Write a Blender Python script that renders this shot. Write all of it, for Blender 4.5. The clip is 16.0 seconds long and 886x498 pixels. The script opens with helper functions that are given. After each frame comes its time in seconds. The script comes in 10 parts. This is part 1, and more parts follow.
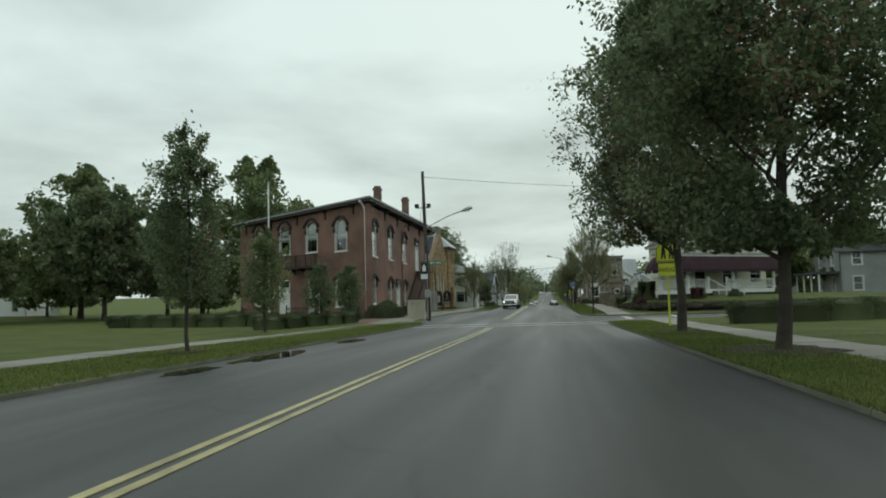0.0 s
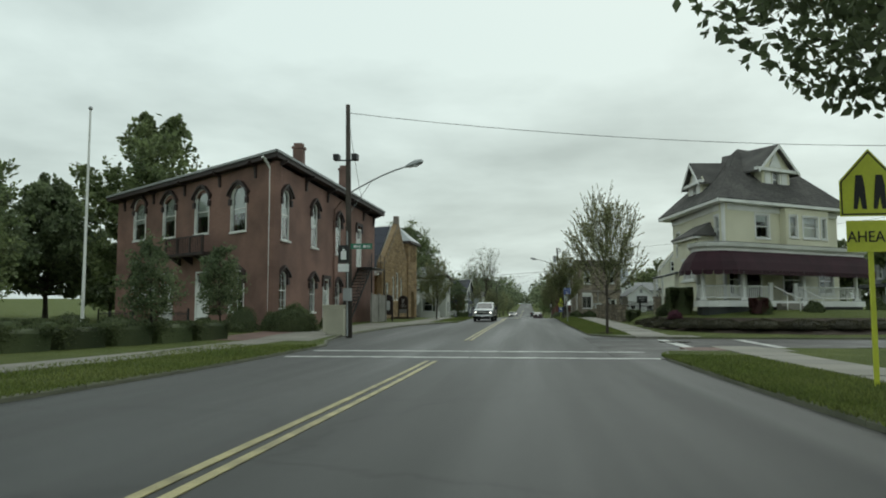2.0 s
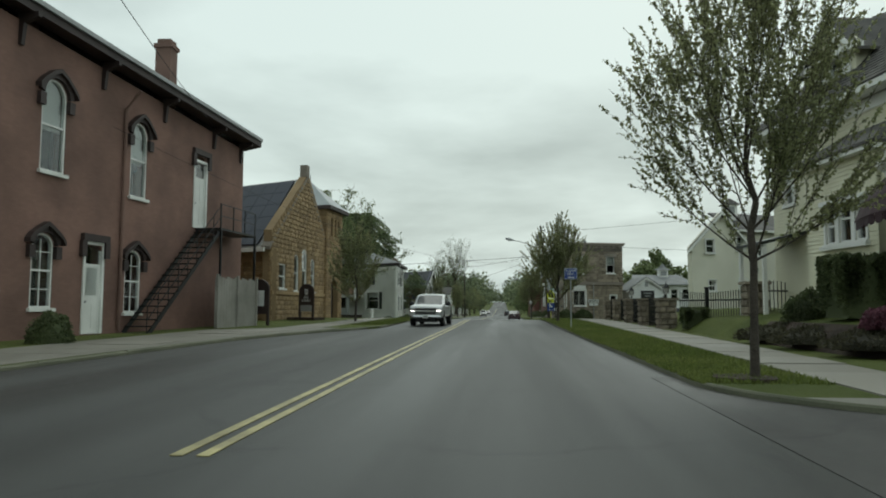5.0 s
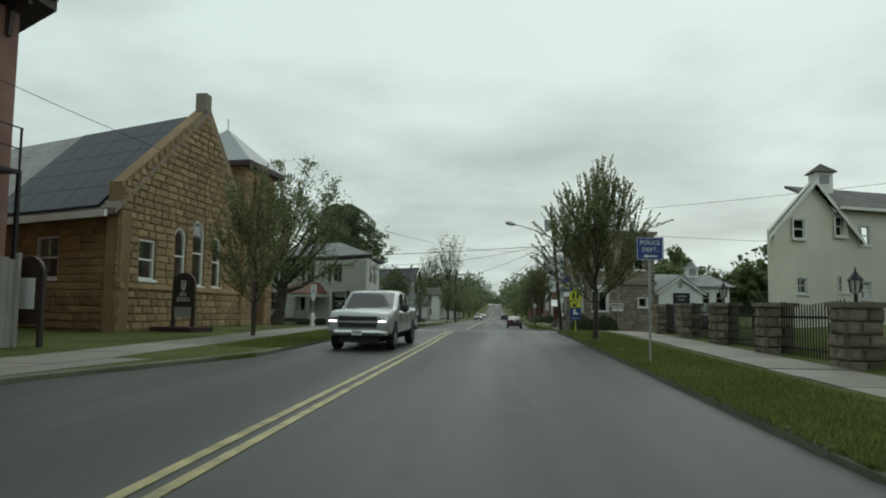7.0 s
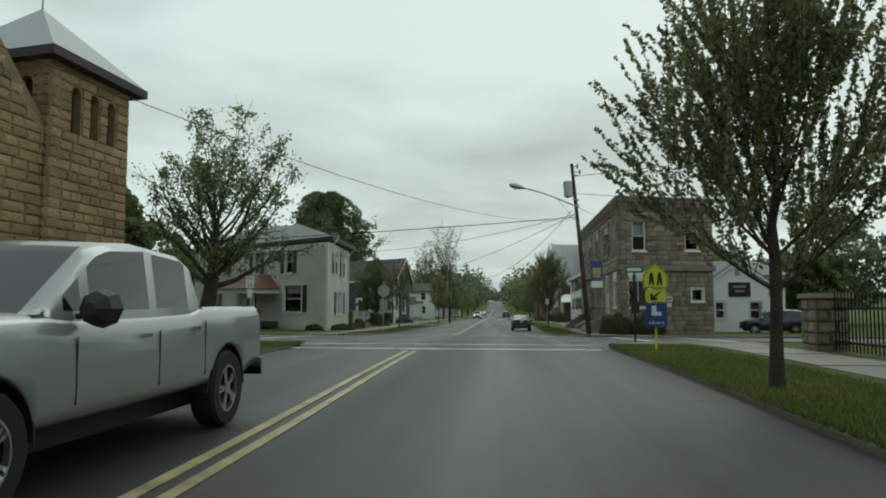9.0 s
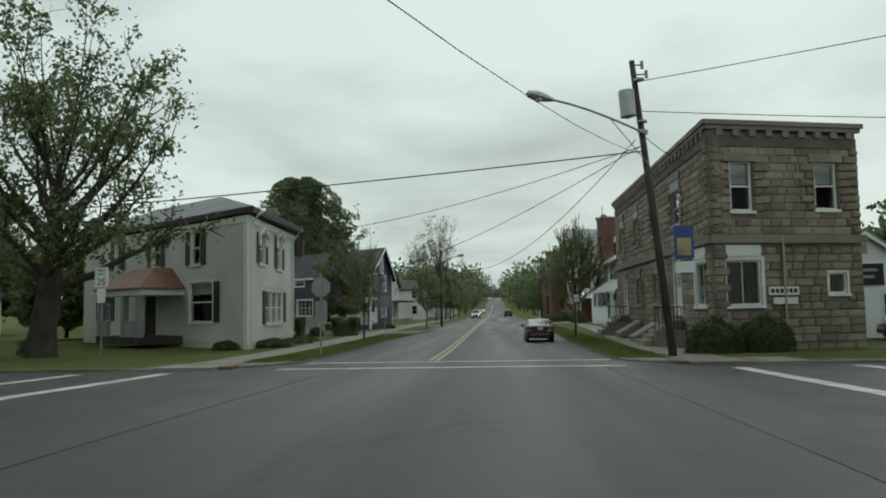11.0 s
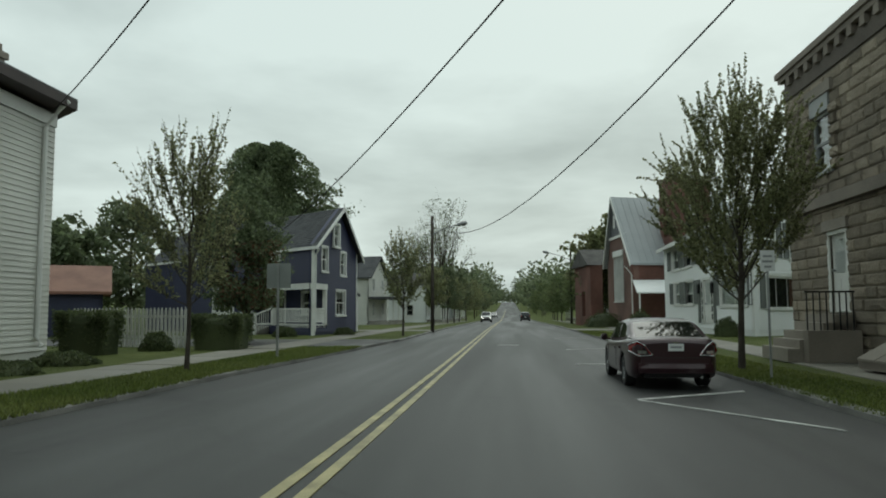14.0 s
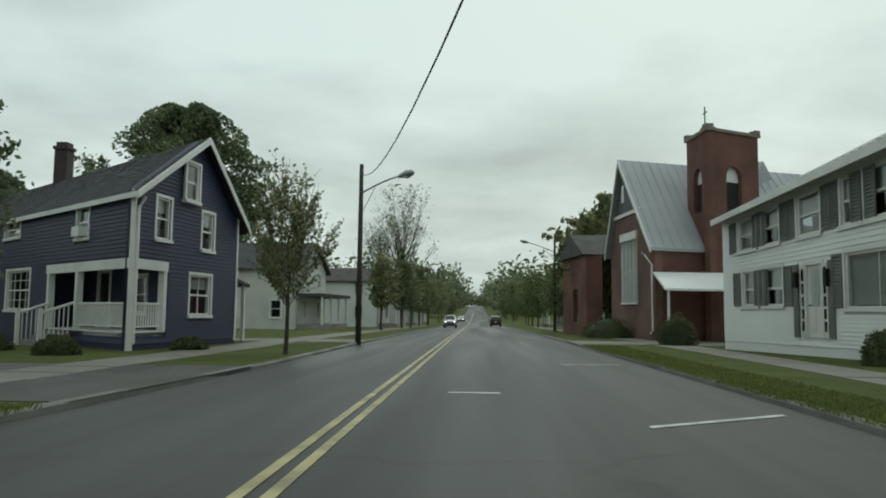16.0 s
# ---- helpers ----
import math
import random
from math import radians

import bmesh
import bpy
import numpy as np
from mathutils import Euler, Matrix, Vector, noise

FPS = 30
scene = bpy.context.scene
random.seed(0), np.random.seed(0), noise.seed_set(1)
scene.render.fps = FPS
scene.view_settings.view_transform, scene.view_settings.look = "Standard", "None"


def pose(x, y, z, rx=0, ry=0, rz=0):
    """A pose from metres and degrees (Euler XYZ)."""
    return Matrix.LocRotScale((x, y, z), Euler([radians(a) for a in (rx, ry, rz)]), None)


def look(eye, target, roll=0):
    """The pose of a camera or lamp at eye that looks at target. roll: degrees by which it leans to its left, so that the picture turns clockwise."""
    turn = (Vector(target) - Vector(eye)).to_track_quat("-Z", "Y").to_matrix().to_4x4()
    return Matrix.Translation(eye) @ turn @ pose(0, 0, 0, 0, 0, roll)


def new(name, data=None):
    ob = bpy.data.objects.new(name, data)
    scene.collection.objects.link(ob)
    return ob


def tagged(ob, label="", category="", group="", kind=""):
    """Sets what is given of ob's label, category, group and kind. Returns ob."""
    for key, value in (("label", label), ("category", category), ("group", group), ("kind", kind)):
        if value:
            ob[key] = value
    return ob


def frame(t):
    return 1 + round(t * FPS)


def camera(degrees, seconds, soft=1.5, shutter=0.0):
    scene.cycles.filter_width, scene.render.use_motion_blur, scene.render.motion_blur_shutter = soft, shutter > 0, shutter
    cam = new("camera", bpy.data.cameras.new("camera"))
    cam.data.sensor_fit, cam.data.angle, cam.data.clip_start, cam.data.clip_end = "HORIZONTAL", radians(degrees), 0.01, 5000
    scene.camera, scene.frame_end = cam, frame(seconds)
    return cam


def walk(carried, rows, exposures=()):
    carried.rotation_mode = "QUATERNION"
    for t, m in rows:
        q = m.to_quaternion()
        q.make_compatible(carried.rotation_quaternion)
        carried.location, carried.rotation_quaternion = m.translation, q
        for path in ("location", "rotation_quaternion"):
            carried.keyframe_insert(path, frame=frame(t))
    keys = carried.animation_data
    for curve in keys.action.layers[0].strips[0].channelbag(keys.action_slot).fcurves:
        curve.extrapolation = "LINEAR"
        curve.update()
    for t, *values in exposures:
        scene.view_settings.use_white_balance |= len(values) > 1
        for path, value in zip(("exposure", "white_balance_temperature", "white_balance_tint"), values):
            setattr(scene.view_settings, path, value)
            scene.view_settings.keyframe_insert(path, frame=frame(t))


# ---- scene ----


def at(x, y, z, yaw, pitch, roll):
    return pose(x, y, z, 90 + pitch, 0, yaw) @ pose(0, 0, 0, 0, 0, roll)


cam = camera(62.2, 16.0, soft=1.9)
walk(cam, [
    (0.0, at(0.00, 0.00, 1.45, 8.09, 4.07, -1.54)),
    (0.5, at(-0.13, 4.70, 1.44, 7.70, 4.44, -1.17)),
    (1.0, at(-0.27, 9.42, 1.42, 7.30, 4.76, -0.42)),
    (1.5, at(-0.42, 14.19, 1.39, 6.88, 4.85, -0.22)),
    (2.0, at(-0.52, 18.88, 1.35, 6.57, 4.76, -0.04)),
    (2.5, at(-0.46, 23.37, 1.30, 6.40, 4.82, 0.35)),
    (3.0, at(-0.43, 27.61, 1.27, 6.20, 4.86, 0.57)),
    (3.5, at(-0.40, 31.74, 1.23, 5.88, 4.93, 0.92)),
    (4.0, at(-0.39, 35.59, 1.20, 5.54, 4.94, 1.01)),
    (4.5, at(-0.43, 39.29, 1.23, 5.14, 4.89, 0.65)),
    (5.0, at(-0.52, 42.64, 1.28, 4.56, 4.63, 0.21)),
    (7.5, at(-0.63, 62.69, 1.48, 4.31, 4.79, 0.96)),
    (8.0, at(-0.61, 66.29, 1.48, 4.38, 4.68, 0.88)),
    (10.5, at(-1.03, 86.28, 1.71, 4.04, 4.52, -0.92)),
    (11.0, at(-1.12, 90.42, 1.76, 4.13, 4.42, -1.02)),
    (11.5, at(-1.21, 94.53, 1.75, 4.57, 4.43, -1.02)),
    (12.0, at(-1.24, 98.47, 1.65, 5.14, 4.54, -0.78)),
    (12.5, at(-1.36, 102.49, 1.50, 5.66, 4.62, -0.52)),
    (13.0, at(-1.50, 106.25, 1.38, 5.80, 4.63, -0.62)),
    (13.5, at(-1.60, 110.38, 1.29, 5.50, 4.69, -0.63)),
    (14.0, at(-1.66, 114.27, 1.19, 5.08, 4.74, -0.23)),
    (14.5, at(-1.67, 118.13, 1.11, 4.48, 4.81, 0.30)),
    (15.0, at(-1.62, 122.20, 1.09, 3.87, 4.95, 0.61)),
    (15.5, at(-1.60, 126.63, 1.08, 3.40, 5.00, 0.51)),
    (16.0, at(-1.67, 130.65, 1.07, 2.68, 5.03, 0.61)),
], exposures=[(0.0, 0.1), (2.5, 0.08), (3.5, 0.05), (5.2, 0.08), (7.3, 0.0), (16.0, 0.0)])

# ---- sky and light: a bright overcast day ----
world = bpy.data.worlds.new("overcast_sky")
scene.world = world
world.use_nodes = True
wn = world.node_tree.nodes
wl = world.node_tree.links
wn.clear()
w_out = wn.new("ShaderNodeOutputWorld")
w_bg = wn.new("ShaderNodeBackground")
w_sky = wn.new("ShaderNodeTexSky")
w_sky.sky_type = "NISHITA"
w_sky.sun_disc = False
w_sky.sun_elevation = radians(48)
w_sky.sun_rotation = radians(20)
w_sky.air_density, w_sky.dust_density = 2.0, 4.0
w_co = wn.new("ShaderNodeTexCoord")
w_sep = wn.new("ShaderNodeSeparateXYZ")
wl.new(w_co.outputs["Generated"], w_sep.inputs[0])
# clouds lie on a flat layer: divide the direction by its height
w_h = wn.new("ShaderNodeMath")
w_h.operation = "MAXIMUM"
w_h.inputs[1].default_value = 0.0
wl.new(w_sep.outputs["Z"], w_h.inputs[0])
w_h2 = wn.new("ShaderNodeMath")
w_h2.operation = "ADD"
w_h2.inputs[1].default_value = 0.16
wl.new(w_h.outputs[0], w_h2.inputs[0])
w_flat = wn.new("ShaderNodeVectorMath")
w_flat.operation = "DIVIDE"
w_cmb = wn.new("ShaderNodeCombineXYZ")
for k in range(3):
    wl.new(w_h2.outputs[0], w_cmb.inputs[k])
wl.new(w_co.outputs["Generated"], w_flat.inputs[0])
wl.new(w_cmb.outputs[0], w_flat.inputs[1])
w_n1 = wn.new("ShaderNodeTexNoise")
w_n1.inputs["Scale"].default_value = 0.8
w_n1.inputs["Detail"].default_value = 6.0
w_n1.inputs["Roughness"].default_value = 0.52
w_n1.inputs["Distortion"].default_value = 0.15
wl.new(w_flat.outputs[0], w_n1.inputs["Vector"])
w_r1 = wn.new("ShaderNodeValToRGB")
w_r1.color_ramp.elements[0].position = 0.34
w_r1.color_ramp.elements[0].color = (0.425, 0.51, 0.49, 1)
w_r1.color_ramp.elements[1].position = 0.60
w_r1.color_ramp.elements[1].color = (0.69, 0.81, 0.775, 1)
wl.new(w_n1.outputs["Fac"], w_r1.inputs[0])
w_mix = wn.new("ShaderNodeMix")
w_mix.data_type = "RGBA"
w_mix.inputs["Factor"].default_value = 0.06
wl.new(w_r1.outputs[0], w_mix.inputs["A"])
w_sc = wn.new("ShaderNodeVectorMath")
w_sc.operation = "SCALE"
w_sc.inputs["Scale"].default_value = 0.12
wl.new(w_sky.outputs[0], w_sc.inputs[0])
wl.new(w_sc.outputs[0], w_mix.inputs["B"])
wl.new(w_mix.outputs["Result"], w_bg.inputs[0])
w_bg.inputs[1].default_value = 1.0
wl.new(w_bg.outputs[0], w_out.inputs[0])

sun_data = bpy.data.lights.new("sun", "SUN")
sun_data.energy, sun_data.angle, sun_data.color = 0.5, radians(40), (0.93, 1.0, 0.93)
sun = new("sun", sun_data)
sun.matrix_world = look((0, 0, 60), (-8, -45, 0))


# ---- materials ----
def material(name, a, b, scale=6.0, rough=0.7, bump=0.2, fine=60.0, metal=0.0, rough_b=None, big=0.35, spec=0.5, dist=0.01, coat=0.0):
    """A surface that varies between two colours at two scales, with fine relief."""
    m = bpy.data.materials.new(name)
    m.use_nodes = True
    n, l = m.node_tree.nodes, m.node_tree.links
    p = n["Principled BSDF"]
    co = n.new("ShaderNodeTexCoord")
    n1 = n.new("ShaderNodeTexNoise")
    n1.inputs["Scale"].default_value, n1.inputs["Detail"].default_value = scale * big, 5.0
    n2 = n.new("ShaderNodeTexNoise")
    n2.inputs["Scale"].default_value, n2.inputs["Detail"].default_value = fine, 3.0
    l.new(co.outputs["Object"], n1.inputs["Vector"])
    l.new(co.outputs["Object"], n2.inputs["Vector"])
    add = n.new("ShaderNodeMath")
    add.operation = "MULTIPLY_ADD"
    add.inputs[1].default_value = 0.35
    l.new(n2.outputs["Fac"], add.inputs[0])
    mul = n.new("ShaderNodeMath")
    mul.operation = "MULTIPLY"
    mul.inputs[1].default_value = 0.65
    l.new(n1.outputs["Fac"], mul.inputs[0])
    l.new(mul.outputs[0], add.inputs[2])
    ramp = n.new("ShaderNodeValToRGB")
    ramp.color_ramp.elements[0].position, ramp.color_ramp.elements[1].position = 0.36, 0.64
    ramp.color_ramp.elements[0].color, ramp.color_ramp.elements[1].color = (*a, 1), (*b, 1)
    l.new(add.outputs[0], ramp.inputs[0])
    l.new(ramp.outputs[0], p.inputs["Base Color"])
    p.inputs["Metallic"].default_value = metal
    p.inputs["Specular IOR Level"].default_value = spec
    p.inputs["Coat Weight"].default_value = coat
    p.inputs["Coat Roughness"].default_value = 0.05
    if rough_b is None:
        p.inputs["Roughness"].default_value = rough
    else:
        mr = n.new("ShaderNodeMapRange")
        mr.inputs["From Min"].default_value, mr.inputs["From Max"].default_value = 0.35, 0.65
        mr.inputs["To Min"].default_value, mr.inputs["To Max"].default_value = rough, rough_b
        l.new(n1.outputs["Fac"], mr.inputs["Value"])
        l.new(mr.outputs[0], p.inputs["Roughness"])
    if bump:
        bp = n.new("ShaderNodeBump")
        bp.inputs["Strength"].default_value, bp.inputs["Distance"].default_value = bump, dist
        l.new(n2.outputs["Fac"], bp.inputs["Height"])
        l.new(bp.outputs[0], p.inputs["Normal"])
    return m


def varied(m, amount=0.35):
    """Lets each piece differ a little in tone from its neighbours."""
    n, l = m.node_tree.nodes, m.node_tree.links
    p = n["Principled BSDF"]
    src = p.inputs["Base Color"].links[0].from_socket
    info = n.new("ShaderNodeObjectInfo")
    geo = n.new("ShaderNodeNewGeometry")
    add = n.new("ShaderNodeMath")
    l.new(info.outputs["Random"], add.inputs[0])
    l.new(geo.outputs["Random Per Island"], add.inputs[1])
    fr = n.new("ShaderNodeMath")
    fr.operation = "FRACT"
    l.new(add.outputs[0], fr.inputs[0])
    mr = n.new("ShaderNodeMapRange")
    mr.inputs["To Min"].default_value, mr.inputs["To Max"].default_value = 1 - amount, 1 + amount
    l.new(fr.outputs[0], mr.inputs["Value"])
    hsv = n.new("ShaderNodeHueSaturation")
    l.new(mr.outputs[0], hsv.inputs["Value"])
    l.new(src, hsv.inputs["Color"])
    l.new(hsv.outputs[0], p.inputs["Base Color"])
    return m


def brick_material(name, c1, c2, mortar, stain=0.35):
    m = material(name, c1, c2, 2.0, 0.85, 0.0)
    n, l = m.node_tree.nodes, m.node_tree.links
    p = n["Principled BSDF"]
    uv = n.new("ShaderNodeUVMap")
    br = n.new("ShaderNodeTexBrick")
    br.inputs["Scale"].default_value = 1.0
    br.inputs["Brick Width"].default_value, br.inputs["Row Height"].default_value = 0.215, 0.072
    br.inputs["Mortar Size"].default_value = 0.005
    br.inputs["Mortar"].default_value = (*mortar, 1)
    br.inputs["Color1"].default_value, br.inputs["Color2"].default_value = (*c1, 1), (*c2, 1)
    l.new(uv.outputs[0], br.inputs["Vector"])
    mix = n.new("ShaderNodeMix")
    mix.data_type = "RGBA"
    mix.inputs["Factor"].default_value = 0.55
    src = p.inputs["Base Color"].links[0].from_socket
    l.new(src, mix.inputs["A"])
    l.new(br.outputs["Color"], mix.inputs["B"])
    st = n.new("ShaderNodeTexNoise")
    st.inputs["Scale"].default_value, st.inputs["Detail"].default_value = 0.45, 6.0
    co = n.new("ShaderNodeTexCoord")
    l.new(co.outputs["Object"], st.inputs["Vector"])
    mr = n.new("ShaderNodeMapRange")
    mr.inputs["From Min"].default_value, mr.inputs["From Max"].default_value = 0.35, 0.65
    mr.inputs["To Min"].default_value, mr.inputs["To Max"].default_value = 1 - stain, 1.1
    l.new(st.outputs["Fac"], mr.inputs["Value"])
    hsv = n.new("ShaderNodeHueSaturation")
    l.new(mr.outputs[0], hsv.inputs["Value"])
    l.new(mix.outputs["Result"], hsv.inputs["Color"])
    l.new(hsv.outputs[0], p.inputs["Base Color"])
    bp = n.new("ShaderNodeBump")
    bp.inputs["Strength"].default_value, bp.inputs["Distance"].default_value = 0.5, 0.008
    bp.invert = True
    l.new(br.outputs["Fac"], bp.inputs["Height"])
    l.new(bp.outputs[0], p.inputs["Normal"])
    return m


def road_material(name, a, b, along=0.07):
    """Damp asphalt: stone grain, wheel tracks along the street, tar seams and patches."""
    m = material(name, a, b, 1.1, 0.42, 0.5, 150.0, rough_b=0.66, dist=0.006, spec=0.42)
    n, l = m.node_tree.nodes, m.node_tree.links
    p = n["Principled BSDF"]
    src = p.inputs["Base Color"].links[0].from_socket
    co = n.new("ShaderNodeTexCoord")
    mp = n.new("ShaderNodeMapping")
    mp.inputs["Scale"].default_value = (1.0, 0.03, 1.0)
    l.new(co.outputs["Object"], mp.inputs["Vector"])
    tr = n.new("ShaderNodeTexNoise")
    tr.inputs["Scale"].default_value, tr.inputs["Detail"].default_value = 0.9, 3.0
    l.new(mp.outputs[0], tr.inputs["Vector"])
    # damp and dry stretches run with the traffic
    mq = n.new("ShaderNodeMapping")
    mq.inputs["Scale"].default_value = (1.6, along, 1.0)
    l.new(co.outputs["Object"], mq.inputs["Vector"])
    l.new(mq.outputs[0], p.inputs["Roughness"].links[0].from_node.inputs["Value"].links[0].from_node.inputs["Vector"])
    cr = n.new("ShaderNodeTexVoronoi")
    cr.feature = "DISTANCE_TO_EDGE"
    cr.inputs["Scale"].default_value = 0.16
    wob = n.new("ShaderNodeTexNoise")
    wob.inputs["Scale"].default_value, wob.inputs["Detail"].default_value = 0.8, 4.0
    l.new(co.outputs["Object"], wob.inputs["Vector"])
    off = n.new("ShaderNodeVectorMath")
    off.operation = "MULTIPLY_ADD"
    off.inputs[1].default_value = (1.6, 1.6, 0)
    l.new(wob.outputs["Color"], off.inputs[0])
    l.new(co.outputs["Object"], off.inputs[2])
    l.new(off.outputs[0], cr.inputs["Vector"])
    seam = n.new("ShaderNodeMapRange")
    seam.inputs["From Min"].default_value, seam.inputs["From Max"].default_value = 0.0, 0.011
    seam.inputs["To Min"].default_value, seam.inputs["To Max"].default_value = 0.62, 1.0
    l.new(cr.outputs["Distance"], seam.inputs["Value"])
    mr = n.new("ShaderNodeMapRange")
    mr.inputs["From Min"].default_value, mr.inputs["From Max"].default_value = 0.35, 0.65
    mr.inputs["To Min"].default_value, mr.inputs["To Max"].default_value = 0.72, 1.25
    l.new(tr.outputs["Fac"], mr.inputs["Value"])
    mu = n.new("ShaderNodeMath")
    mu.operation = "MULTIPLY"
    l.new(mr.outputs[0], mu.inputs[0])
    l.new(seam.outputs[0], mu.inputs[1])
    hsv = n.new("ShaderNodeHueSaturation")
    l.new(mu.outputs[0], hsv.inputs["Value"])
    l.new(src, hsv.inputs["Color"])
    l.new(hsv.outputs[0], p.inputs["Base Color"])
    return m


def plain(name, c, rough=0.5, metal=0.0, spec=0.5):
    return material(name, tuple(v * 0.88 for v in c), tuple(min(1, v * 1.1) for v in c), 4.0, rough, 0.08, 40.0, metal, spec=spec)


def glass_material(name, tint=(0.9, 0.95, 0.95)):
    m = bpy.data.materials.new(name)
    m.use_nodes = True
    p = m.node_tree.nodes["Principled BSDF"]
    p.inputs["Base Color"].default_value = (*tint, 1)
    p.inputs["Roughness"].default_value = 0.03
    p.inputs["IOR"].default_value = 1.5
    p.inputs["Transmission Weight"].default_value = 1.0
    return m


def leaf_material(name, a, b):
    m = material(name, a, b, 1.2, 0.55, 0.0, 25.0, spec=0.35)
    varied(m, 0.45)
    n, l = m.node_tree.nodes, m.node_tree.links
    p = n["Principled BSDF"]
    tr = n.new("ShaderNodeBsdfTranslucent")
    l.new(p.inputs["Base Color"].links[0].from_socket, tr.inputs["Color"])
    mx = n.new("ShaderNodeMixShader")
    mx.inputs[0].default_value = 0.5
    l.new(p.outputs[0], mx.inputs[1])
    l.new(tr.outputs[0], mx.inputs[2])
    l.new(mx.outputs[0], n["Material Output"].inputs["Surface"])
    return m


def lamp_material(name, c, strength):
    m = bpy.data.materials.new(name)
    m.use_nodes = True
    p = m.node_tree.nodes["Principled BSDF"]
    p.inputs["Base Color"].default_value = (*c, 1)
    p.inputs["Emission Color"].default_value = (*c, 1)
    p.inputs["Emission Strength"].default_value = strength
    return m


M_ASPHALT = road_material("wet_asphalt", (0.022, 0.023, 0.022), (0.048, 0.049, 0.047))
M_STREET = road_material("damp_asphalt_patched", (0.028, 0.027, 0.026), (0.058, 0.055, 0.052), 1.0)
M_GRASS = material("mown_grass", (0.065, 0.088, 0.018), (0.125, 0.145, 0.040), 1.6, 0.9, 0.9, 55.0, dist=0.05, spec=0.2)
M_BLADE = leaf_material("grass_blades", (0.10, 0.138, 0.03), (0.175, 0.20, 0.058))
M_CONC = material("damp_concrete", (0.13, 0.122, 0.102), (0.23, 0.215, 0.18), 1.3, 0.6, 0.25, 80.0, rough_b=0.85)
M_KERB = material("worn_kerb_concrete", (0.09, 0.088, 0.08), (0.24, 0.235, 0.215), 2.5, 0.7, 0.4, 60.0)
M_OLDKERB = material("grassed_over_old_kerb", (0.08, 0.085, 0.055), (0.15, 0.15, 0.10), 3.0, 0.8, 0.5, 50.0)
M_RAMP = material("red_ramp_paving", (0.10, 0.055, 0.045), (0.19, 0.105, 0.085), 3.0, 0.7, 0.3, 60.0)
M_MULCH = material("dark_bark_mulch", (0.03, 0.02, 0.015), (0.075, 0.05, 0.036), 8.0, 0.95, 1.0, 45.0, dist=0.05)
M_WHITELINE = material("worn_white_paint", (0.24, 0.24, 0.23), (0.74, 0.74, 0.71), 7.0, 0.5, 0.3, 90.0)
M_YELLOW = material("worn_yellow_paint", (0.2, 0.172, 0.085), (0.5, 0.43, 0.2), 7.0, 0.5, 0.3, 90.0)
M_PUDDLE = material("standing_water", (0.02, 0.02, 0.018), (0.03, 0.03, 0.026), 1.0, 0.03, 0.0)
M_BRICK = brick_material("painted_red_brick", (0.215, 0.118, 0.092), (0.260, 0.146, 0.116), (0.195, 0.125, 0.103))
M_REDBRICK = brick_material("dark_red_brick", (0.155, 0.066, 0.05), (0.205, 0.09, 0.068), (0.18, 0.12, 0.1))
M_TRIM = material("white_painted_wood", (0.66, 0.66, 0.63), (0.82, 0.82, 0.79), 3.0, 0.5, 0.1, 40.0)
M_BROWN = material("dark_brown_painted_wood", (0.022, 0.013, 0.012), (0.045, 0.028, 0.026), 3.0, 0.6, 0.1, 40.0)
M_GLASS = glass_material("window_glass")
M_BLIND = material("pale_window_blind", (0.42, 0.42, 0.39), (0.6, 0.6, 0.56), 3.0, 0.8, 0.1, 30.0)
# near-black colour that stands in for the shade inside openings
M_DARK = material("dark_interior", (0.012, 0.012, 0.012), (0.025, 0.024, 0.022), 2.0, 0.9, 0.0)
M_METALROOF = material("pale_metal_roof", (0.30, 0.32, 0.33), (0.42, 0.44, 0.45), 1.0, 0.45, 0.1, 20.0, rough_b=0.6)
M_SHINGLE = varied(material("grey_brown_shingles", (0.060, 0.056, 0.054), (0.115, 0.108, 0.10), 3.0, 0.9, 0.5, 50.0), 0.2)
M_SHINGLE2 = varied(material("dark_grey_shingles", (0.040, 0.042, 0.046), (0.075, 0.078, 0.082), 3.0, 0.9, 0.5, 50.0), 0.2)
M_SLATE = varied(material("blue_grey_slate", (0.05, 0.055, 0.068), (0.10, 0.105, 0.125), 3.0, 0.55, 0.4, 40.0), 0.25)
M_PALEROOF = varied(material("pale_grey_roof_shingles", (0.30, 0.30, 0.29), (0.42, 0.42, 0.40), 2.0, 0.8, 0.3, 40.0), 0.1)
M_GREYROOF = varied(material("weathered_grey_roofing", (0.15, 0.155, 0.155), (0.23, 0.235, 0.235), 2.0, 0.7, 0.3, 40.0), 0.12)
M_SOLAR = material("dark_solar_panel", (0.010, 0.013, 0.026), (0.018, 0.022, 0.04), 1.0, 0.45, 0.0, spec=0.2)
M_CREAM = material("cream_yellow_siding", (0.62, 0.595, 0.44), (0.73, 0.705, 0.54), 1.5, 0.55, 0.1, 40.0)
M_WHITESIDE = material("weathered_white_siding", (0.50, 0.50, 0.46), (0.66, 0.66, 0.61), 1.2, 0.6, 0.1, 40.0)
M_WHITEVINYL = material("bright_white_vinyl_siding", (0.76, 0.77, 0.76), (0.86, 0.87, 0.86), 1.2, 0.5, 0.08, 40.0)
M_CREAMVINYL = material("pale_cream_vinyl_siding", (0.62, 0.60, 0.50), (0.74, 0.72, 0.61), 1.2, 0.5, 0.08, 40.0)
M_NAVY = material("navy_blue_siding", (0.022, 0.025, 0.060), (0.034, 0.038, 0.085), 1.4, 0.55, 0.1, 40.0)
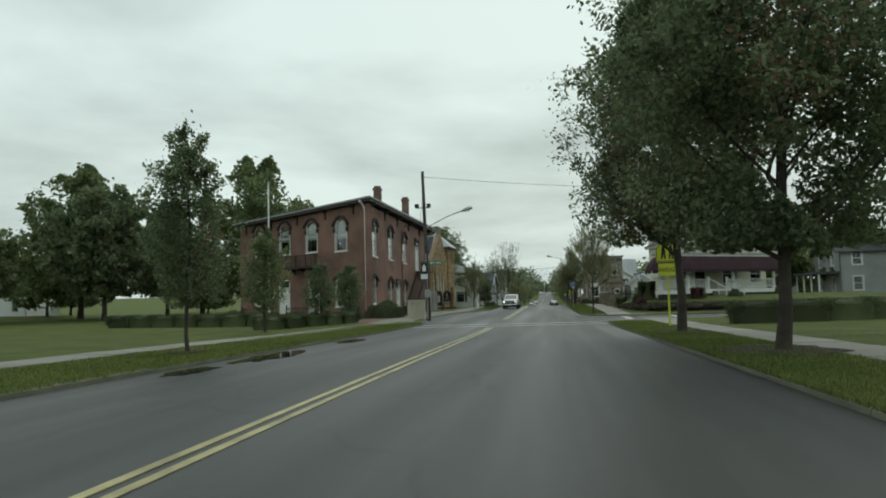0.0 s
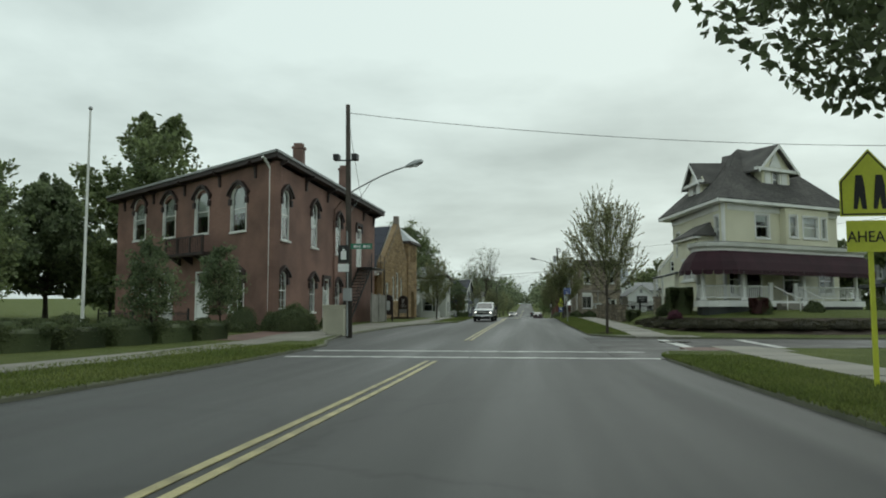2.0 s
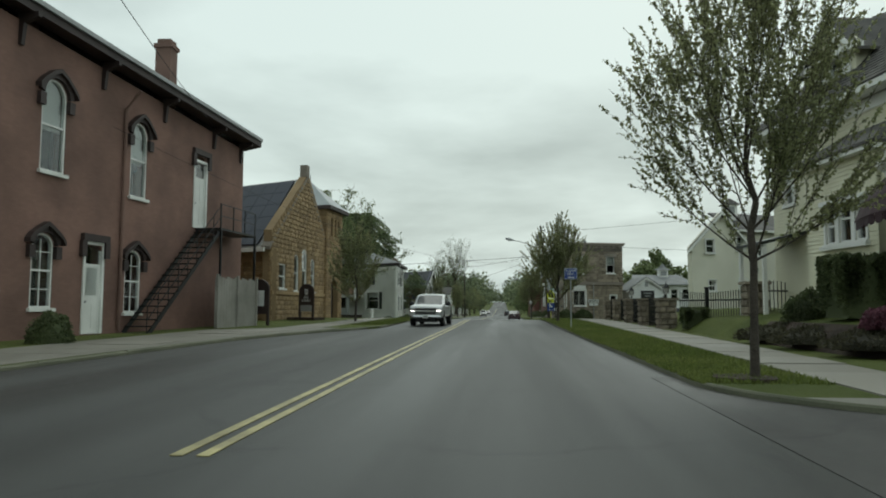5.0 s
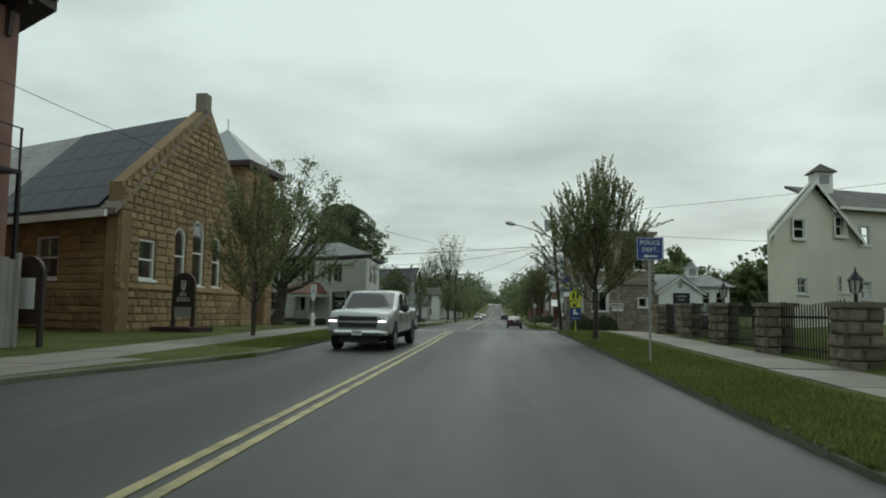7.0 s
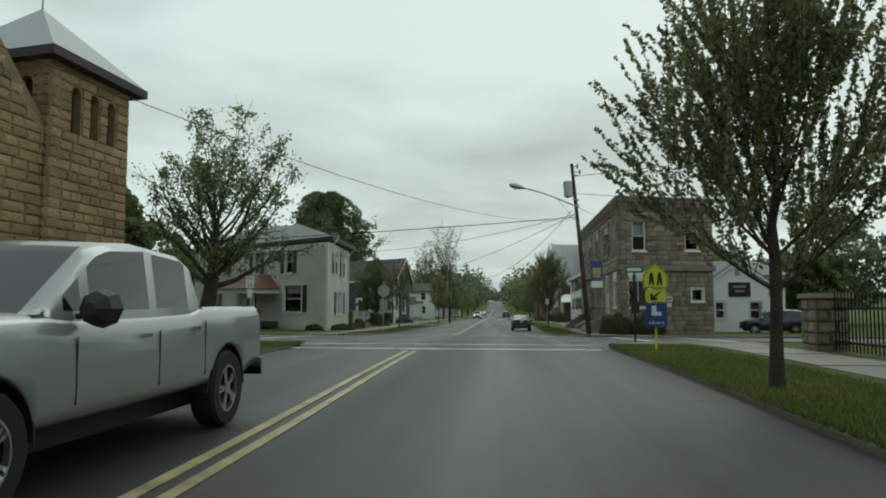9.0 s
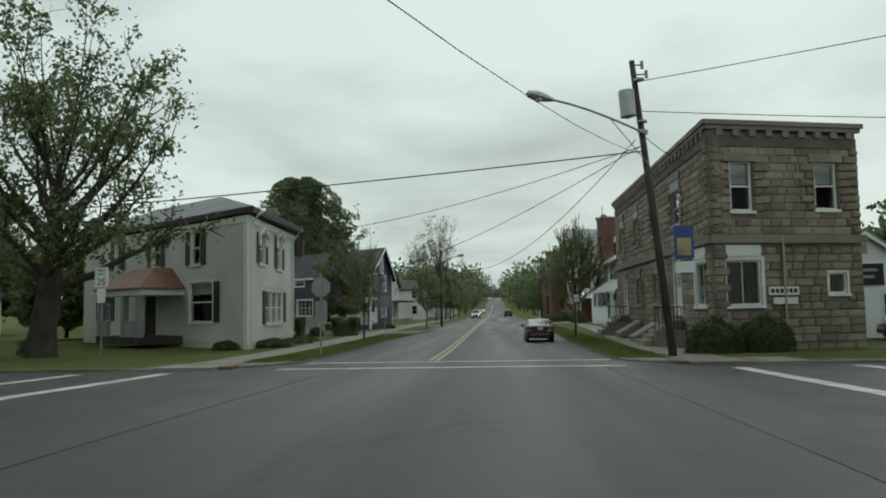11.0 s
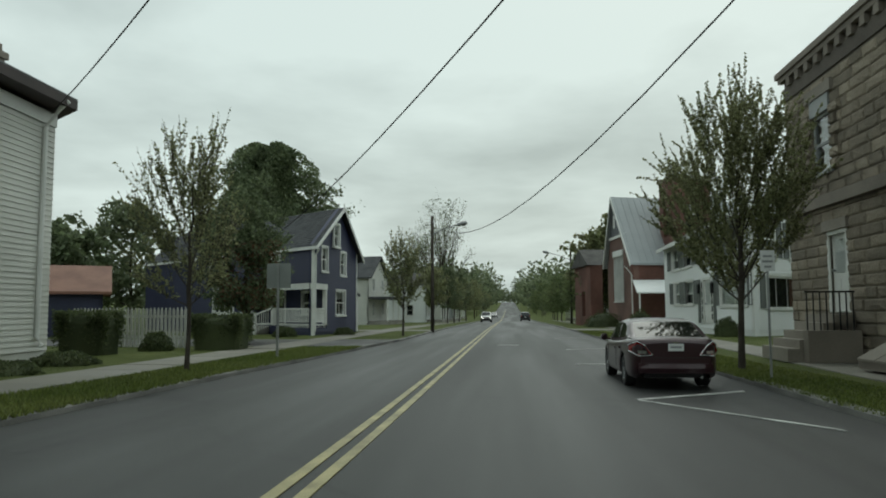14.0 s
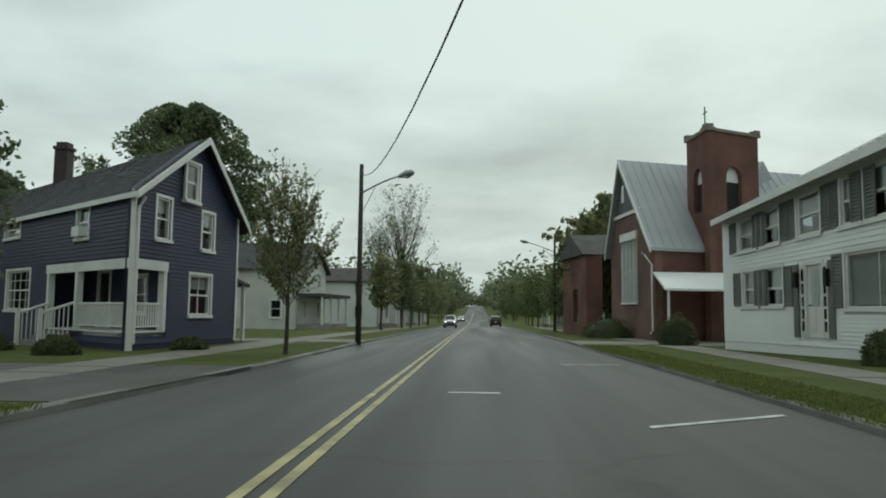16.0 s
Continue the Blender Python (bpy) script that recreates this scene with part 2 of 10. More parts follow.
M_GREYSIDE = material("grey_siding", (0.26, 0.27, 0.27), (0.36, 0.37, 0.37), 1.4, 0.6, 0.1, 40.0)
M_SAND = varied(material("tan_sandstone", (0.235, 0.155, 0.08), (0.37, 0.26, 0.14), 2.2, 0.9, 1.0, 22.0, dist=0.03), 0.25)
M_SANDWALL = material("sandstone_core", (0.20, 0.135, 0.072), (0.29, 0.205, 0.115), 2.2, 0.95, 0.6, 22.0)
M_STONE = varied(material("brown_grey_rockfaced_stone", (0.19, 0.158, 0.12), (0.315, 0.265, 0.205), 2.5, 0.9, 1.0, 20.0, dist=0.03), 0.28)
M_STONEWALL = material("stone_mortar", (0.15, 0.13, 0.108), (0.23, 0.2, 0.165), 2.5, 0.95, 0.6, 22.0)
M_STONETRIM = material("smooth_brown_stone", (0.17, 0.146, 0.124), (0.265, 0.228, 0.19), 2.0, 0.85, 0.3, 30.0)
# parapet band: a darker tone than the wall's stone
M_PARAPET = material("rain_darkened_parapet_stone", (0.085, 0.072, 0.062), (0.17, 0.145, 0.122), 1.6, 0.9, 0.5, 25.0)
M_SHUTTER = material("dark_green_black_shutter", (0.014, 0.018, 0.016), (0.028, 0.033, 0.03), 3.0, 0.55, 0.1, 40.0)
M_GREYSHUTTER = material("grey_green_shutter", (0.11, 0.12, 0.11), (0.17, 0.18, 0.165), 3.0, 0.6, 0.1, 40.0)
M_IRON = plain("black_iron", (0.016, 0.016, 0.017), 0.45, 0.4)
M_POLEWOOD = material("weathered_pole_wood", (0.035, 0.028, 0.023), (0.085, 0.07, 0.058), 3.0, 0.9, 0.6, 35.0)
M_GALV = plain("galvanised_steel", (0.36, 0.37, 0.37), 0.4, 0.7)
M_STEEL = plain("grey_painted_steel", (0.30, 0.31, 0.31), 0.5, 0.2)
M_WIRE = plain("black_cable", (0.012, 0.012, 0.012), 0.7)
M_BARK = material("grey_brown_bark", (0.035, 0.028, 0.022), (0.085, 0.07, 0.056), 5.0, 0.95, 0.9, 30.0, dist=0.03)
M_LEAF_DARK = leaf_material("dark_pear_leaves", (0.105, 0.142, 0.074), (0.20, 0.238, 0.125))
M_LEAF_RED = leaf_material("reddish_pear_leaves", (0.13, 0.075, 0.045), (0.20, 0.12, 0.07))
M_LEAF_MID = leaf_material("green_maple_leaves", (0.112, 0.152, 0.066), (0.21, 0.245, 0.11))
M_LEAF_OLIVE = leaf_material("olive_spring_leaves", (0.185, 0.205, 0.098), (0.31, 0.315, 0.165))
M_LEAF_FAR = leaf_material("far_tree_leaves", (0.125, 0.16, 0.09), (0.21, 0.24, 0.135))
M_HEDGE = leaf_material("clipped_hedge_leaves", (0.072, 0.095, 0.045), (0.14, 0.165, 0.075))
M_COVER = leaf_material("dark_ground_cover", (0.055, 0.052, 0.034), (0.10, 0.092, 0.056))
M_REDBUSH = leaf_material("dark_red_barberry_leaves", (0.07, 0.028, 0.026), (0.12, 0.05, 0.044))
M_PINK = leaf_material("pink_azalea_flowers", (0.15, 0.06, 0.085), (0.23, 0.1, 0.13))
M_OLDPAINT = material("weathered_white_paint", (0.3, 0.3, 0.28), (0.5, 0.5, 0.47), 2.5, 0.75, 0.3, 30.0)
M_AWNING = material("maroon_awning_canvas", (0.022, 0.0055, 0.010), (0.04, 0.010, 0.018), 3.0, 0.85, 0.2, 60.0)
M_REDROOF = material("rusty_red_porch_roof", (0.17, 0.075, 0.05), (0.27, 0.13, 0.09), 3.0, 0.6, 0.2, 30.0)
M_SIGNYEL = plain("fluorescent_yellow_green", (0.62, 0.66, 0.05), 0.4)
M_SIGNBLUE = plain("blue_sign_enamel", (0.025, 0.06, 0.24), 0.4)
M_SIGNGREEN = plain("green_sign_enamel", (0.02, 0.17, 0.10), 0.4)
M_SIGNWHITE = plain("white_sign_enamel", (0.72, 0.73, 0.72), 0.4)
M_SIGNBACK = plain("bare_aluminium_sign_back", (0.30, 0.32, 0.31), 0.45, 0.5)
M_BLACK = plain("black_paint", (0.012, 0.012, 0.012), 0.5)
M_CARWINDOW = material("dark_glazing", (0.008, 0.010, 0.010), (0.016, 0.018, 0.018), 1.0, 0.05, 0.0)
M_BEIGEBOX = plain("beige_cabinet_steel", (0.42, 0.40, 0.31), 0.5)
M_GREYWOOD = material("weathered_grey_boards", (0.20, 0.19, 0.17), (0.33, 0.31, 0.28), 3.0, 0.9, 0.4, 30.0)


# ---- building helpers ----
KNOTS = ((-80, .30), (0, .28), (15, .22), (25, .14), (35, .05), (45, .10), (62, .31), (80, .48), (90, .58), (98, .48), (106, .24),
         (118, -.02), (130, -.10), (170, -.24), (250, -.82), (350, -.3), (500, 3.0), (650, 6.5), (1200, 9))
KY, KZ = zip(*KNOTS)


def level(y):
    """Height of the road's surface along the street."""
    return float(np.mean(np.interp((y - 5, y - 2.5, y, y + 2.5, y + 5), KY, KZ)))


ORIGIN = {}


def thing(name, x, y, z, label="", category="", group="", kind=""):
    ob = new(name)
    ob.empty_display_size = 0.3
    ob.location = (x, y, z)
    ORIGIN[ob.name] = Vector((x, y, z))
    return tagged(ob, label, category, group, kind)


def part(name, bm, mat, parent=None, label="", smooth=False, fix=True):
    """Links a bmesh, built in world coordinates, as one mesh object under a thing or a part."""
    org = ORIGIN[parent.name] if parent else Vector()
    if fix:
        bmesh.ops.recalc_face_normals(bm, faces=bm.faces)
    if org.length > 0:
        bmesh.ops.translate(bm, vec=-org, verts=bm.verts)
    me = bpy.data.meshes.new(name)
    bm.to_mesh(me)
    bm.free()
    if smooth:
        me.shade_smooth()
    me.materials.append(mat)
    ob = new(name, me)
    ob.parent = parent
    ORIGIN[ob.name] = org
    if label:
        ob["label"] = label
    return ob


class Fr:
    """A wall's frame: u along it from p0 to p1, v outwards (to the left of the way), w up."""

    def __init__(self, p0, p1):
        self.o = Vector((p0[0], p0[1], 0))
        self.d = (Vector((p1[0], p1[1], 0)) - self.o).normalized()
        self.n = Vector((-self.d.y, self.d.x, 0))
        self.len = (Vector((p1[0], p1[1], 0)) - self.o).length

    def __call__(self, u, v, w):
        return self.o + self.d * u + self.n * v + Vector((0, 0, w))


XYZ = Fr((0, 0), (1, 0))


def box(bm, fr, u0, u1, v0, v1, w0, w1):
    vs = [bm.verts.new(fr(u, v, w)) for w in (w0, w1) for u, v in ((u0, v0), (u1, v0), (u1, v1), (u0, v1))]
    for f in ((0, 3, 2, 1), (4, 5, 6, 7), (0, 1, 5, 4), (1, 2, 6, 5), (2, 3, 7, 6), (3, 0, 4, 7)):
        bm.faces.new([vs[i] for i in f])
    return vs


def boxes(*dims, fr=XYZ):
    bm = bmesh.new()
    for d in dims:
        box(bm, fr, *d)
    return bm


def prism(bm, pts, vec):
    """A polygon pushed along a vector."""
    a = [bm.verts.new(p) for p in pts]
    b = [bm.verts.new(Vector(p) + Vector(vec)) for p in pts]
    bm.faces.new(a)
    bm.faces.new(b[::-1])
    for i in range(len(a)):
        j = (i + 1) % len(a)
        bm.faces.new((a[i], b[i], b[j], a[j]))


def tube(bm, pts, radii, n=8, cap=True):
    rings = []
    for i, p in enumerate(pts):
        p = Vector(p)
        t = (Vector(pts[min(i + 1, len(pts) - 1)]) - Vector(pts[max(i - 1, 0)])).normalized()
        a = t.orthogonal().normalized() if abs(t.z) < 0.9 else Vector((1, 0, 0)).cross(t).normalized()
        b = t.cross(a)
        r = radii[i] if hasattr(radii, "__len__") else radii
        rings.append([bm.verts.new(p + (a * math.cos(q) + b * math.sin(q)) * r) for q in (2 * math.pi * k / n for k in range(n))])
    for r0, r1 in zip(rings, rings[1:]):
        for k in range(n):
            bm.faces.new((r0[k], r0[(k + 1) % n], r1[(k + 1) % n], r1[k]))
    if cap:
        bm.faces.new(rings[0][::-1])
        bm.faces.new(rings[-1])


def rod(*ends, r=0.03, n=8):
    bm = bmesh.new()
    tube(bm, ends, r, n)
    return bm


def outline(u0, u1, w0, w1, rise=0.0, n=10):
    pts = [(u0, w0), (u1, w0)]
    if rise <= 0:
        return pts + [(u1, w1), (u0, w1)]
    c, r = (u0 + u1) / 2, (u1 - u0) / 2
    return pts + [(c + r * math.cos(math.pi * k / n), w1 - rise + rise * math.sin(math.pi * k / n)) for k in range(n + 1)]


def ring(bm, fr, outer, inner, v0, v1):
    rows = [[bm.verts.new(fr(u, v, w)) for u, w in pts] for pts, v in ((outer, v1), (inner, v1), (inner, v0), (outer, v0))]
    n = len(outer)
    for a, b in ((0, 1), (1, 2), (2, 3), (3, 0)):
        for k in range(n):
            j = (k + 1) % n
            bm.faces.new((rows[a][k], rows[a][j], rows[b][j], rows[b][k]))


def plate(bm, fr, pts, v0, v1):
    prism(bm, [fr(u, v0, w) for u, w in pts], fr.n * (v1 - v0))


def cells(u_max, z0, z1, holes, top=None):
    """Rectangles that fill a wall round its openings."""
    us = sorted({0.0, u_max, *[min(max(h[k], 0), u_max) for h in holes for k in (0, 1)]})
    ws = sorted({z0, z1, *[min(max(h[k], z0), z1) for h in holes for k in (2, 3)]})
    for a, b in zip(us, us[1:]):
        for c, d in zip(ws, ws[1:]):
            m, q = (a + b) / 2, (c + d) / 2
            if b - a > 1e-4 and d - c > 1e-4 and not any(h[0] < m < h[1] and h[2] < q < h[3] for h in holes):
                yield a, b, c, d


def wall(parent, name, fr, z0, z1, holes, mat, thick=0.28, gable=None, length=None):
    """A wall with openings right through it. Openings: u0, u1, w0, w1[, rise of the arch]. gable: (u of the apex, its height)."""
    bm = bmesh.new()
    n = length or fr.len
    for a, b, c, d in cells(n, z0, z1, holes):
        for v in (0.0, -thick):
            bm.faces.new([bm.verts.new(fr(u, v, w)) for u, w in ((a, c), (b, c), (b, d), (a, d))])
    for h in holes:
        o = outline(*h[:4], h[4] if len(h) > 4 else 0)
        for k in range(len(o)):
            (ua, wa), (ub, wb) = o[k], o[(k + 1) % len(o)]
            bm.faces.new([bm.verts.new(p) for p in (fr(ua, 0, wa), fr(ub, 0, wb), fr(ub, -thick, wb), fr(ua, -thick, wa))])
        if len(h) > 4 and h[4] > 0:
            arc = o[2:]
            half = len(arc) // 2
            for v in (0.0, -thick):
                bm.faces.new([bm.verts.new(fr(u, v, w)) for u, w in [(h[1], h[3])] + arc[half::-1]])
                bm.faces.new([bm.verts.new(fr(u, v, w)) for u, w in [(h[0], h[3])] + arc[:half - 1:-1]])
    for a, b, c, d in ((0, n, z0, z0), (0, n, z1, z1), (0, 0, z0, z1), (n, n, z0, z1)):
        q = [(a, 0, c), (b, 0, c), (b, -thick, d), (a, -thick, d)] if c == d else [(a, 0, c), (a, -thick, c), (a, -thick, d), (a, 0, d)]
        bm.faces.new([bm.verts.new(fr(*p)) for p in q])
    if gable:
        plate(bm, fr, [(0, z1), (n, z1), (gable[0], gable[1])], -thick, 0)
    bmesh.ops.remove_doubles(bm, verts=bm.verts, dist=1e-4)
    uv = bm.loops.layers.uv.new("UVMap")
    for f in bm.faces:
        for lp in f.loops:
            q = lp.vert.co - fr.o
            lp[uv].uv = (q.dot(fr.d), q.z)
    return part(name, bm, mat, parent)


def courses(length, z0, z1, holes, step, gable=None, margin=0.0):
    """Runs of each course of a wall between its openings: u0, u1, w0, w1."""
    w = z0
    while w < (gable[1] if gable else z1) - 0.02:
        top = min(w + step, gable[1] if gable else z1)
        lo, hi = 0.0, length
        if gable and top > z1:
            k = (gable[1] - top) / (gable[1] - z1)
            lo, hi = gable[0] * (1 - k), gable[0] + (length - gable[0]) * k
        cuts = sorted((max(h[0] - margin, lo), min(h[1] + margin, hi)) for h in holes if h[2] - margin < top - 0.01 and h[3] + margin > w + 0.01)
        u = lo
        for a, b in cuts + [(hi, hi)]:
            if a - u > 0.06:
                yield u, a, w, top
            u = max(u, b)
        w = top


def siding(parent, fr, z0, z1, holes, mat, step=0.13, gable=None, margin=0.09, length=None):
    """Overlapping boards: each leans out at its foot."""
    vs, fs = [], []
    org = ORIGIN[parent.name]
    for a, b, c, d in courses(length or fr.len, z0, z1, holes, step, gable, margin):
        i = len(vs)
        vs += [fr(u, v, w) - org for u in (a, b) for v, w in ((0.0, c), (0.032, c), (0.008, d), (0.0, d))]
        fs += [(i, i + 1, i + 5, i + 4), (i + 1, i + 2, i + 6, i + 5), (i + 2, i + 3, i + 7, i + 6), (i, i + 3, i + 2, i + 1), (i + 4, i + 5, i + 6, i + 7)]
    me = bpy.data.meshes.new("clapboard")
    me.from_pydata(vs, [], fs)
    me.materials.append(mat)
    ob = new("clapboard", me)
    ob.parent = parent
    ORIGIN[ob.name] = org
    ob["kind"] = "stuff"
    return ob


STONE_MESHES = {}


def rock_mesh(kind, mat):
    """A unit block whose face is rough: two rows of uneven points."""
    key = (kind, mat.name)
    if key not in STONE_MESHES:
        r = random.Random(kind)
        vs = [(0, 0, 0), (1, 0, 0), (1, 0, 1), (0, 0, 1)]
        vs += [(0.0, 0.25, 0.0), (1.0, 0.25, 0.0), (1.0, 0.25, 1.0), (0.0, 0.25, 1.0)]
        m = 0.07
        for w in (0.16, 0.5, 0.84):
            for u in (m, 0.36, 0.66, 1 - m):
                vs.append((u, r.uniform(0.55, 1.0), w + r.uniform(-0.05, 0.05)))
        g = lambda i, j: 8 + 4 * i + j
        fs = [(0, 1, 5, 4), (1, 2, 6, 5), (2, 3, 7, 6), (3, 0, 4, 7)]
        for i in range(2):
            for j in range(3):
                fs.append((g(i, j), g(i, j + 1), g(i + 1, j + 1), g(i + 1, j)))
        fs += [(4, 5, g(0, 3), g(0, 2), g(0, 1), g(0, 0)), (6, 7, g(2, 0), g(2, 1), g(2, 2), g(2, 3)),
               (5, 6, g(2, 3), g(1, 3), g(0, 3)), (7, 4, g(0, 0), g(1, 0), g(2, 0))]
        me = bpy.data.meshes.new("stone")
        me.from_pydata(vs, [], fs)
        me.materials.append(mat)
        STONE_MESHES[key] = me
    return STONE_MESHES[key]


def stonework(parent, fr, z0, z1, holes, mat, step=0.3, block=0.75, gable=None, margin=0.02, deep=0.07, seed=1, single=150, near=None, length=None):
    """Rock-faced blocks in courses; those in the nearest stretch are objects of their own, the rest one mesh."""
    r = random.Random(seed)
    org = ORIGIN[parent.name]
    made = 0
    vs, fs = [], []
    for a, b, c, d in courses(length or fr.len, z0, z1, holes, step, gable, margin):
        u = a
        while u < b - 0.05:
            e = min(b, u + block * r.uniform(0.6, 1.5))
            if b - e < 0.25:
                e = b
            j = 0.011
            me = rock_mesh(r.randrange(6), mat)
            w_, h_ = e - u - j, d - c - j
            if made < single and (near is None or near[0] < u < near[1]) and h_ > 0.1:
                ob = new("stone", me)
                ob.parent = parent
                x, n_, z = fr.d * w_, fr.n * deep, Vector((0, 0, h_))
                q = fr(u, 0, c) - org
                ob.matrix_basis = Matrix(((x.x, n_.x, z.x, q.x), (x.y, n_.y, z.y, q.y), (x.z, n_.z, z.z, q.z), (0, 0, 0, 1)))
                made += 1
            else:
                i = len(vs)
                vs += [fr(u + p.co.x * w_, p.co.y * deep, c + p.co.z * h_) - org for p in me.vertices]
                fs += [tuple(i + k for k in p.vertices) for p in me.polygons]
            u = e
    if vs:
        me = bpy.data.meshes.new("stonework")
        me.from_pydata(vs, [], fs)
        me.materials.append(mat)
        ob = new("stonework", me)
        ob.parent = parent
        ORIGIN[ob.name] = org
        ob["kind"] = "stuff"


def window(parent, fr, u0, u1, w0, w1, rise=0.0, trim=M_TRIM, cols=1, rows=1, lower=None, sill=True, hood=None, shutter=None, blind=0.0, casing=0.0,
           double=True, label=""):
    """A sash window in an opening: frame with bars, panes, sill, hood, shutters and a blind."""
    bm = bmesh.new()
    t = 0.06
    o = outline(u0, u1, w0, w1, rise)
    i = outline(u0 + t, u1 - t, w0 + t, w1 - t, max(rise - 0.02, 0) if rise else 0)
    ring(bm, fr, o, i, -0.14, -0.02)
    mid = w0 + (w1 - w0) * 0.5
    ob = part("window", bm, trim, parent, label)
    if casing:
        bm = bmesh.new()
        ring(bm, fr, outline(u0 - casing, u1 + casing, w0 - casing * 0.4, w1 + casing, rise + casing * 0.6 if rise else 0), o, -0.02, 0.045)
        part("casing", bm, trim, ob)
    if double:
        part("meeting_rail", boxes((u0 + t, u1 - t, -0.12, -0.05, mid - 0.03, mid + 0.03), fr=fr), trim, ob)
    for k in range(1, cols):
        u = u0 + (u1 - u0) * k / cols
        part("glazing_bar", boxes((u - 0.014, u + 0.014, -0.10, -0.06, w0 + t, w1 - t - (rise * 0.3 if rise else 0)), fr=fr), trim, ob)
    for k in range(1, rows):
        for a, b in (((w0, mid), (mid, w1)) if double else ((w0, w1),)):
            w = a + (b - a) * k / rows
            part("glazing_bar", boxes((u0 + t, u1 - t, -0.10, -0.06, w - 0.013, w + 0.013), fr=fr), trim, ob)
    for a, b, q in (((w0 + 0.02, mid, 0), (mid, w1 - 0.02, 1)) if double else ((w0 + 0.02, w1 - 0.02, 1),)):
        bm = bmesh.new()
        plate(bm, fr, outline(u0 + 0.03, u1 - 0.03, a, b, rise if q else 0), -0.092 + 0.02 * q, -0.084 + 0.02 * q)
        part("pane", bm, M_GLASS, ob)
    if blind:
        bm = bmesh.new()
        plate(bm, fr, outline(u0 + 0.04, u1 - 0.04, w1 - (w1 - w0) * blind, w1 - 0.03, rise), -0.2, -0.18)
        part("blind", bm, M_BLIND, ob, "pale window blind")
    # no room behind: a near-black sheet paints its shade behind the panes
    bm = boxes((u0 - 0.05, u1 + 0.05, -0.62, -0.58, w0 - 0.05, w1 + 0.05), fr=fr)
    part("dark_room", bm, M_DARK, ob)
    if sill:
        part("sill", boxes((u0 - 0.09, u1 + 0.09, -0.1, 0.1, w0 - 0.1, w0), fr=fr), trim, ob)
    if hood:
        bm = bmesh.new()
        if rise:
            a = outline(u0 - 0.18, u1 + 0.18, w1 - rise - 0.35, w1 + 0.2, rise + 0.12)
            b = outline(u0 - 0.02, u1 + 0.02, w1 - rise - 0.35, w1 + 0.03, rise + 0.02)
            n = len(a)
            for k in range(2, n - 1):
                prism(bm, [fr(*p) for p in ((a[k][0], 0, a[k][1]), (a[k + 1][0], 0, a[k + 1][1]), (b[k + 1][0], 0, b[k + 1][1]), (b[k][0], 0, b[k][1]))], fr.n * 0.11)
            for s in (-1, 1):
                u = (u0 + u1) / 2 + s * ((u1 - u0) / 2 + 0.1)
                box(bm, fr, u - 0.12, u + 0.12, 0, 0.13, w1 - rise - 0.38, w1 - rise - 0.02)
            c, hw, ws = (u0 + u1) / 2, (u1 - u0) / 2, w1 - rise * 0.6
            cap = [(c + s * (hw + 0.3) if s else c, ws + 0.02) if k == 0 else (c + s * (hw + 0.14), ws + 0.2) if k == 1 else (c + s * hw * 0.55, w1 + 0.2) if k == 2 else (c, w1 + 0.33)
                   for s, k in ((-1, 0), (-1, 1), (-1, 2), (0, 3), (1, 2), (1, 1), (1, 0))]
            plate(bm, fr, cap + [(u, w - 0.13) for u, w in cap[::-1]], 0.0, 0.2)
        else:
            box(bm, fr, u0 - 0.14, u1 + 0.14, 0, 0.08, w1 + 0.02, w1 + 0.26)
        bmesh.ops.remove_doubles(bm, verts=bm.verts, dist=1e-4)
        part("hood", bm, hood, ob)
    if shutter:
        for a, b in ((u0 - 0.5, u0 - 0.1), (u1 + 0.1, u1 + 0.5)):
            bm = bmesh.new()
            n = max(4, int((w1 - w0 - 0.12) / 0.075))
            ws = [(w0, 0.075), (w0 + 0.055, 0.075)]
            for k in range(n):
                q = w0 + 0.06 + (w1 - w0 - 0.12) * k / n
                ws += [(q, 0.068), (q + (w1 - w0 - 0.12) / n * 0.82, 0.038)]
            ws += [(w1 - 0.055, 0.075), (w1, 0.075)]
            rows_ = [[bm.verts.new(fr(u, v, w)) for u, v in ((a, 0.03), (a, 0.075), (a + 0.05, 0.075), (a + 0.052, f), (b - 0.052, f), (b - 0.05, 0.075), (b, 0.075), (b, 0.03))] for w, f in ws]
            for p, q in zip(rows_, rows_[1:]):
                for k in range(7):
                    bm.faces.new((p[k], p[k + 1], q[k + 1], q[k]))
            part("shutter", bm, shutter, ob)
    return ob


def gable_window(parent, fr, u0, u1, w0, w1, **more):
    """A window whose frame stands proud of a plain gable."""
    # thin near-black sheet on the gable, painting the shade of a room
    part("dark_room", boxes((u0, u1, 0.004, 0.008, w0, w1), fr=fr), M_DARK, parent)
    f = Fr(fr(0, 0.11, 0).xy, fr(fr.len, 0.11, 0).xy)
    return window(parent, f, u0, u1, w0, w1, **more)


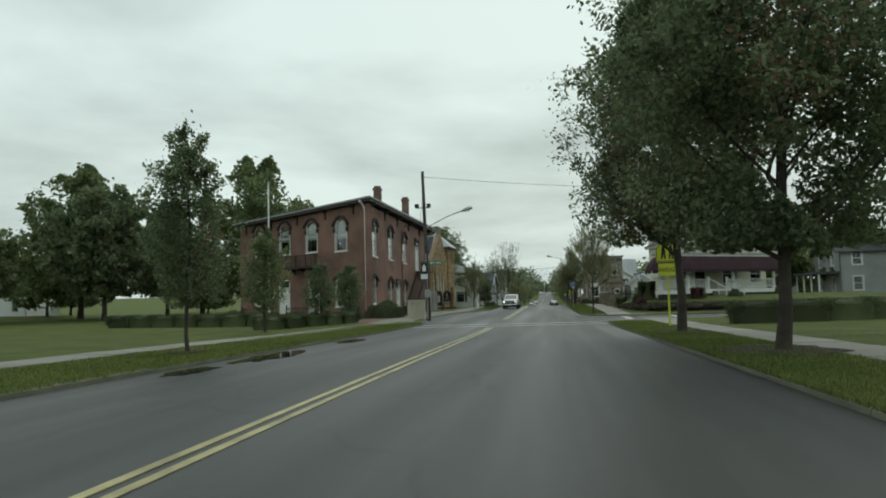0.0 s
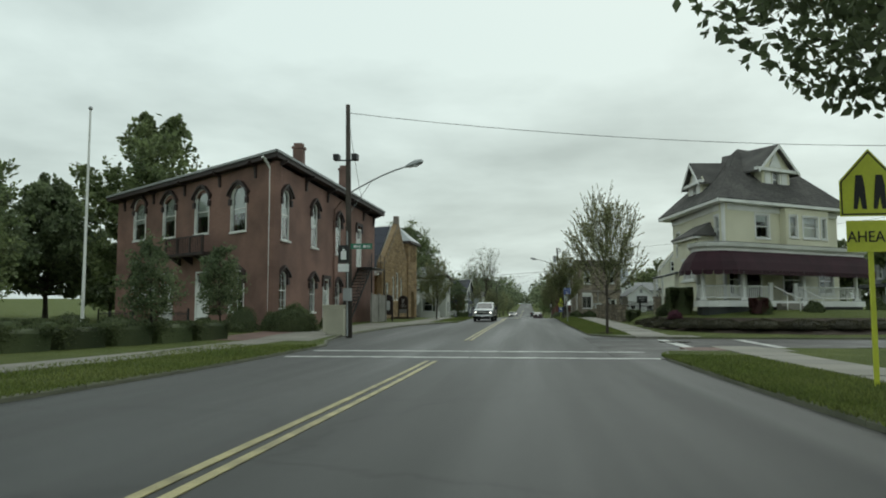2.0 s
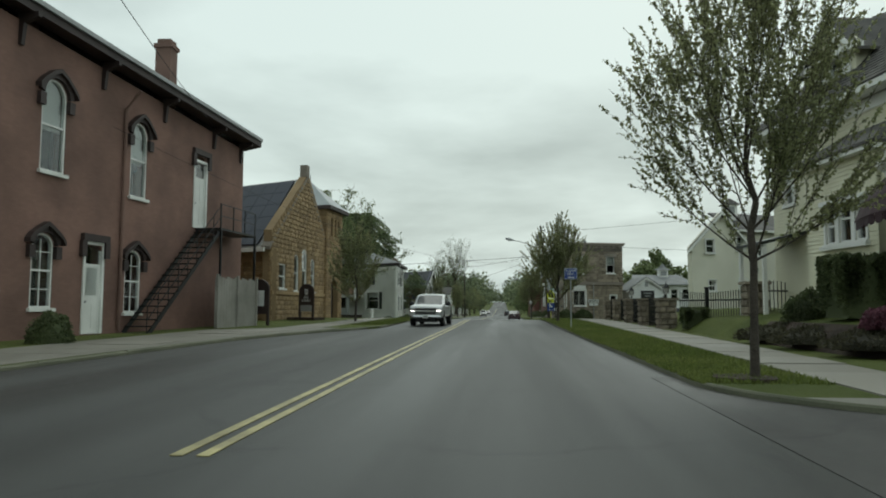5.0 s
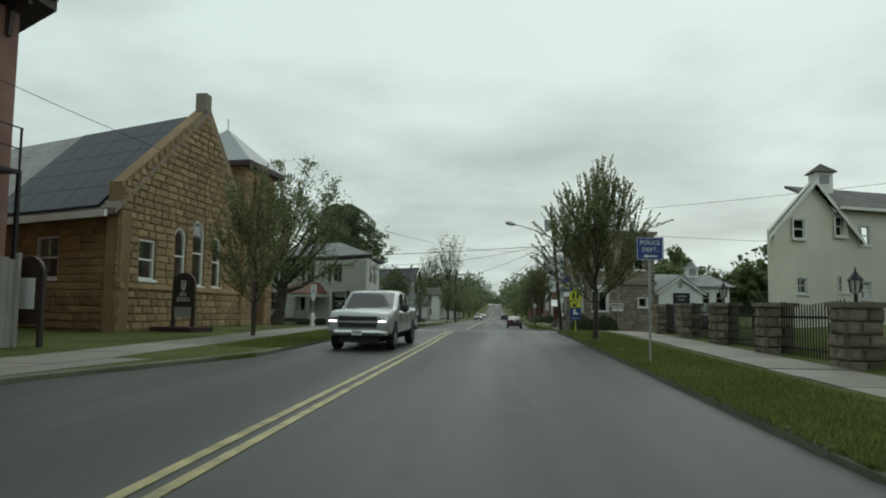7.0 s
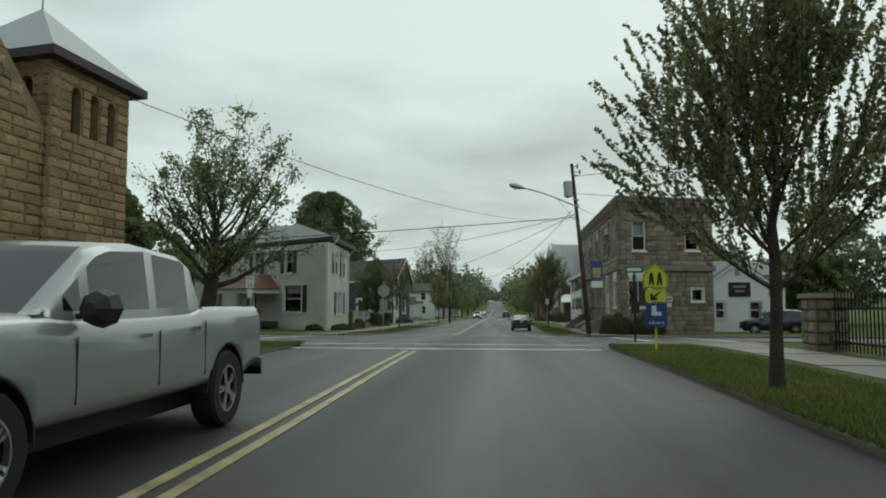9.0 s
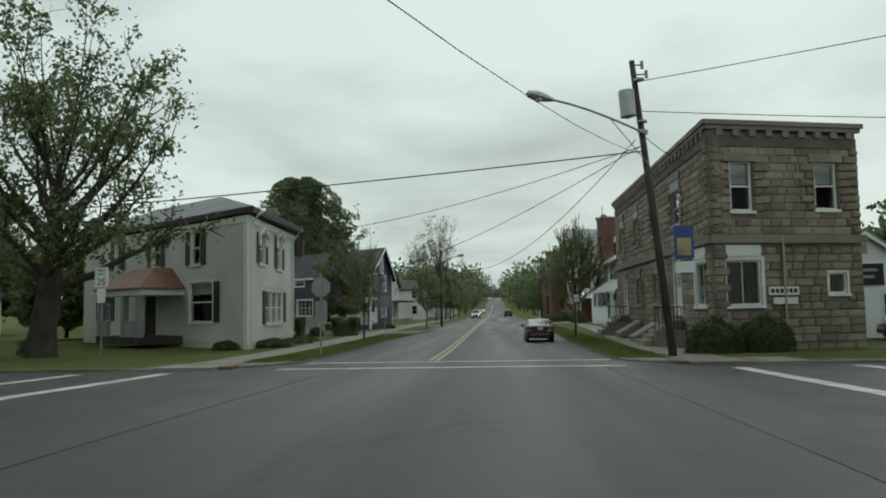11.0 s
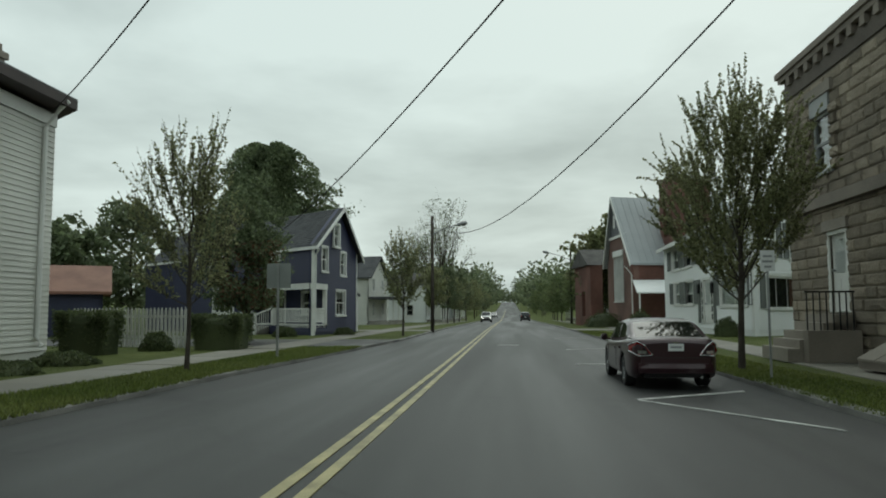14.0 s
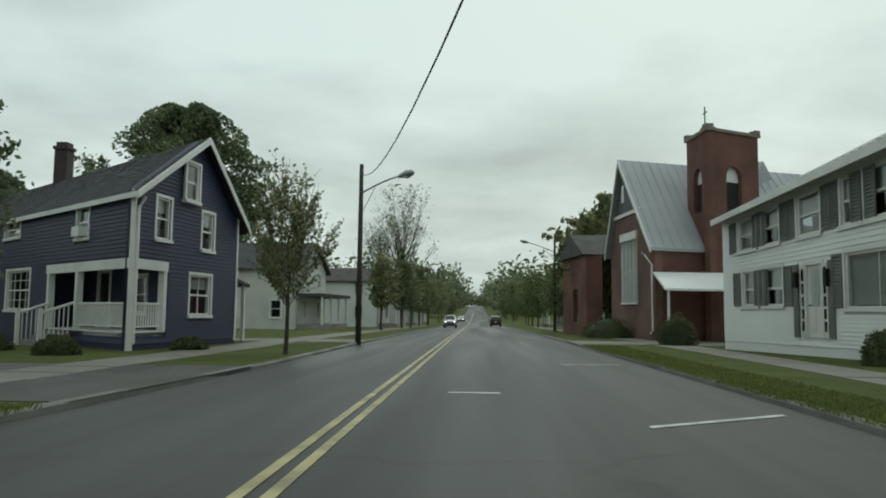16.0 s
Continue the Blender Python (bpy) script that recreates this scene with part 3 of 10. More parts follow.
def door(parent, fr, u0, u1, w0, w1, mat=M_TRIM, glazed=0.0, trim=M_TRIM, transom=0.0, label=""):
    bm = bmesh.new()
    ring(bm, fr, outline(u0 - 0.1, u1 + 0.1, w0, w1 + 0.1), outline(u0, u1, w0 + 0.01, w1), -0.12, 0.04)
    ob = part("door", bm, trim, parent, label)
    top = w1 - transom
    bm = boxes((u0, u1, -0.1, -0.05, w0 + 0.02, top), fr=fr)
    for a, b in ((0.12, 0.44), (0.56, 0.88)):
        for c, d in (((0.08, 0.42),) if glazed else ((0.08, 0.42), (0.52, 0.94))):
            box(bm, fr, u0 + (u1 - u0) * a, u0 + (u1 - u0) * b, -0.06, -0.035, w0 + (top - w0) * c, w0 + (top - w0) * d)
    part("leaf", bm, mat, ob)
    if glazed:
        part("pane", boxes((u0 + 0.15, u1 - 0.15, -0.056, -0.044, w0 + (top - w0) * (1 - glazed), top - 0.12), fr=fr), M_GLASS, ob)
    if transom:
        part("transom_pane", boxes((u0 + 0.04, u1 - 0.04, -0.08, -0.07, top + 0.04, w1 - 0.04), fr=fr), M_GLASS, ob)
        # near-black sheet that paints the unlit hall behind the transom
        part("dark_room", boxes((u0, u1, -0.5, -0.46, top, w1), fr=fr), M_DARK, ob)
    part("door_knob", rod(fr(u1 - 0.1, -0.05, w0 + 1.0), fr(u1 - 0.1, 0.02, w0 + 1.0), r=0.035), M_GALV, ob)
    return ob


def slab_roof(parent, name, polys, mat, thick=0.14, label=""):
    bm = bmesh.new()
    for pts in polys:
        prism(bm, pts, (0, 0, -thick))
    return part(name, bm, mat, parent, label)


def shingle_rows(parent, name, quad, mat, rows, cols, lift=0.03):
    """Overlapping courses on one roof slope. quad: eave left, eave right, ridge right, ridge left."""
    e0, e1, r1, r0 = (Vector(p) for p in quad)
    nrm = (e1 - e0).cross(r0 - e0).normalized()
    if nrm.z < 0:
        nrm = -nrm
    vs, fs = [], []
    org = ORIGIN[parent.name]
    rnd = random.Random(rows * 31 + cols)
    for i in range(rows):
        a, b = i / rows, (i + 1.06) / rows
        pa, qa, pb, qb = e0.lerp(r0, a), e1.lerp(r1, a), e0.lerp(r0, min(b, 1)), e1.lerp(r1, min(b, 1))
        k = -0.5 * (i % 2) / cols
        while k < 1:
            s, t = max(k, 0), min(k + 1 / cols, 1)
            if t > s:
                g = lift * rnd.uniform(0.7, 1.2)
                i0 = len(vs)
                vs += [pa.lerp(qa, s) + nrm * g - org, pa.lerp(qa, t) + nrm * g - org, pb.lerp(qb, t) + nrm * 0.006 - org, pb.lerp(qb, s) + nrm * 0.006 - org,
                       pa.lerp(qa, s) - org, pa.lerp(qa, t) - org]
                fs += [(i0, i0 + 1, i0 + 2, i0 + 3), (i0 + 4, i0 + 5, i0 + 1, i0)]
            k += 1 / cols
    me = bpy.data.meshes.new(name)
    me.from_pydata(vs, [], fs)
    me.materials.append(mat)
    ob = new(name, me)
    ob.parent = parent
    ORIGIN[ob.name] = org
    ob["kind"] = "stuff"


# ---- ground, road, pavements ----
def steps(y0, y1, d=2.5):
    n = max(1, int(round((y1 - y0) / d)))
    return [y0 + (y1 - y0) * k / n for k in range(n + 1)]


def line(*pts):
    ys, xs = zip(*pts)
    return lambda y: float(np.interp(y, ys, xs))


def ribbon(bm, left, right, y0, y1, off, thick, d=2.5, cross=None):
    """A strip along the street whose top lies off above the road's level. cross(x) lifts it across."""
    rows = []
    for y in steps(y0, y1, d):
        z = level(y) + off
        a, b = left(y), right(y)
        rows.append([bm.verts.new(p) for p in ((a, y, z), (b, y, z), (b, y, z - thick), (a, y, z - thick))])
    for p, q in zip(rows, rows[1:]):
        for k in range(4):
            bm.faces.new((p[k], p[(k + 1) % 4], q[(k + 1) % 4], q[k]))
    bm.faces.new(rows[0])
    bm.faces.new(rows[-1][::-1])


def strip(name, left, right, y0, y1, off, thick, mat, label="", category="", d=2.5):
    bm = bmesh.new()
    ribbon(bm, left, right, y0, y1, off, thick, d)
    return tagged(part(name, bm, mat), label, category, kind="structure")


const = lambda v: (lambda y: v)

# one sheet of ground to the horizon
bm = bmesh.new()
gx = [-1500, -600, -300, -150, -90, -60, -40, -25, -12, 0, 12, 25, 40, 60, 90, 150, 300, 600, 1500]
gy = [-600, -200, -80, -40] + [10 * k for k in range(-3, 27)] + [280, 310, 350, 400, 450, 500, 560, 620, 700, 900, 1300, 2500]
grid = [[bm.verts.new((x, y, level(y) - 0.14 + (max(0, abs(x) - 40) * 0.02 if abs(x) < 300 else 6))) for x in gx] for y in gy]
for a, b in zip(grid, grid[1:]):
    for k in range(len(gx) - 1):
        bm.faces.new((a[k], a[k + 1], b[k + 1], b[k]))
tagged(part("ground", bm, M_GRASS), "rolling green ground reaching to the horizon", "ground", kind="structure")

ROAD_R = line((-80, 3.0), (42, 3.0), (52, 2.2), (66, 2.0), (95, 2.0), (110, 2.2), (140, 2.5), (200, 2.5), (700, 2.5))
ROAD_L = line((-80, -7.7), (44, -7.5), (47, -8.3), (52, -8.9), (64, -8.2), (70, -7.0), (74, -5.7), (95, -5.7), (97, -7.1), (128, -7.1), (145, -6.4), (700, -6.4))
strip("road", ROAD_L, ROAD_R, -80, 700, 0.0, 0.2, M_ASPHALT, "wet grey asphalt street with a double yellow line", "road", 2.0)
for nm, x0, x1, y0, y1 in (("side_street_1", 1.8, 90, 43.6, 49.4), ("side_street_2", 1.5, 90, 96.4, 108.6), ("side_street_3", -90, -5.2, 96.4, 108.6)):
    strip(nm, const(x0), const(x1), y0 - 5, y1 + 5, 0.006, 0.2, M_STREET, "damp patched asphalt of a crossing side street", "road", 1.0)

# lawns and verges: raised sheets behind the kerbs, rounded at the corners
VR = 0.075
CORNER = 3.6


def rounded(edge, sgn, ends):
    """The kerb's line with quarter circles where it turns into a side street."""
    def f(y):
        x = edge(y)
        for e in ends:
            d = abs(y - e)
            if d < CORNER:
                x += sgn * (CORNER - math.sqrt(max(0.0, CORNER ** 2 - (CORNER - d) ** 2)))
        return x
    return f


EDGE_R = rounded(ROAD_R, 1, (43.0, 50.0, 95.8, 109.2))
EDGE_L = rounded(ROAD_L, -1, (95.8, 109.2))
for nm, l, r, y0, y1 in (
        ("verge_1", lambda y: EDGE_R(y) + 0.1, const(45), -80, 43.0), ("verge_2", lambda y: EDGE_R(y) + 0.1, const(45), 50.0, 95.8),
        ("verge_3", lambda y: EDGE_R(y) + 0.1, const(45), 109.2, 700), ("verge_4", const(-60), lambda y: EDGE_L(y) - 0.1, -80, 95.8),
        ("verge_5", const(-60), lambda y: EDGE_L(y) - 0.1, 109.2, 700)):
    strip(nm, l, r, y0, y1, VR, 0.5, M_GRASS, "wet mown grass verge and lawn beside the street", "lawn", 0.6)


# kerbs: worn blocks that follow the edge round the corners
def kerb(nm, edge, s, y0, y1, turn0=False, turn1=False, wide=0.15, mat=M_KERB):
    base = thing(nm, 0, 0, 0, "low worn concrete kerb with joints and stains", "kerb", kind="structure")
    rk = random.Random(nm)
    path = []
    if turn0:
        path += [(edge(y0) + s * (30 - 3 * k), y0) for k in range(10)]
    y = y0
    while y < y1:
        path.append((edge(y), y))
        near = min(y - y0 if turn0 else 99, y1 - y if turn1 else 99)
        y += 0.25 if near < CORNER else 2.8
    path.append((edge(y1), y1))
    if turn1:
        path += [(edge(y1) + s * 3 * k, y1) for k in range(1, 11)]
    run, at_ = [], 0.0
    for k in range(len(path)):
        run.append(path[k])
        at_ += (Vector(path[k]) - Vector(path[k - 1])).length if k else 0
        if (at_ > 2.4 and len(run) > 1) or k == len(path) - 1:
            bm = bmesh.new()
            rows = []
            h, wd = VR + 0.012 + rk.uniform(-0.014, 0.012), wide + rk.uniform(-0.01, 0.01)
            for i, q in enumerate(run):
                q = Vector(q)
                a, b = Vector(run[max(i - 1, 0)]), Vector(run[min(i + 1, len(run) - 1)])
                t = (b - a).normalized() if (b - a).length > 1e-6 else Vector((0, 1))
                n = Vector((t.y, -t.x)) * s
                if i == 0:
                    q = q + t * 0.008
                if i == len(run) - 1:
                    q = q - t * 0.008
                z = level(q.y)
                rows.append([bm.verts.new((p_.x, p_.y, z + w)) for p_, w in ((q - n * 0.02, -0.2), (q, h - 0.025), (q + n * 0.025, h), (q + n * wd, h), (q + n * wd, -0.2))])
            for p_, q in zip(rows, rows[1:]):
                for i in range(5):
                    bm.faces.new((p_[i], p_[(i + 1) % 5], q[(i + 1) % 5], q[i]))
            bm.faces.new(rows[0])
            bm.faces.new(rows[-1][::-1])
            if len(run) > 1:
                part("kerbstone", bm, mat, base)
            run, at_ = [path[k]], 0.0


kerb("kerb_1", EDGE_R, 1, -12, 43.0, False, True, 0.07, M_OLDKERB)
kerb("kerb_2", EDGE_R, 1, 50.0, 95.8, True, True, 0.08, M_OLDKERB)
kerb("kerb_3", EDGE_R, 1, 109.2, 300, True, False)
kerb("kerb_4", EDGE_L, -1, -12, 95.8, False, True, 0.1, M_OLDKERB)
kerb("kerb_5", EDGE_L, -1, 109.2, 300, True, False)


# blades of grass on the verges nearest the street, hanging over the kerb
def blades(nm, l, r, y0, y1, count, seed, tall=0.07):
    rs = np.random.RandomState(seed)
    ys = rs.uniform(y0, y1, count)
    f = rs.uniform(0, 1, count) ** 1.5
    la, ra = np.array([l(y) for y in ys]), np.array([r(y) for y in ys])
    xs = la + (ra - la) * f
    zs = np.array([level(y) for y in ys]) + VR - 0.01
    h = tall * rs.uniform(0.5, 1.4, count)
    a = rs.uniform(0, 2 * math.pi, count)
    wd = rs.uniform(0.008, 0.02, count)
    lean = rs.normal(size=(count, 2)) * 0.5 * h[:, None]
    v = np.stack([np.stack([xs - np.cos(a) * wd, ys - np.sin(a) * wd, zs], 1), np.stack([xs + np.cos(a) * wd, ys + np.sin(a) * wd, zs], 1),
                  np.stack([xs + lean[:, 0], ys + lean[:, 1], zs + h], 1)], 1).reshape(-1, 3)
    me = bpy.data.meshes.new(nm)
    me.vertices.add(3 * count)
    me.vertices.foreach_set("co", v.ravel())
    me.loops.add(3 * count)
    me.loops.foreach_set("vertex_index", np.arange(3 * count, dtype=np.int32))
    me.polygons.add(count)
    me.polygons.foreach_set("loop_start", np.arange(0, 3 * count, 3, dtype=np.int32))
    me.update(calc_edges=True)
    me.materials.append(M_BLADE)
    tagged(new(nm, me), "wet green blades of mown grass on the verge", "grass", kind="stuff")


blades("grass", lambda y: EDGE_R(y) + 0.01, lambda y: 5.2, -2, 39.0, 80000, 1)
blades("grass", lambda y: EDGE_R(y) + 0.01, lambda y: 3.95, 53.0, 92.5, 75000, 2)
blades("grass", lambda y: EDGE_R(y) + 0.01, lambda y: 3.9, 112.0, 160, 60000, 3, 0.05)
blades("grass", lambda y: EDGE_L(y) - 0.01, lambda y: -11.0, 4, 43, 52000, 4)
blades("grass", lambda y: EDGE_L(y) - 0.01, lambda y: -7.4, 76, 93, 22000, 5)
blades("grass", lambda y: EDGE_L(y) - 0.01, lambda y: -8.7, 112, 139, 42000, 6)

# sidewalks of separate slabs
def sidewalk(nm, centre, width, y0, y1, off=0.095, slab=1.5, mat=M_CONC):
    base = thing(nm, 0, 0, 0, "damp concrete sidewalk of separate slabs", "sidewalk", kind="structure")
    r = random.Random(nm)
    y = y0
    while y < y1 - 0.4:
        e = min(y1, y + slab)
        bm = bmesh.new()
        ribbon(bm, lambda q: centre(q) - width / 2, lambda q: centre(q) + width / 2, y + 0.012, e - 0.012, off + r.uniform(-0.008, 0.008), 0.1, 1.5)
        part("slab", bm, varied_conc, base)
        y = e


varied_conc = varied(material("damp_concrete_slab", (0.15, 0.14, 0.117), (0.25, 0.235, 0.197), 1.3, 0.55, 0.25, 80.0, rough_b=0.8), 0.14)
sidewalk("sidewalk_1", line((-80, 5.9), (10, 6.0), (43, 6.0)), 1.4, -6, 43.5)
sidewalk("sidewalk_2", line((50, 4.7), (70, 5.0), (96, 5.2)), 1.5, 50.2, 95.8)
sidewalk("sidewalk_3", line((109, 4.4), (118, 4.6), (144, 6.0), (156, 6.3), (200, 6.2)), 1.45, 109.2, 240)
sidewalk("sidewalk_4", line((-80, -12.0), (20, -12.0), (42, -10.6), (52, -10.2), (66, -9.6), (72, -8.6), (96, -8.2)), 1.6, -6, 95.8)
sidewalk("sidewalk_5", line((109, -9.3), (130, -9.6), (150, -9.6), (240, -9.0)), 1.5, 109.2, 240)
# paved apron along the brick hall, where no grass lies between street and wall
strip("pavement", line((46, -10.9), (50, -11.8), (70, -11.4), (72, -9.0)), line((46, -8.7), (52, -9.1), (64, -8.4), (72, -7.0)), 46, 72, 0.088, 0.12, M_CONC, "worn concrete apron between street and brick hall", "pavement")
strip("driveway_1", const(-30), lambda y: ROAD_L(y) - 0.0, 139.5, 146.0, 0.085, 0.1, M_STREET, "grey asphalt driveway beside the navy house", "driveway")
strip("driveway_2", const(-30), lambda y: ROAD_L(y) - 0.0, 160.5, 164.0, 0.085, 0.1, M_CONC, "pale concrete driveway crossing the verge", "driveway")
strip("driveway_3", lambda y: ROAD_R(y), const(30), 161.5, 166.0, 0.085, 0.1, M_CONC, "pale concrete driveway beside the red church", "driveway")
for nm, sg, y0, y1, wd in (("apron_1", 1, 41.2, 42.9, 4.2), ("apron_2", 1, 50.1, 51.6, 4.2), ("apron_3", 1, 93.6, 95.7, 4.5), ("apron_4", 1, 109.3, 111.4, 4.5),
                           ("apron_5", -1, 93.6, 95.7, 3.4), ("apron_6", -1, 109.3, 111.4, 3.4)):
    e = EDGE_R if sg > 0 else EDGE_L
    mid_ = ROAD_R if sg > 0 else ROAD_L
    l, r = (lambda y: e(y) + 0.14 * sg), (lambda y: mid_(y) + sg * wd)
    strip(nm, l if sg > 0 else r, r if sg > 0 else l, y0, y1, VR + 0.008, 0.1, M_CONC, "damp concrete apron at the street corner", "pavement", 0.3)
for nm, x0, x1, y0, y1 in (("ramp_1", 4.2, 6.4, 41.4, 42.8), ("ramp_2", 3.6, 5.6, 93.9, 95.5), ("ramp_3", 3.4, 5.6, 109.6, 111.2), ("ramp_5", -9.9, -8.2, 109.6, 111.2)):
    strip(nm, const(x0), const(x1), y0, y1, VR + 0.016, 0.1, M_RAMP, "dark reddish brick-paved kerb ramp at the corner", "ramp", 0.3)


# painted lines
def paint(name, quads, mat, label, cat="road marking"):
    bm = bmesh.new()
    for x0, x1, y0, y1, *sk in quads:
        sk = sk[0] if sk else 0.0
        n = max(1, int(abs(y1 - y0) / 2))
        for k in range(n):
            a, b = y0 + (y1 - y0) * k / n, y0 + (y1 - y0) * (k + 1) / n
            vs = [bm.verts.new((x, y + s, level(y + s) + 0.011)) for x, y, s in ((x0, a, 0), (x1, a, sk), (x1, b, sk), (x0, b, 0))]
            ws = [bm.verts.new(v.co - Vector((0, 0, 0.008))) for v in vs]
            bm.faces.new(vs)
            for i in range(4):
                bm.faces.new((vs[i], ws[i], ws[(i + 1) % 4], vs[(i + 1) % 4]))
    return tagged(part(name, bm, mat), label, cat, kind="structure")


def centre_x(y):
    return float(np.interp(y, (0, 38, 50, 80, 92, 112, 140, 700), (-2.9, -2.95, -2.9, -2.65, -2.7, -3.1, -3.1, -3.1)))


bm = bmesh.new()
for a, b in ((-60, 37.4), (48.2, 90.6), (112.9, 420)):
    for s in (-0.155, 0.055):
        ribbon(bm, lambda y, s=s: centre_x(y) + s, lambda y, s=s: centre_x(y) + s + 0.1, a, b, 0.011, 0.008, 2.0)
tagged(part("centre_line", bm, M_YELLOW), "double solid yellow centre line, slightly worn", "road marking", kind="structure")
paint("crosswalk_1", [(-7.2, -2.1, 38.6, 38.95), (-2.06, 2.9, 38.55, 38.9), (-7.2, -1.4, 41.35, 41.7), (-1.36, 2.9, 41.3, 41.65)], M_WHITELINE, "two white crosswalk lines across the street")
paint("crosswalk_2", [(-6.9, -3.2, 91.4, 91.75), (-3.15, 1.7, 91.4, 91.75), (-6.9, 1.8, 94.1, 94.4)], M_WHITELINE, "two white crosswalk lines across the street")
paint("crosswalk_3", [(-6.9, -2.6, 109.3, 109.65), (-2.55, 2.1, 109.3, 109.65), (-6.8, 2.1, 112.1, 112.4)], M_WHITELINE, "two white crosswalk lines across the street")
paint("crosswalk_4", [(4.6, 4.95, 43.9, 49.2), (7.6, 7.95, 43.9, 49.6)], M_WHITELINE, "two white crosswalk lines across the side street")
paint("crosswalk_5", [(4.3, 4.65, 97.2, 108.2), (7.2, 7.55, 97.2, 108.6)], M_WHITELINE, "two white crosswalk lines across the side street")
paint("crosswalk_6", [(-9.5, -9.15, 97.4, 108.2), (-11.8, -11.45, 97.4, 108.2)], M_WHITELINE, "two white crosswalk lines across the side street")
paint("parking_line", [(0.1, 1.9, 124.7, 124.84, 1.2), (0.1, 1.7, 124.66, 124.8, -2.6), (-0.1, 0.7, 131.9, 132.05), (0.2, 2.1, 138.7, 138.84, 1.2), (0.4, 1.9, 149.0, 149.14, 0.3), (-2.1, -1.3, 142.0, 142.15)], M_WHITELINE, "thin white parking stall lines along the kerb")


# ---- buildings ----
def ground_at(y, off=0.075):
    return level(y) + off


def brackets(parent, fr, us, z, mat, drop=0.55, out=0.5):
    for u in us:
        bm = bmesh.new()
        prism(bm, [fr(u - 0.07, v, w) for v, w in ((0, z), (out, z), (out, z - 0.14), (0.16, z - 0.3), (0.1, z - drop), (0, z - drop))], fr.d * 0.14)
        part("bracket", bm, mat, parent)


def hip_roof(parent, corners, eave_z, rise, over, mat, fascia, inset=0.42, thick=0.16, rows=0):
    """corners: four, clockwise, p0..p3; the ridge runs the way p0 to p1 does."""
    c = sum((Vector((*p, 0)) for p in corners), Vector()) / 4
    out = []
    for p in corners:
        v = Vector((*p, 0)) - c
        out.append(c + v * (1 + over / v.length) + Vector((0, 0, eave_z)))
    a, b = (out[0] + out[3]) / 2, (out[1] + out[2]) / 2
    up = Vector((0, 0, rise))
    r0, r1 = a.lerp(b, inset) + up, b.lerp(a, inset) + up
    bm = bmesh.new()
    for q in ((out[0], out[1], r1, r0), (out[2], out[3], r0, r1), (out[1], out[2], r1), (out[3], out[0], r0)):
        prism(bm, q, (0, 0, -0.05))
    ob = part("roof", bm, mat, parent)
    inner = [Vector((*(c + (p - c) * (1 - 1.1 / (p - c).length)).xy, p.z)) for p in out]
    for k in range(4):
        j = (k + 1) % 4
        bm = bmesh.new()
        f = Vector((0, 0, thick))
        prism(bm, (out[k] - f, out[j] - f, out[j] - Vector((0, 0, 0.02)), out[k] - Vector((0, 0, 0.02))), (inner[k] - out[k]).normalized() * 0.06)
        part("fascia", bm, fascia, parent)
        bm = bmesh.new()
        prism(bm, (out[k] - f, out[j] - f, inner[j] - f, inner[k] - f), (0, 0, -0.04))
        part("soffit", bm, fascia, parent)
    return ob, out, r0, r1


def chimney(parent, x, y, z0, z1, mat=M_BRICK, s=0.35):
    bm = boxes((x - s, x + s, y - s, y + s, z0, z1 - 0.35), (x - s - 0.06, x + s + 0.06, y - s - 0.06, y + s + 0.06, z1 - 0.35, z1 - 0.2), (x - s + 0.04, x + s - 0.04, y - s + 0.04, y + s - 0.04, z1 - 0.2, z1))
    return part("chimney", bm, mat, parent)


def downspout(parent, fr, u, z0, z1, mat=M_TRIM, r=0.055):
    bm = bmesh.new()
    tube(bm, (fr(u, 0.6, z1), fr(u, 0.45, z1 - 0.12), fr(u, 0.08, z1 - 0.6), fr(u, 0.07, z0 + 0.3), fr(u, 0.2, z0 + 0.1)), r, 8)
    part("downspout", bm, mat, parent)


# brick hall on the corner lot
A, B, C = Vector((-14.1, 57.0)), Vector((-29.9, 68.6)), Vector((-12.5, 75.6))
D = B + C - A
zg = 0.3
hall = thing("brick_hall", A.x, A.y, zg, "two-storey red painted brick hall with arched windows and low metal roof", "building")
side, front = Fr(C, A), Fr(A, B)
L = side.len
s_up = [(L - 2.05, L - 0.95, 5.25, 8.1), (L - 6.4, L - 5.35, 5.2, 7.95), (L - 10.75, L - 9.75, 5.1, 7.75), (L - 15.15, L - 14.15, 4.5, 7.5)]
s_lo = [(L - 1.75, L - 0.75, 1.4, 3.5), (L - 6.1, L - 5.2, 1.25, 3.4), (L - 10.6, L - 9.65, 1.1, 3.25)]
s_door = [(L - 8.4, L - 7.5, 0.45, 3.35)]
f_up = [(2.75, 4.3, 5.85, 8.5), (6.85, 8.45, 6.0, 8.7), (11.0, 12.6, 6.05, 8.85), (15.2, 16.9, 6.15, 9.0)]
f_lo = [(2.85, 4.3, 1.25, 3.65), (15.35, 16.95, 1.5, 3.8)]
f_door = [(6.6, 8.2, 0.7, 3.7), (11.05, 12.75, 0.7, 3.75)]
rise = lambda hs, k=0.5: [(*h, k) for h in hs]
EZ = 9.35
wall(hall, "wall", side, zg - 0.2, EZ, rise(s_up) + rise(s_lo, 0.35) + [(*s_door[0], 0.4)], M_BRICK, 0.4)
wall(hall, "wall", front, zg - 0.2, EZ + 0.15, rise(f_up, 0.7) + rise(f_lo, 0.4) + rise(f_door, 0.4), M_BRICK, 0.4)
wall(hall, "wall", Fr(B, D), zg - 0.2, EZ, [], M_BRICK, 0.4)
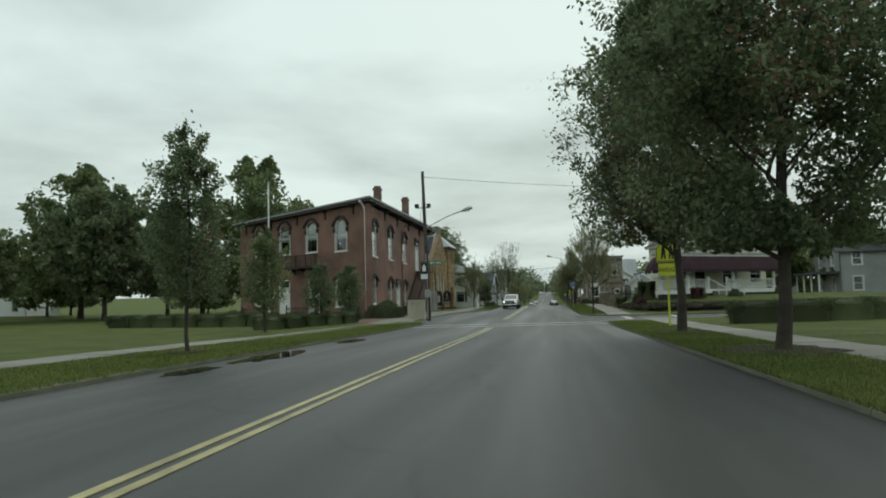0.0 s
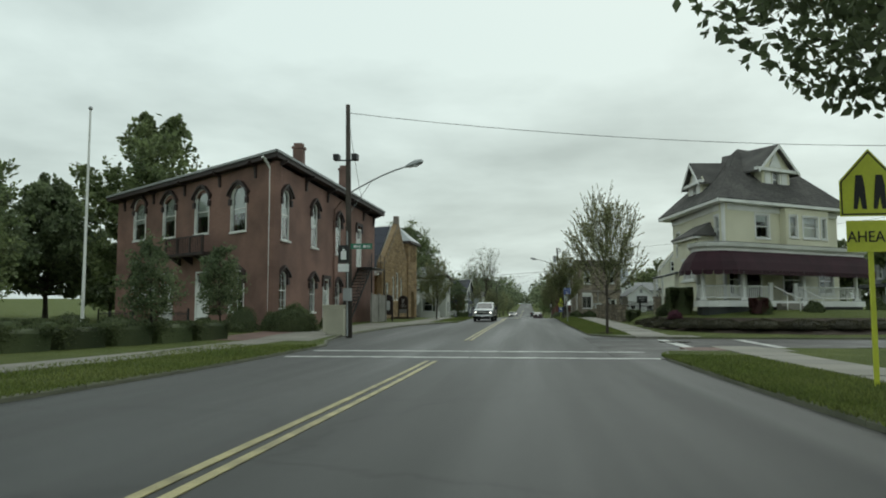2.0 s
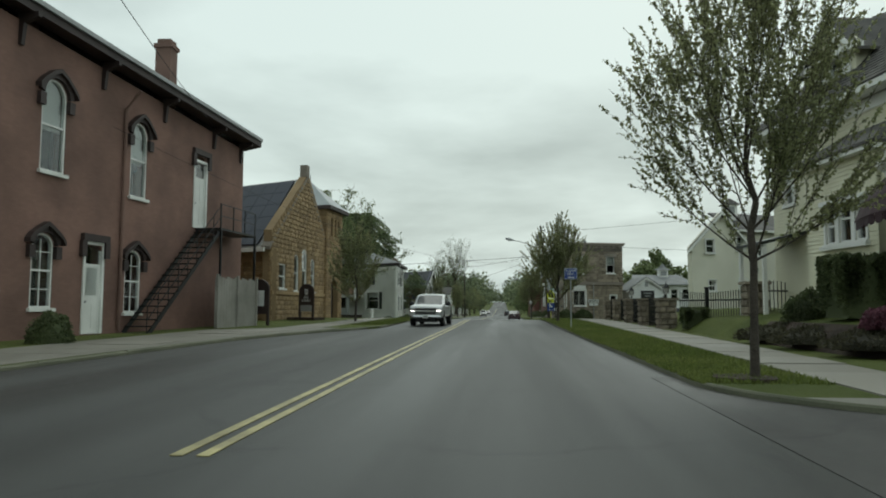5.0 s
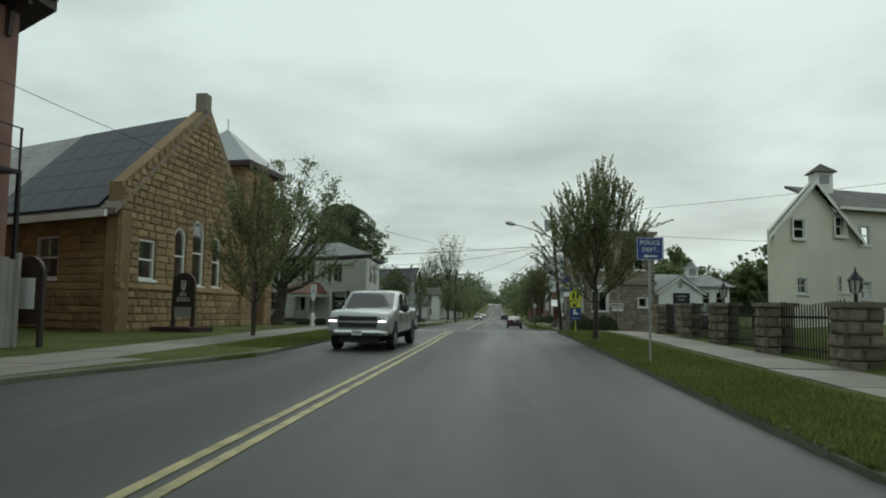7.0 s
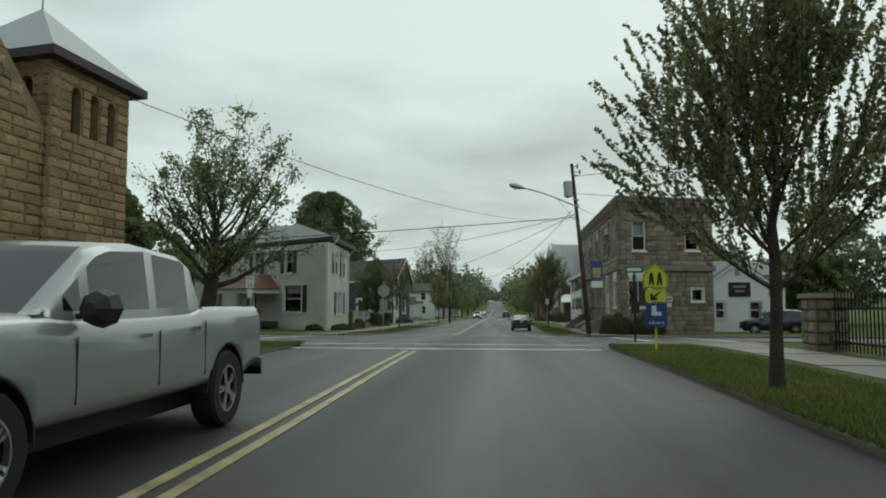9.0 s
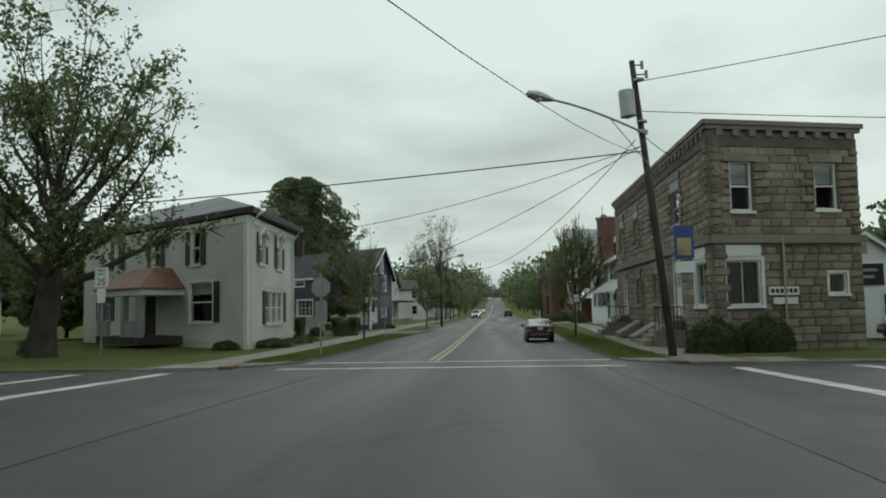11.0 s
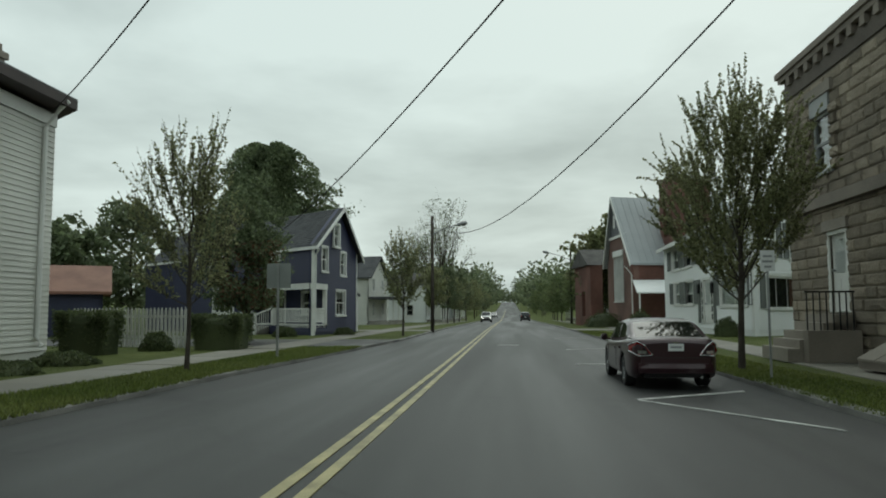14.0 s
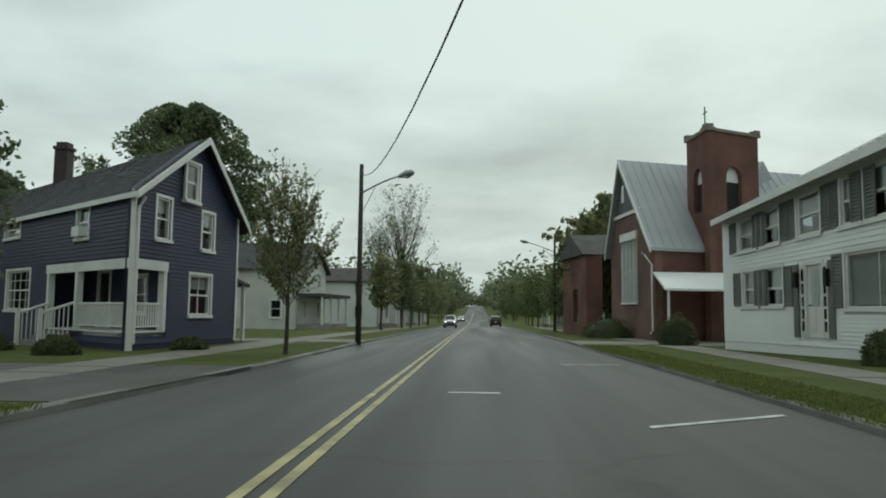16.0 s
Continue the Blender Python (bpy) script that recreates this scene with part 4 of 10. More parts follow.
wall(hall, "wall", Fr(D, C), zg - 0.2, EZ, [], M_BRICK, 0.4)
for h in s_up[:3]:
    window(hall, side, *h, 0.5, hood=M_BROWN, blind=0.55, label="tall white arched sash window with dark hood")
for h in s_lo:
    window(hall, side, *h, 0.35, hood=M_BROWN, cols=2, rows=2, label="white arched sash window with small panes")
for h in f_up:
    window(hall, front, *h, 0.7, hood=M_BROWN, blind=0.6, casing=0.06, label="tall white arched sash window with dark hood")
for h in f_lo:
    window(hall, front, *h, 0.4, hood=M_BROWN, cols=2, rows=2, casing=0.06)
h = s_up[3]
door(hall, side, h[0] + 0.05, h[1] - 0.05, h[2], h[3] - 0.3, transom=0.6, label="white upper door onto the fire escape")
h = s_door[0]
door(hall, side, h[0] + 0.03, h[1] - 0.03, h[2], h[3] - 0.1, transom=0.6, glazed=0.45, label="white panelled door with transom")
for h in f_door:
    door(hall, front, h[0] + 0.1, h[1] - 0.1, h[2], h[3] - 0.1, transom=0.6, label="tall white double door with transom")
for h in s_door + s_up[3:]:
    bm = bmesh.new()
    box(bm, side, h[0] - 0.2, h[1] + 0.2, 0, 0.14, h[3], h[3] + 0.22)
    box(bm, side, h[0] - 0.25, h[0] - 0.02, 0, 0.12, h[3] - 0.5, h[3])
    box(bm, side, h[1] + 0.02, h[1] + 0.25, 0, 0.12, h[3] - 0.5, h[3])
    part("door_hood", bm, M_BROWN, hall)
brackets(hall, side, [0.4, 3.0, 6.9, 10.6, 14.3, L - 0.35], EZ + 0.2, M_BROWN, 0.9, 0.6)
brackets(hall, front, [0.4, 1.8, 5.6, 9.8, 14.0, 18.4], EZ + 0.3, M_BROWN, 0.9, 0.6)
rf, out, r0, r1 = hip_roof(hall, [tuple(B), tuple(A), tuple(C), tuple(D)], EZ + 0.55, 1.25, 0.8, M_METALROOF, M_BROWN, 0.3, 0.3)
for k in (0, 1):
    bm = bmesh.new()
    e = (out[k] + out[k + 1]) / 2 - (out[0] + out[2]) / 2
    e.z = 0
    prism(bm, (out[k] - Vector((0, 0, 0.1)), out[k + 1] - Vector((0, 0, 0.1)), out[k + 1] + Vector((0, 0, 0.04)), out[k] + Vector((0, 0, 0.04))), e.normalized() * 0.1)
    part("gutter", bm, M_STEEL, hall)
chimney(hall, -14.6, 62.7, 9.0, 11.7, s=0.3)
chimney(hall, -13.45, 69.5, 9.0, 11.6, s=0.3)
downspout(hall, front, 0.3, zg, EZ + 0.3, M_TRIM, 0.1)
downspout(hall, side, L - 9.3, zg, 8.6, M_BRICK)
# the ground falls along the side wall, and the eaves with it
for ob in hall.children:
    if ob.name.split(".")[0] in ("wall", "roof", "gutter", "fascia", "soffit", "bracket"):
        for v in ob.data.vertices:
            q = v.co + ORIGIN[hall.name]
            if q.z > 8.4:
                v.co.z -= 0.75 * min(1.1, max(0.0, (q - side(L, 0, 0)).dot(-side.d) / L))
# balcony over the front doors
bal = part("balcony", boxes((5.6, 10.3, 0, 1.1, 4.6, 4.76), fr=front), M_BROWN, hall, "dark brown wooden balcony over the entrance")
for u in (5.7, 7.2, 8.7, 10.2):
    part("balcony_post", boxes((u - 0.06, u + 0.06, 0.95, 1.05, 4.76, 5.75), fr=front), M_BROWN, bal)
    bm = bmesh.new()
    prism(bm, [front(u - 0.06, v, w) for v, w in ((0, 4.6), (0.8, 4.6), (0, 4.1))], front.d * 0.12)
    part("balcony_bracket", bm, M_BROWN, bal)
part("balcony_rail", boxes((5.6, 10.3, 0.96, 1.04, 5.68, 5.76), fr=front), M_BROWN, bal)
for k in range(23):
    part("baluster", boxes((5.7 + k * 0.2, 5.73 + k * 0.2, 0.98, 1.02, 4.76, 5.7), fr=front), M_BROWN, bal)
nb = thing("notice_board", front(14, 0.1, 2).x, front(14, 0.1, 2).y, 2.0, "white framed notice board on the brick wall", "notice board")
part("frame", boxes((13.3, 14.9, 0.01, 0.08, 1.95, 2.95), fr=front), M_TRIM, nb)
part("paper", boxes((13.4, 14.8, 0.08, 0.09, 2.05, 2.85), fr=front), M_SIGNWHITE, nb)
ifn = thing("iron_fence", front(6, 5.5, 0).x, front(6, 5.5, 0).y, zg, "low black iron fence before the brick hall", "fence")
for a, b in ((1.5, 5.6), (7.8, 12.5)):
    for w in (0.25, 0.85):
        part("fence_rail", boxes((a, b, 4.0, 4.03, zg + w, zg + w + 0.04), fr=front), M_IRON, ifn)
    for k in range(int((b - a) / 0.16)):
        part("picket", boxes((a + k * 0.16, a + k * 0.16 + 0.02, 4.0, 4.02, zg - 0.1, zg + 1.0), fr=front), M_IRON, ifn)
    for u in (a, b):
        part("fence_post", boxes((u - 0.04, u + 0.04, 3.98, 4.06, zg - 0.1, zg + 1.15), fr=front), M_IRON, ifn)
strip("brick_path", const(-13.6), const(-11.0), 46.2, 54.5, 0.083, 0.1, M_RAMP, "reddish brick path to the hall", "path")

# fire escape with enclosed stair foot
fe = thing("fire_escape", side(2.6, 0.6, 0).x, side(2.6, 0.6, 0).y, zg, "black iron fire escape stair against the brick wall", "fire escape")
bm = boxes((1.0, 4.4, 0.05, 1.15, 4.4, 4.48), fr=side)
part("landing", bm, M_IRON, fe)
for u in (1.05, 2.1, 3.2, 4.35):
    part("post", boxes((u - 0.02, u + 0.02, 1.1, 1.14, 4.4, 5.45), fr=side), M_IRON, fe)
for w in (4.95, 5.43):
    part("rail", boxes((1.0, 4.4, 1.1, 1.13, w, w + 0.03), fr=side), M_IRON, fe)
bm = bmesh.new()
for s in (0.1, 1.05):
    prism(bm, [side(u, s, w) for u, w in ((4.3, 4.45), (4.3, 4.25), (9.2, zg), (9.45, zg))], side.n * 0.05)
part("stringer", bm, M_IRON, fe)
for k in range(18):
    t = (k + 0.5) / 18
    u, w = 4.35 + 5.0 * t, 4.4 - (4.4 - zg) * t
    part("tread", boxes((u - 0.13, u + 0.13, 0.1, 1.1, w - 0.02, w + 0.02), fr=side), M_IRON, fe)
for w in (0.55, 1.0):
    part("rail", rod(side(4.3, 1.12, 4.4 + w), side(9.4, 1.12, zg + w), r=0.02, n=6), M_IRON, fe)
for k in range(9):
    t = k / 8
    part("post", rod(side(4.3 + 5.1 * t, 1.12, 4.4 - (4.4 - zg) * t), side(4.3 + 5.1 * t, 1.12, 5.4 - (4.4 - zg) * t), r=0.016, n=6), M_IRON, fe)
for u in (1.05, 4.3):
    part("leg", boxes((u - 0.04, u + 0.04, 1.08, 1.16, zg, 4.4), fr=side), M_IRON, fe)
shed = thing("board_enclosure", side(2.6, 1.2, 0).x, side(2.6, 1.2, 0).y, zg, "weathered grey board enclosure beneath the fire escape", "enclosure")
for k in range(16):
    u = 1.1 + k * 0.235
    part("board", boxes((u, u + 0.222, 1.2, 1.25, zg - 0.1, 2.45 + 0.04 * (k % 3)), fr=side), M_GREYWOOD, shed)
for u in (1.1, 3.0, 4.8):
    part("post", boxes((u - 0.05, u + 0.05, 1.25, 1.33, zg - 0.1, 2.6), fr=side), M_GREYWOOD, shed)

# yellow Victorian house with a wrap-round porch
A, B, C = Vector((10.35, 61.15)), Vector((18.6, 66.8)), Vector((9.3, 69.8))
D = B + C - A
zg = 1.3
vic = thing("victorian_house", A.x, A.y, zg, "cream-yellow Victorian house with dormers, grey shingle roof and wrap-round porch", "house")
front, side = Fr(B, A), Fr(A, C)
F = front.len
fh = [(F - 3.75, F - 2.65, 5.5, 6.85), (F - 6.4, F - 4.9, 2.3, 3.9), (F - 9.4, F - 8.1, 2.3, 3.9), (F - 1.3, F - 0.35, 2.2, 3.9)]
sh = [(0.5, 1.15, 5.2, 6.7), (7.3, 7.9, 4.9, 6.4), (5.2, 6.0, 2.35, 4.0)]
fd = (F - 2.9, F - 1.75, 1.85, 4.1)
wall(vic, "wall", front, zg - 0.4, 7.35, fh + [fd], M_CREAM, 0.25)
wall(vic, "wall", side, zg - 0.4, 7.35, sh, M_CREAM, 0.25)
wall(vic, "wall", Fr(C, D), zg - 0.4, 7.35, [], M_CREAM, 0.25)
wall(vic, "wall", Fr(D, B), zg - 0.4, 7.35, [], M_CREAM, 0.25)
siding(vic, front, zg, 7.2, fh + [fd], M_CREAM, 0.12, margin=0.12)
siding(vic, side, zg, 7.2, sh, M_CREAM, 0.12, margin=0.12)
for h in fh:
    window(vic, front, *h, casing=0.1, blind=0.3, label="white-framed sash window")
for h in sh:
    window(vic, side, *h, casing=0.1, blind=0.25)
door(vic, front, *fd, mat=M_BROWN, glazed=0.5)
for fr_, u in ((front, F), (side, 0)):
    part("corner_board", boxes((u - 0.16 if u else -0.02, u + 0.02 if u else 0.16, 0.0, 0.06, zg, 7.3), fr=fr_), M_TRIM, vic)
part("frieze", boxes((0, F, 0.0, 0.07, 6.98, 7.335), fr=front), M_TRIM, vic)
part("frieze", boxes((0, side.len, 0.0, 0.07, 6.98, 7.335), fr=side), M_TRIM, vic)
# shallow bow with three sashes over the porch
bf = Fr(front(F - 8.5, 0.45, 0).xy, front(F - 4.75, 0.45, 0).xy)
bh = [(0.2, 0.62, 5.6, 6.85), (0.95, 2.3, 5.6, 6.85), (2.85, 3.5, 5.6, 6.85)]
wall(vic, "bow_wall", bf, 4.7, 7.3, bh, M_CREAM, 0.12)
siding(vic, bf, 4.7, 7.2, bh, M_CREAM, 0.12, margin=0.1)
for h in bh:
    window(vic, bf, *h, casing=0.09, blind=0.3)
for u in (F - 4.75, F - 8.5):
    part("bow_cheek", boxes((u - 0.06, u + 0.06, 0.0, 0.44, 4.7, 7.3), fr=front), M_CREAM, vic)
# bay on the side wall with its own hipped roof
bay = Fr(side(1.3, 1.0, 0).xy, side(4.7, 1.0, 0).xy)
bh = [(0.5, 0.98, 3.15, 4.2), (1.15, 1.75, 3.15, 4.5, 0.3), (1.92, 2.4, 3.15, 4.2)]
wall(vic, "bay_wall", bay, zg - 0.4, 5.65, bh, M_CREAM, 0.15)
siding(vic, bay, zg, 5.6, bh, M_CREAM, 0.12, margin=0.1)
for h in bh:
    window(vic, bay, *h, casing=0.09, label="arched triple window with white casing" if len(h) > 4 else "")
for u in (1.3, 4.7):
    q = Fr(side(u, 0, 0).xy, side(u, 1.0, 0).xy) if u < 3 else Fr(side(u, 1.0, 0).xy, side(u, 0, 0).xy)
    wall(vic, "bay_wall", q, zg - 0.4, 5.65, [], M_CREAM, 0.1)
slab_roof(vic, "bay_roof", [[side(1.0, 1.35, 5.66), side(5.0, 1.35, 5.66), side(4.3, 0, 6.5), side(1.9, 0, 6.5)], [side(1.0, 1.35, 5.66), side(1.9, 0, 6.5), side(1.0, 0, 5.66)], [side(5.0, 1.35, 5.66), side(5.0, 0, 5.66), side(4.3, 0, 6.5)]], M_SHINGLE, 0.08)
part("bay_cornice", boxes((1.05, 4.95, 0.9, 1.3, 5.46, 5.58), fr=side), M_TRIM, vic)
part("window_cornice", boxes((0.35, 2.55, 0.0, 0.14, 4.26, 4.4), fr=bay), M_TRIM, vic)
part("window_ledge", boxes((0.35, 2.55, 0.0, 0.16, 2.98, 3.1), fr=bay), M_TRIM, vic)
# small side stoop with a green roof
slab_roof(vic, "stoop_roof", [[side(6.5, 0, 3.9), side(6.5, 1.6, 3.5), side(8.4, 1.6, 3.5), side(8.4, 0, 3.9)]], M_SHUTTER, 0.1)
for u in (6.6, 8.3):
    part("stoop_post", boxes((u - 0.06, u + 0.06, 1.4, 1.52, zg - 0.3, 3.45), fr=side), M_TRIM, vic)
rf, out, r0, r1 = hip_roof(vic, [tuple(C), tuple(D), tuple(B), tuple(A)], 7.55, 4.2, 0.95, M_SHINGLE, M_TRIM, 0.41, 0.17)
shingle_rows(vic, "shingle_course", (out[3], out[2], r1, r0), M_SHINGLE, 28, 64)
shingle_rows(vic, "shingle_course", (out[0], out[3], r0, r0 + Vector((0.01, 0, 0))), M_SHINGLE, 28, 44)


def dormer(parent, fr, u, v, w, wid, hgt, peak, deep, walls, roof, o=0.38):
    """A gabled dormer with pediment: its face at distance v before the frame."""
    f = Fr(fr(u - wid / 2, v, 0).xy, fr(u + wid / 2, v, 0).xy)
    hole = (wid * 0.38, wid * 0.62, w + 0.22, w + hgt - 0.12)
    wall(parent, "dormer_wall", f, w, w + hgt, [hole], walls, 0.12)
    window(parent, f, *hole, casing=0.08)
    for a in (0.1, 0.7):
        part("dormer_panel", boxes((wid * a, wid * (a + 0.2), 0.0, 0.04, w + 0.22, w + hgt - 0.12), fr=f), M_TRIM, parent)
    for a in (0, wid - 0.12):
        part("dormer_cheek", boxes((a, a + 0.12, -deep, -0.13, w, w + hgt), fr=f), walls, parent)
    bm = bmesh.new()
    plate(bm, f, [(-0.25, w + hgt), (wid + 0.25, w + hgt), (wid / 2, w + peak - 0.1)], -0.1, -0.03)
    ped = part("pediment", bm, walls, parent)
    bm = bmesh.new()
    plate(bm, f, [(wid * 0.28, w + hgt + 0.14), (wid * 0.72, w + hgt + 0.14), (wid / 2, w + peak - 0.45)], -0.03, 0.03)
    part("pediment_panel", bm, M_TRIM, ped)
    for s in (0, 1):
        bm = bmesh.new()
        e, c = (-o, wid / 2) if s == 0 else (wid + o, wid / 2)
        prism(bm, [f(e, 0.3, w + hgt - 0.16), f(c, 0.3, w + peak), f(c, -deep - 1.4, w + peak), f(e, -deep, w + hgt - 0.16)], (0, 0, -0.1))
        part("dormer_roof", bm, roof, parent)
    for e in (-o, wid + o):
        bm = bmesh.new()
        a, c = f(e, 0.31, w + hgt - 0.16), f(wid / 2, 0.31, w + peak - 0.01)
        prism(bm, [a, c, c - Vector((0, 0, 0.24)), a - Vector((0, 0, 0.2))], f.n * 0.04)
        part("raking_trim", bm, M_TRIM, parent)
    part("dormer_cornice", boxes((-o, wid + o, -0.02, 0.29, w + hgt - 0.16, w + hgt + 0.02), fr=f), M_TRIM, parent)
    part("dormer_sill", boxes((-0.12, wid + 0.12, -0.02, 0.16, w - 0.02, w + 0.12), fr=f), M_TRIM, parent)


dormer(vic, front, F - 5.7, -0.9, 8.55, 2.5, 1.3, 2.85, 2.6, M_CREAM, M_SHINGLE, 0.6)
dormer(vic, side, 5.3, -0.35, 8.0, 2.4, 1.3, 2.65, 2.4, M_CREAM, M_SHINGLE)
# porch: its outer edge runs along the front, round the corner and back along the side
PV = 2.3
rim = [front(F - 8.9 + 10.3 * k / 12, PV, 0) for k in range(13)]
rim += [Vector((x, y, 0)) for x, y in ((9.75, 58.05), (9.2, 57.9), (8.7, 57.95), (8.35, 58.2), (8.22, 58.6), (8.25, 59.2), (8.38, 59.85), (8.6, 60.6))]
normals = []
for k, q in enumerate(rim):
    t = (rim[min(k + 1, len(rim) - 1)] - rim[max(k - 1, 0)]).normalized()
    nn = Vector((t.y, -t.x, 0))
    normals.append(nn if nn.dot(q - Vector((15, 68, 0))) > 0 else -nn)


def sweep(name, prof, mat, label="", a=0, b=None):
    """A moulding of the given section (out, up) along the porch's edge."""
    bm = bmesh.new()
    b = len(rim) if b is None else b
    rows = [[bm.verts.new(rim[k] + normals[k] * v + Vector((0, 0, w))) for v, w in prof] for k in range(a, b)]
    for p_, q in zip(rows, rows[1:]):
        for i in range(len(prof)):
            j = (i + 1) % len(prof)
            bm.faces.new((p_[i], p_[j], q[j], q[i]))
    bm.faces.new(rows[0])
    bm.faces.new(rows[-1][::-1])
    return part(name, bm, mat, vic, label)


inner = [side(1.25, 0, 0), Vector((A.x, A.y, 0)), front(F - 8.9, 0, 0)]
for nm, z, th, mt in (("porch_deck", 1.85, 0.14, M_GREYSIDE), ("porch_ceiling", 4.5, 0.05, M_GREYSIDE), ("porch_roof", 4.9, 0.06, M_SHINGLE)):
    bm = bmesh.new()
    prism(bm, [q + normals[k] * -0.05 + Vector((0, 0, z)) for k, q in enumerate(rim)] + [q + Vector((0, 0, z)) for q in inner], (0, 0, -th))
    part(nm, bm, mt, vic)
sweep("porch_fascia", [(-0.05, 1.52), (0.03, 1.52), (0.03, 1.83), (-0.05, 1.83)], M_TRIM)
sweep("porch_lattice", [(-0.2, 0.7), (-0.15, 0.7), (-0.15, 1.52), (-0.2, 1.52)], M_SHUTTER)
sweep("porch_cornice", [(-0.1, 4.4), (0.05, 4.4), (0.08, 4.52), (0.24, 4.64), (0.3, 4.82), (-0.1, 4.87)], M_TRIM)
aw = sweep("awning", [(0.06, 4.4), (0.28, 4.2), (0.55, 3.82), (0.74, 3.38), (0.74, 3.34), (0.54, 3.78), (0.26, 4.16), (0.06, 4.34)], M_AWNING, "maroon scalloped canvas awning")
run, marks = 0.0, [0.0]
for p_, q in zip(rim, rim[1:]):
    run += (q - p_).length
    marks.append(run)


def on_rim(d, v, w):
    k = max(i for i in range(len(marks) - 1) if marks[i] <= d + 1e-6)
    t = (d - marks[k]) / (marks[k + 1] - marks[k])
    return rim[k].lerp(rim[k + 1], t) + normals[k].lerp(normals[k + 1], t).normalized() * v + Vector((0, 0, w))


for k in range(int(run / 0.3)):
    d = 0.02 + k * 0.3
    bm = bmesh.new()
    a, b = on_rim(d, 0.73, 0), on_rim(min(d + 0.28, run), 0.73, 0)
    prism(bm, [a + Vector((0, 0, 3.36)), b + Vector((0, 0, 3.36)), b + Vector((0, 0, 3.2)), a.lerp(b, 0.75) + Vector((0, 0, 3.14)), a.lerp(b, 0.25) + Vector((0, 0, 3.14)), a + Vector((0, 0, 3.2))], (b - a).cross(Vector((0, 0, 1))).normalized() * 0.01)
    part("scallop", bm, M_AWNING, aw)
cols_ = [0.5, 5.1, 9.95, marks[16], run - 0.15]
for d in cols_:
    q = on_rim(d, -0.2, 0)
    bm = boxes((q.x - 0.15, q.x + 0.15, q.y - 0.15, q.y + 0.15, 1.85, 2.02), (q.x - 0.14, q.x + 0.14, q.y - 0.14, q.y + 0.14, 4.28, 4.45))
    tube(bm, (q + Vector((0, 0, 2.0)), q + Vector((0, 0, 3.2)), q + Vector((0, 0, 4.3))), (0.115, 0.105, 0.09), 12)
    part("porch_column", bm, M_TRIM, vic, "white turned porch column")
for d in (5.85, 7.83):
    q = on_rim(d, -0.2, 0)
    part("newel_post", boxes((q.x - 0.09, q.x + 0.09, q.y - 0.09, q.y + 0.09, 1.85, 2.72), (q.x - 0.12, q.x + 0.12, q.y - 0.12, q.y + 0.12, 2.72, 2.8)), M_TRIM, vic)
for a, b in ((0.5, 5.1), (5.1, 5.85), (7.83, 9.95), (9.95, marks[16]), (marks[16], run - 0.15)):
    n = max(4, int((b - a - 0.3) / 0.14))
    for nm, w0, w1 in (("top_rail", 2.56, 2.64), ("bottom_rail", 1.96, 2.02)):
        bm = bmesh.new()
        tube(bm, [on_rim(a + 0.12 + (b - a - 0.24) * k / 6, -0.2, (w0 + w1) / 2) for k in range(7)], 0.042, 6)
        part(nm, bm, M_TRIM, vic)
    for k in range(n):
        q = on_rim(a + 0.15 + (b - a - 0.3) * (k + 0.5) / n, -0.2, 0)
        part("baluster", boxes((q.x - 0.02, q.x + 0.02, q.y - 0.02, q.y + 0.02, 2.0, 2.58)), M_TRIM, vic)
for k in range(5):
    bm = bmesh.new()
    q = [on_rim(d, v, 0) for d, v in ((6.0, 0.03 + 0.3 * k), (7.7, 0.03 + 0.3 * k), (7.7, 0.34 + 0.3 * k), (6.0, 0.34 + 0.3 * k))]
    prism(bm, [p_ + Vector((0, 0, 1.7 - 0.15 * k)) for p_ in q], (0, 0, -0.6))
    part("porch_step", bm, M_CONC, vic)
for d in (5.9, 7.78):
    part("stair_rail", rod(on_rim(d, 0, 2.6), on_rim(d, 1.5, 1.9), r=0.035, n=6), M_TRIM, vic)
    for v, w in ((0.75, 2.25), (1.5, 1.93)):
        part("stair_post", rod(on_rim(d, v, 0.9), on_rim(d, v, w), r=0.03, n=6), M_TRIM, vic)
# raised lawn that carries the house, with a planted bank towards the street
bank = thing("lawn_bank", 12, 64, 0.4, "raised lawn with a dark planted bank below the porch", "lawn", kind="structure")
foot_ = [(6.2, 63.5), (6.6, 58.0), (8.0, 54.2), (12.0, 52.6), (20.0, 53.5), (30, 60), (30, 84), (6.5, 84)]
head_ = [(7.0, 64.0), (7.0, 58.6), (8.6, 56.2), (12.5, 55.4), (19.5, 56.4), (29, 61), (29, 83), (7.3, 83)]
bm = bmesh.new()
lo_ = [bm.verts.new((x, y, level(y) + 0.06)) for x, y in foot_]
hi_ = [bm.verts.new((x, y, 0.95 if y < 70 else 1.0)) for x, y in head_]
cap = [bm.verts.new((x + (14 - x) * 0.35, y + (66 - y) * 0.35, 1.35)) for x, y in head_]
for a, b in ((lo_, hi_), (hi_, cap)):
    for k in range(8):
        bm.faces.new((a[k], a[(k + 1) % 8], b[(k + 1) % 8], b[k]))
bm.faces.new(cap)
part("turf", bm, M_GRASS, bank)
bm = bmesh.new()
for k in range(5):
    for (xa, ya), (xb, yb), (xc, yc), (xd, yd) in ((foot_[k], foot_[k + 1], head_[k + 1], head_[k]),):
        vs = [bm.verts.new(v) for v in ((xa, ya, level(ya) + 0.075), (xb, yb, level(yb) + 0.075), (xc, yc, 0.965), (xd, yd, 0.965))]
        bm.faces.new(vs)
part("planting_bed", bm, M_MULCH, bank)

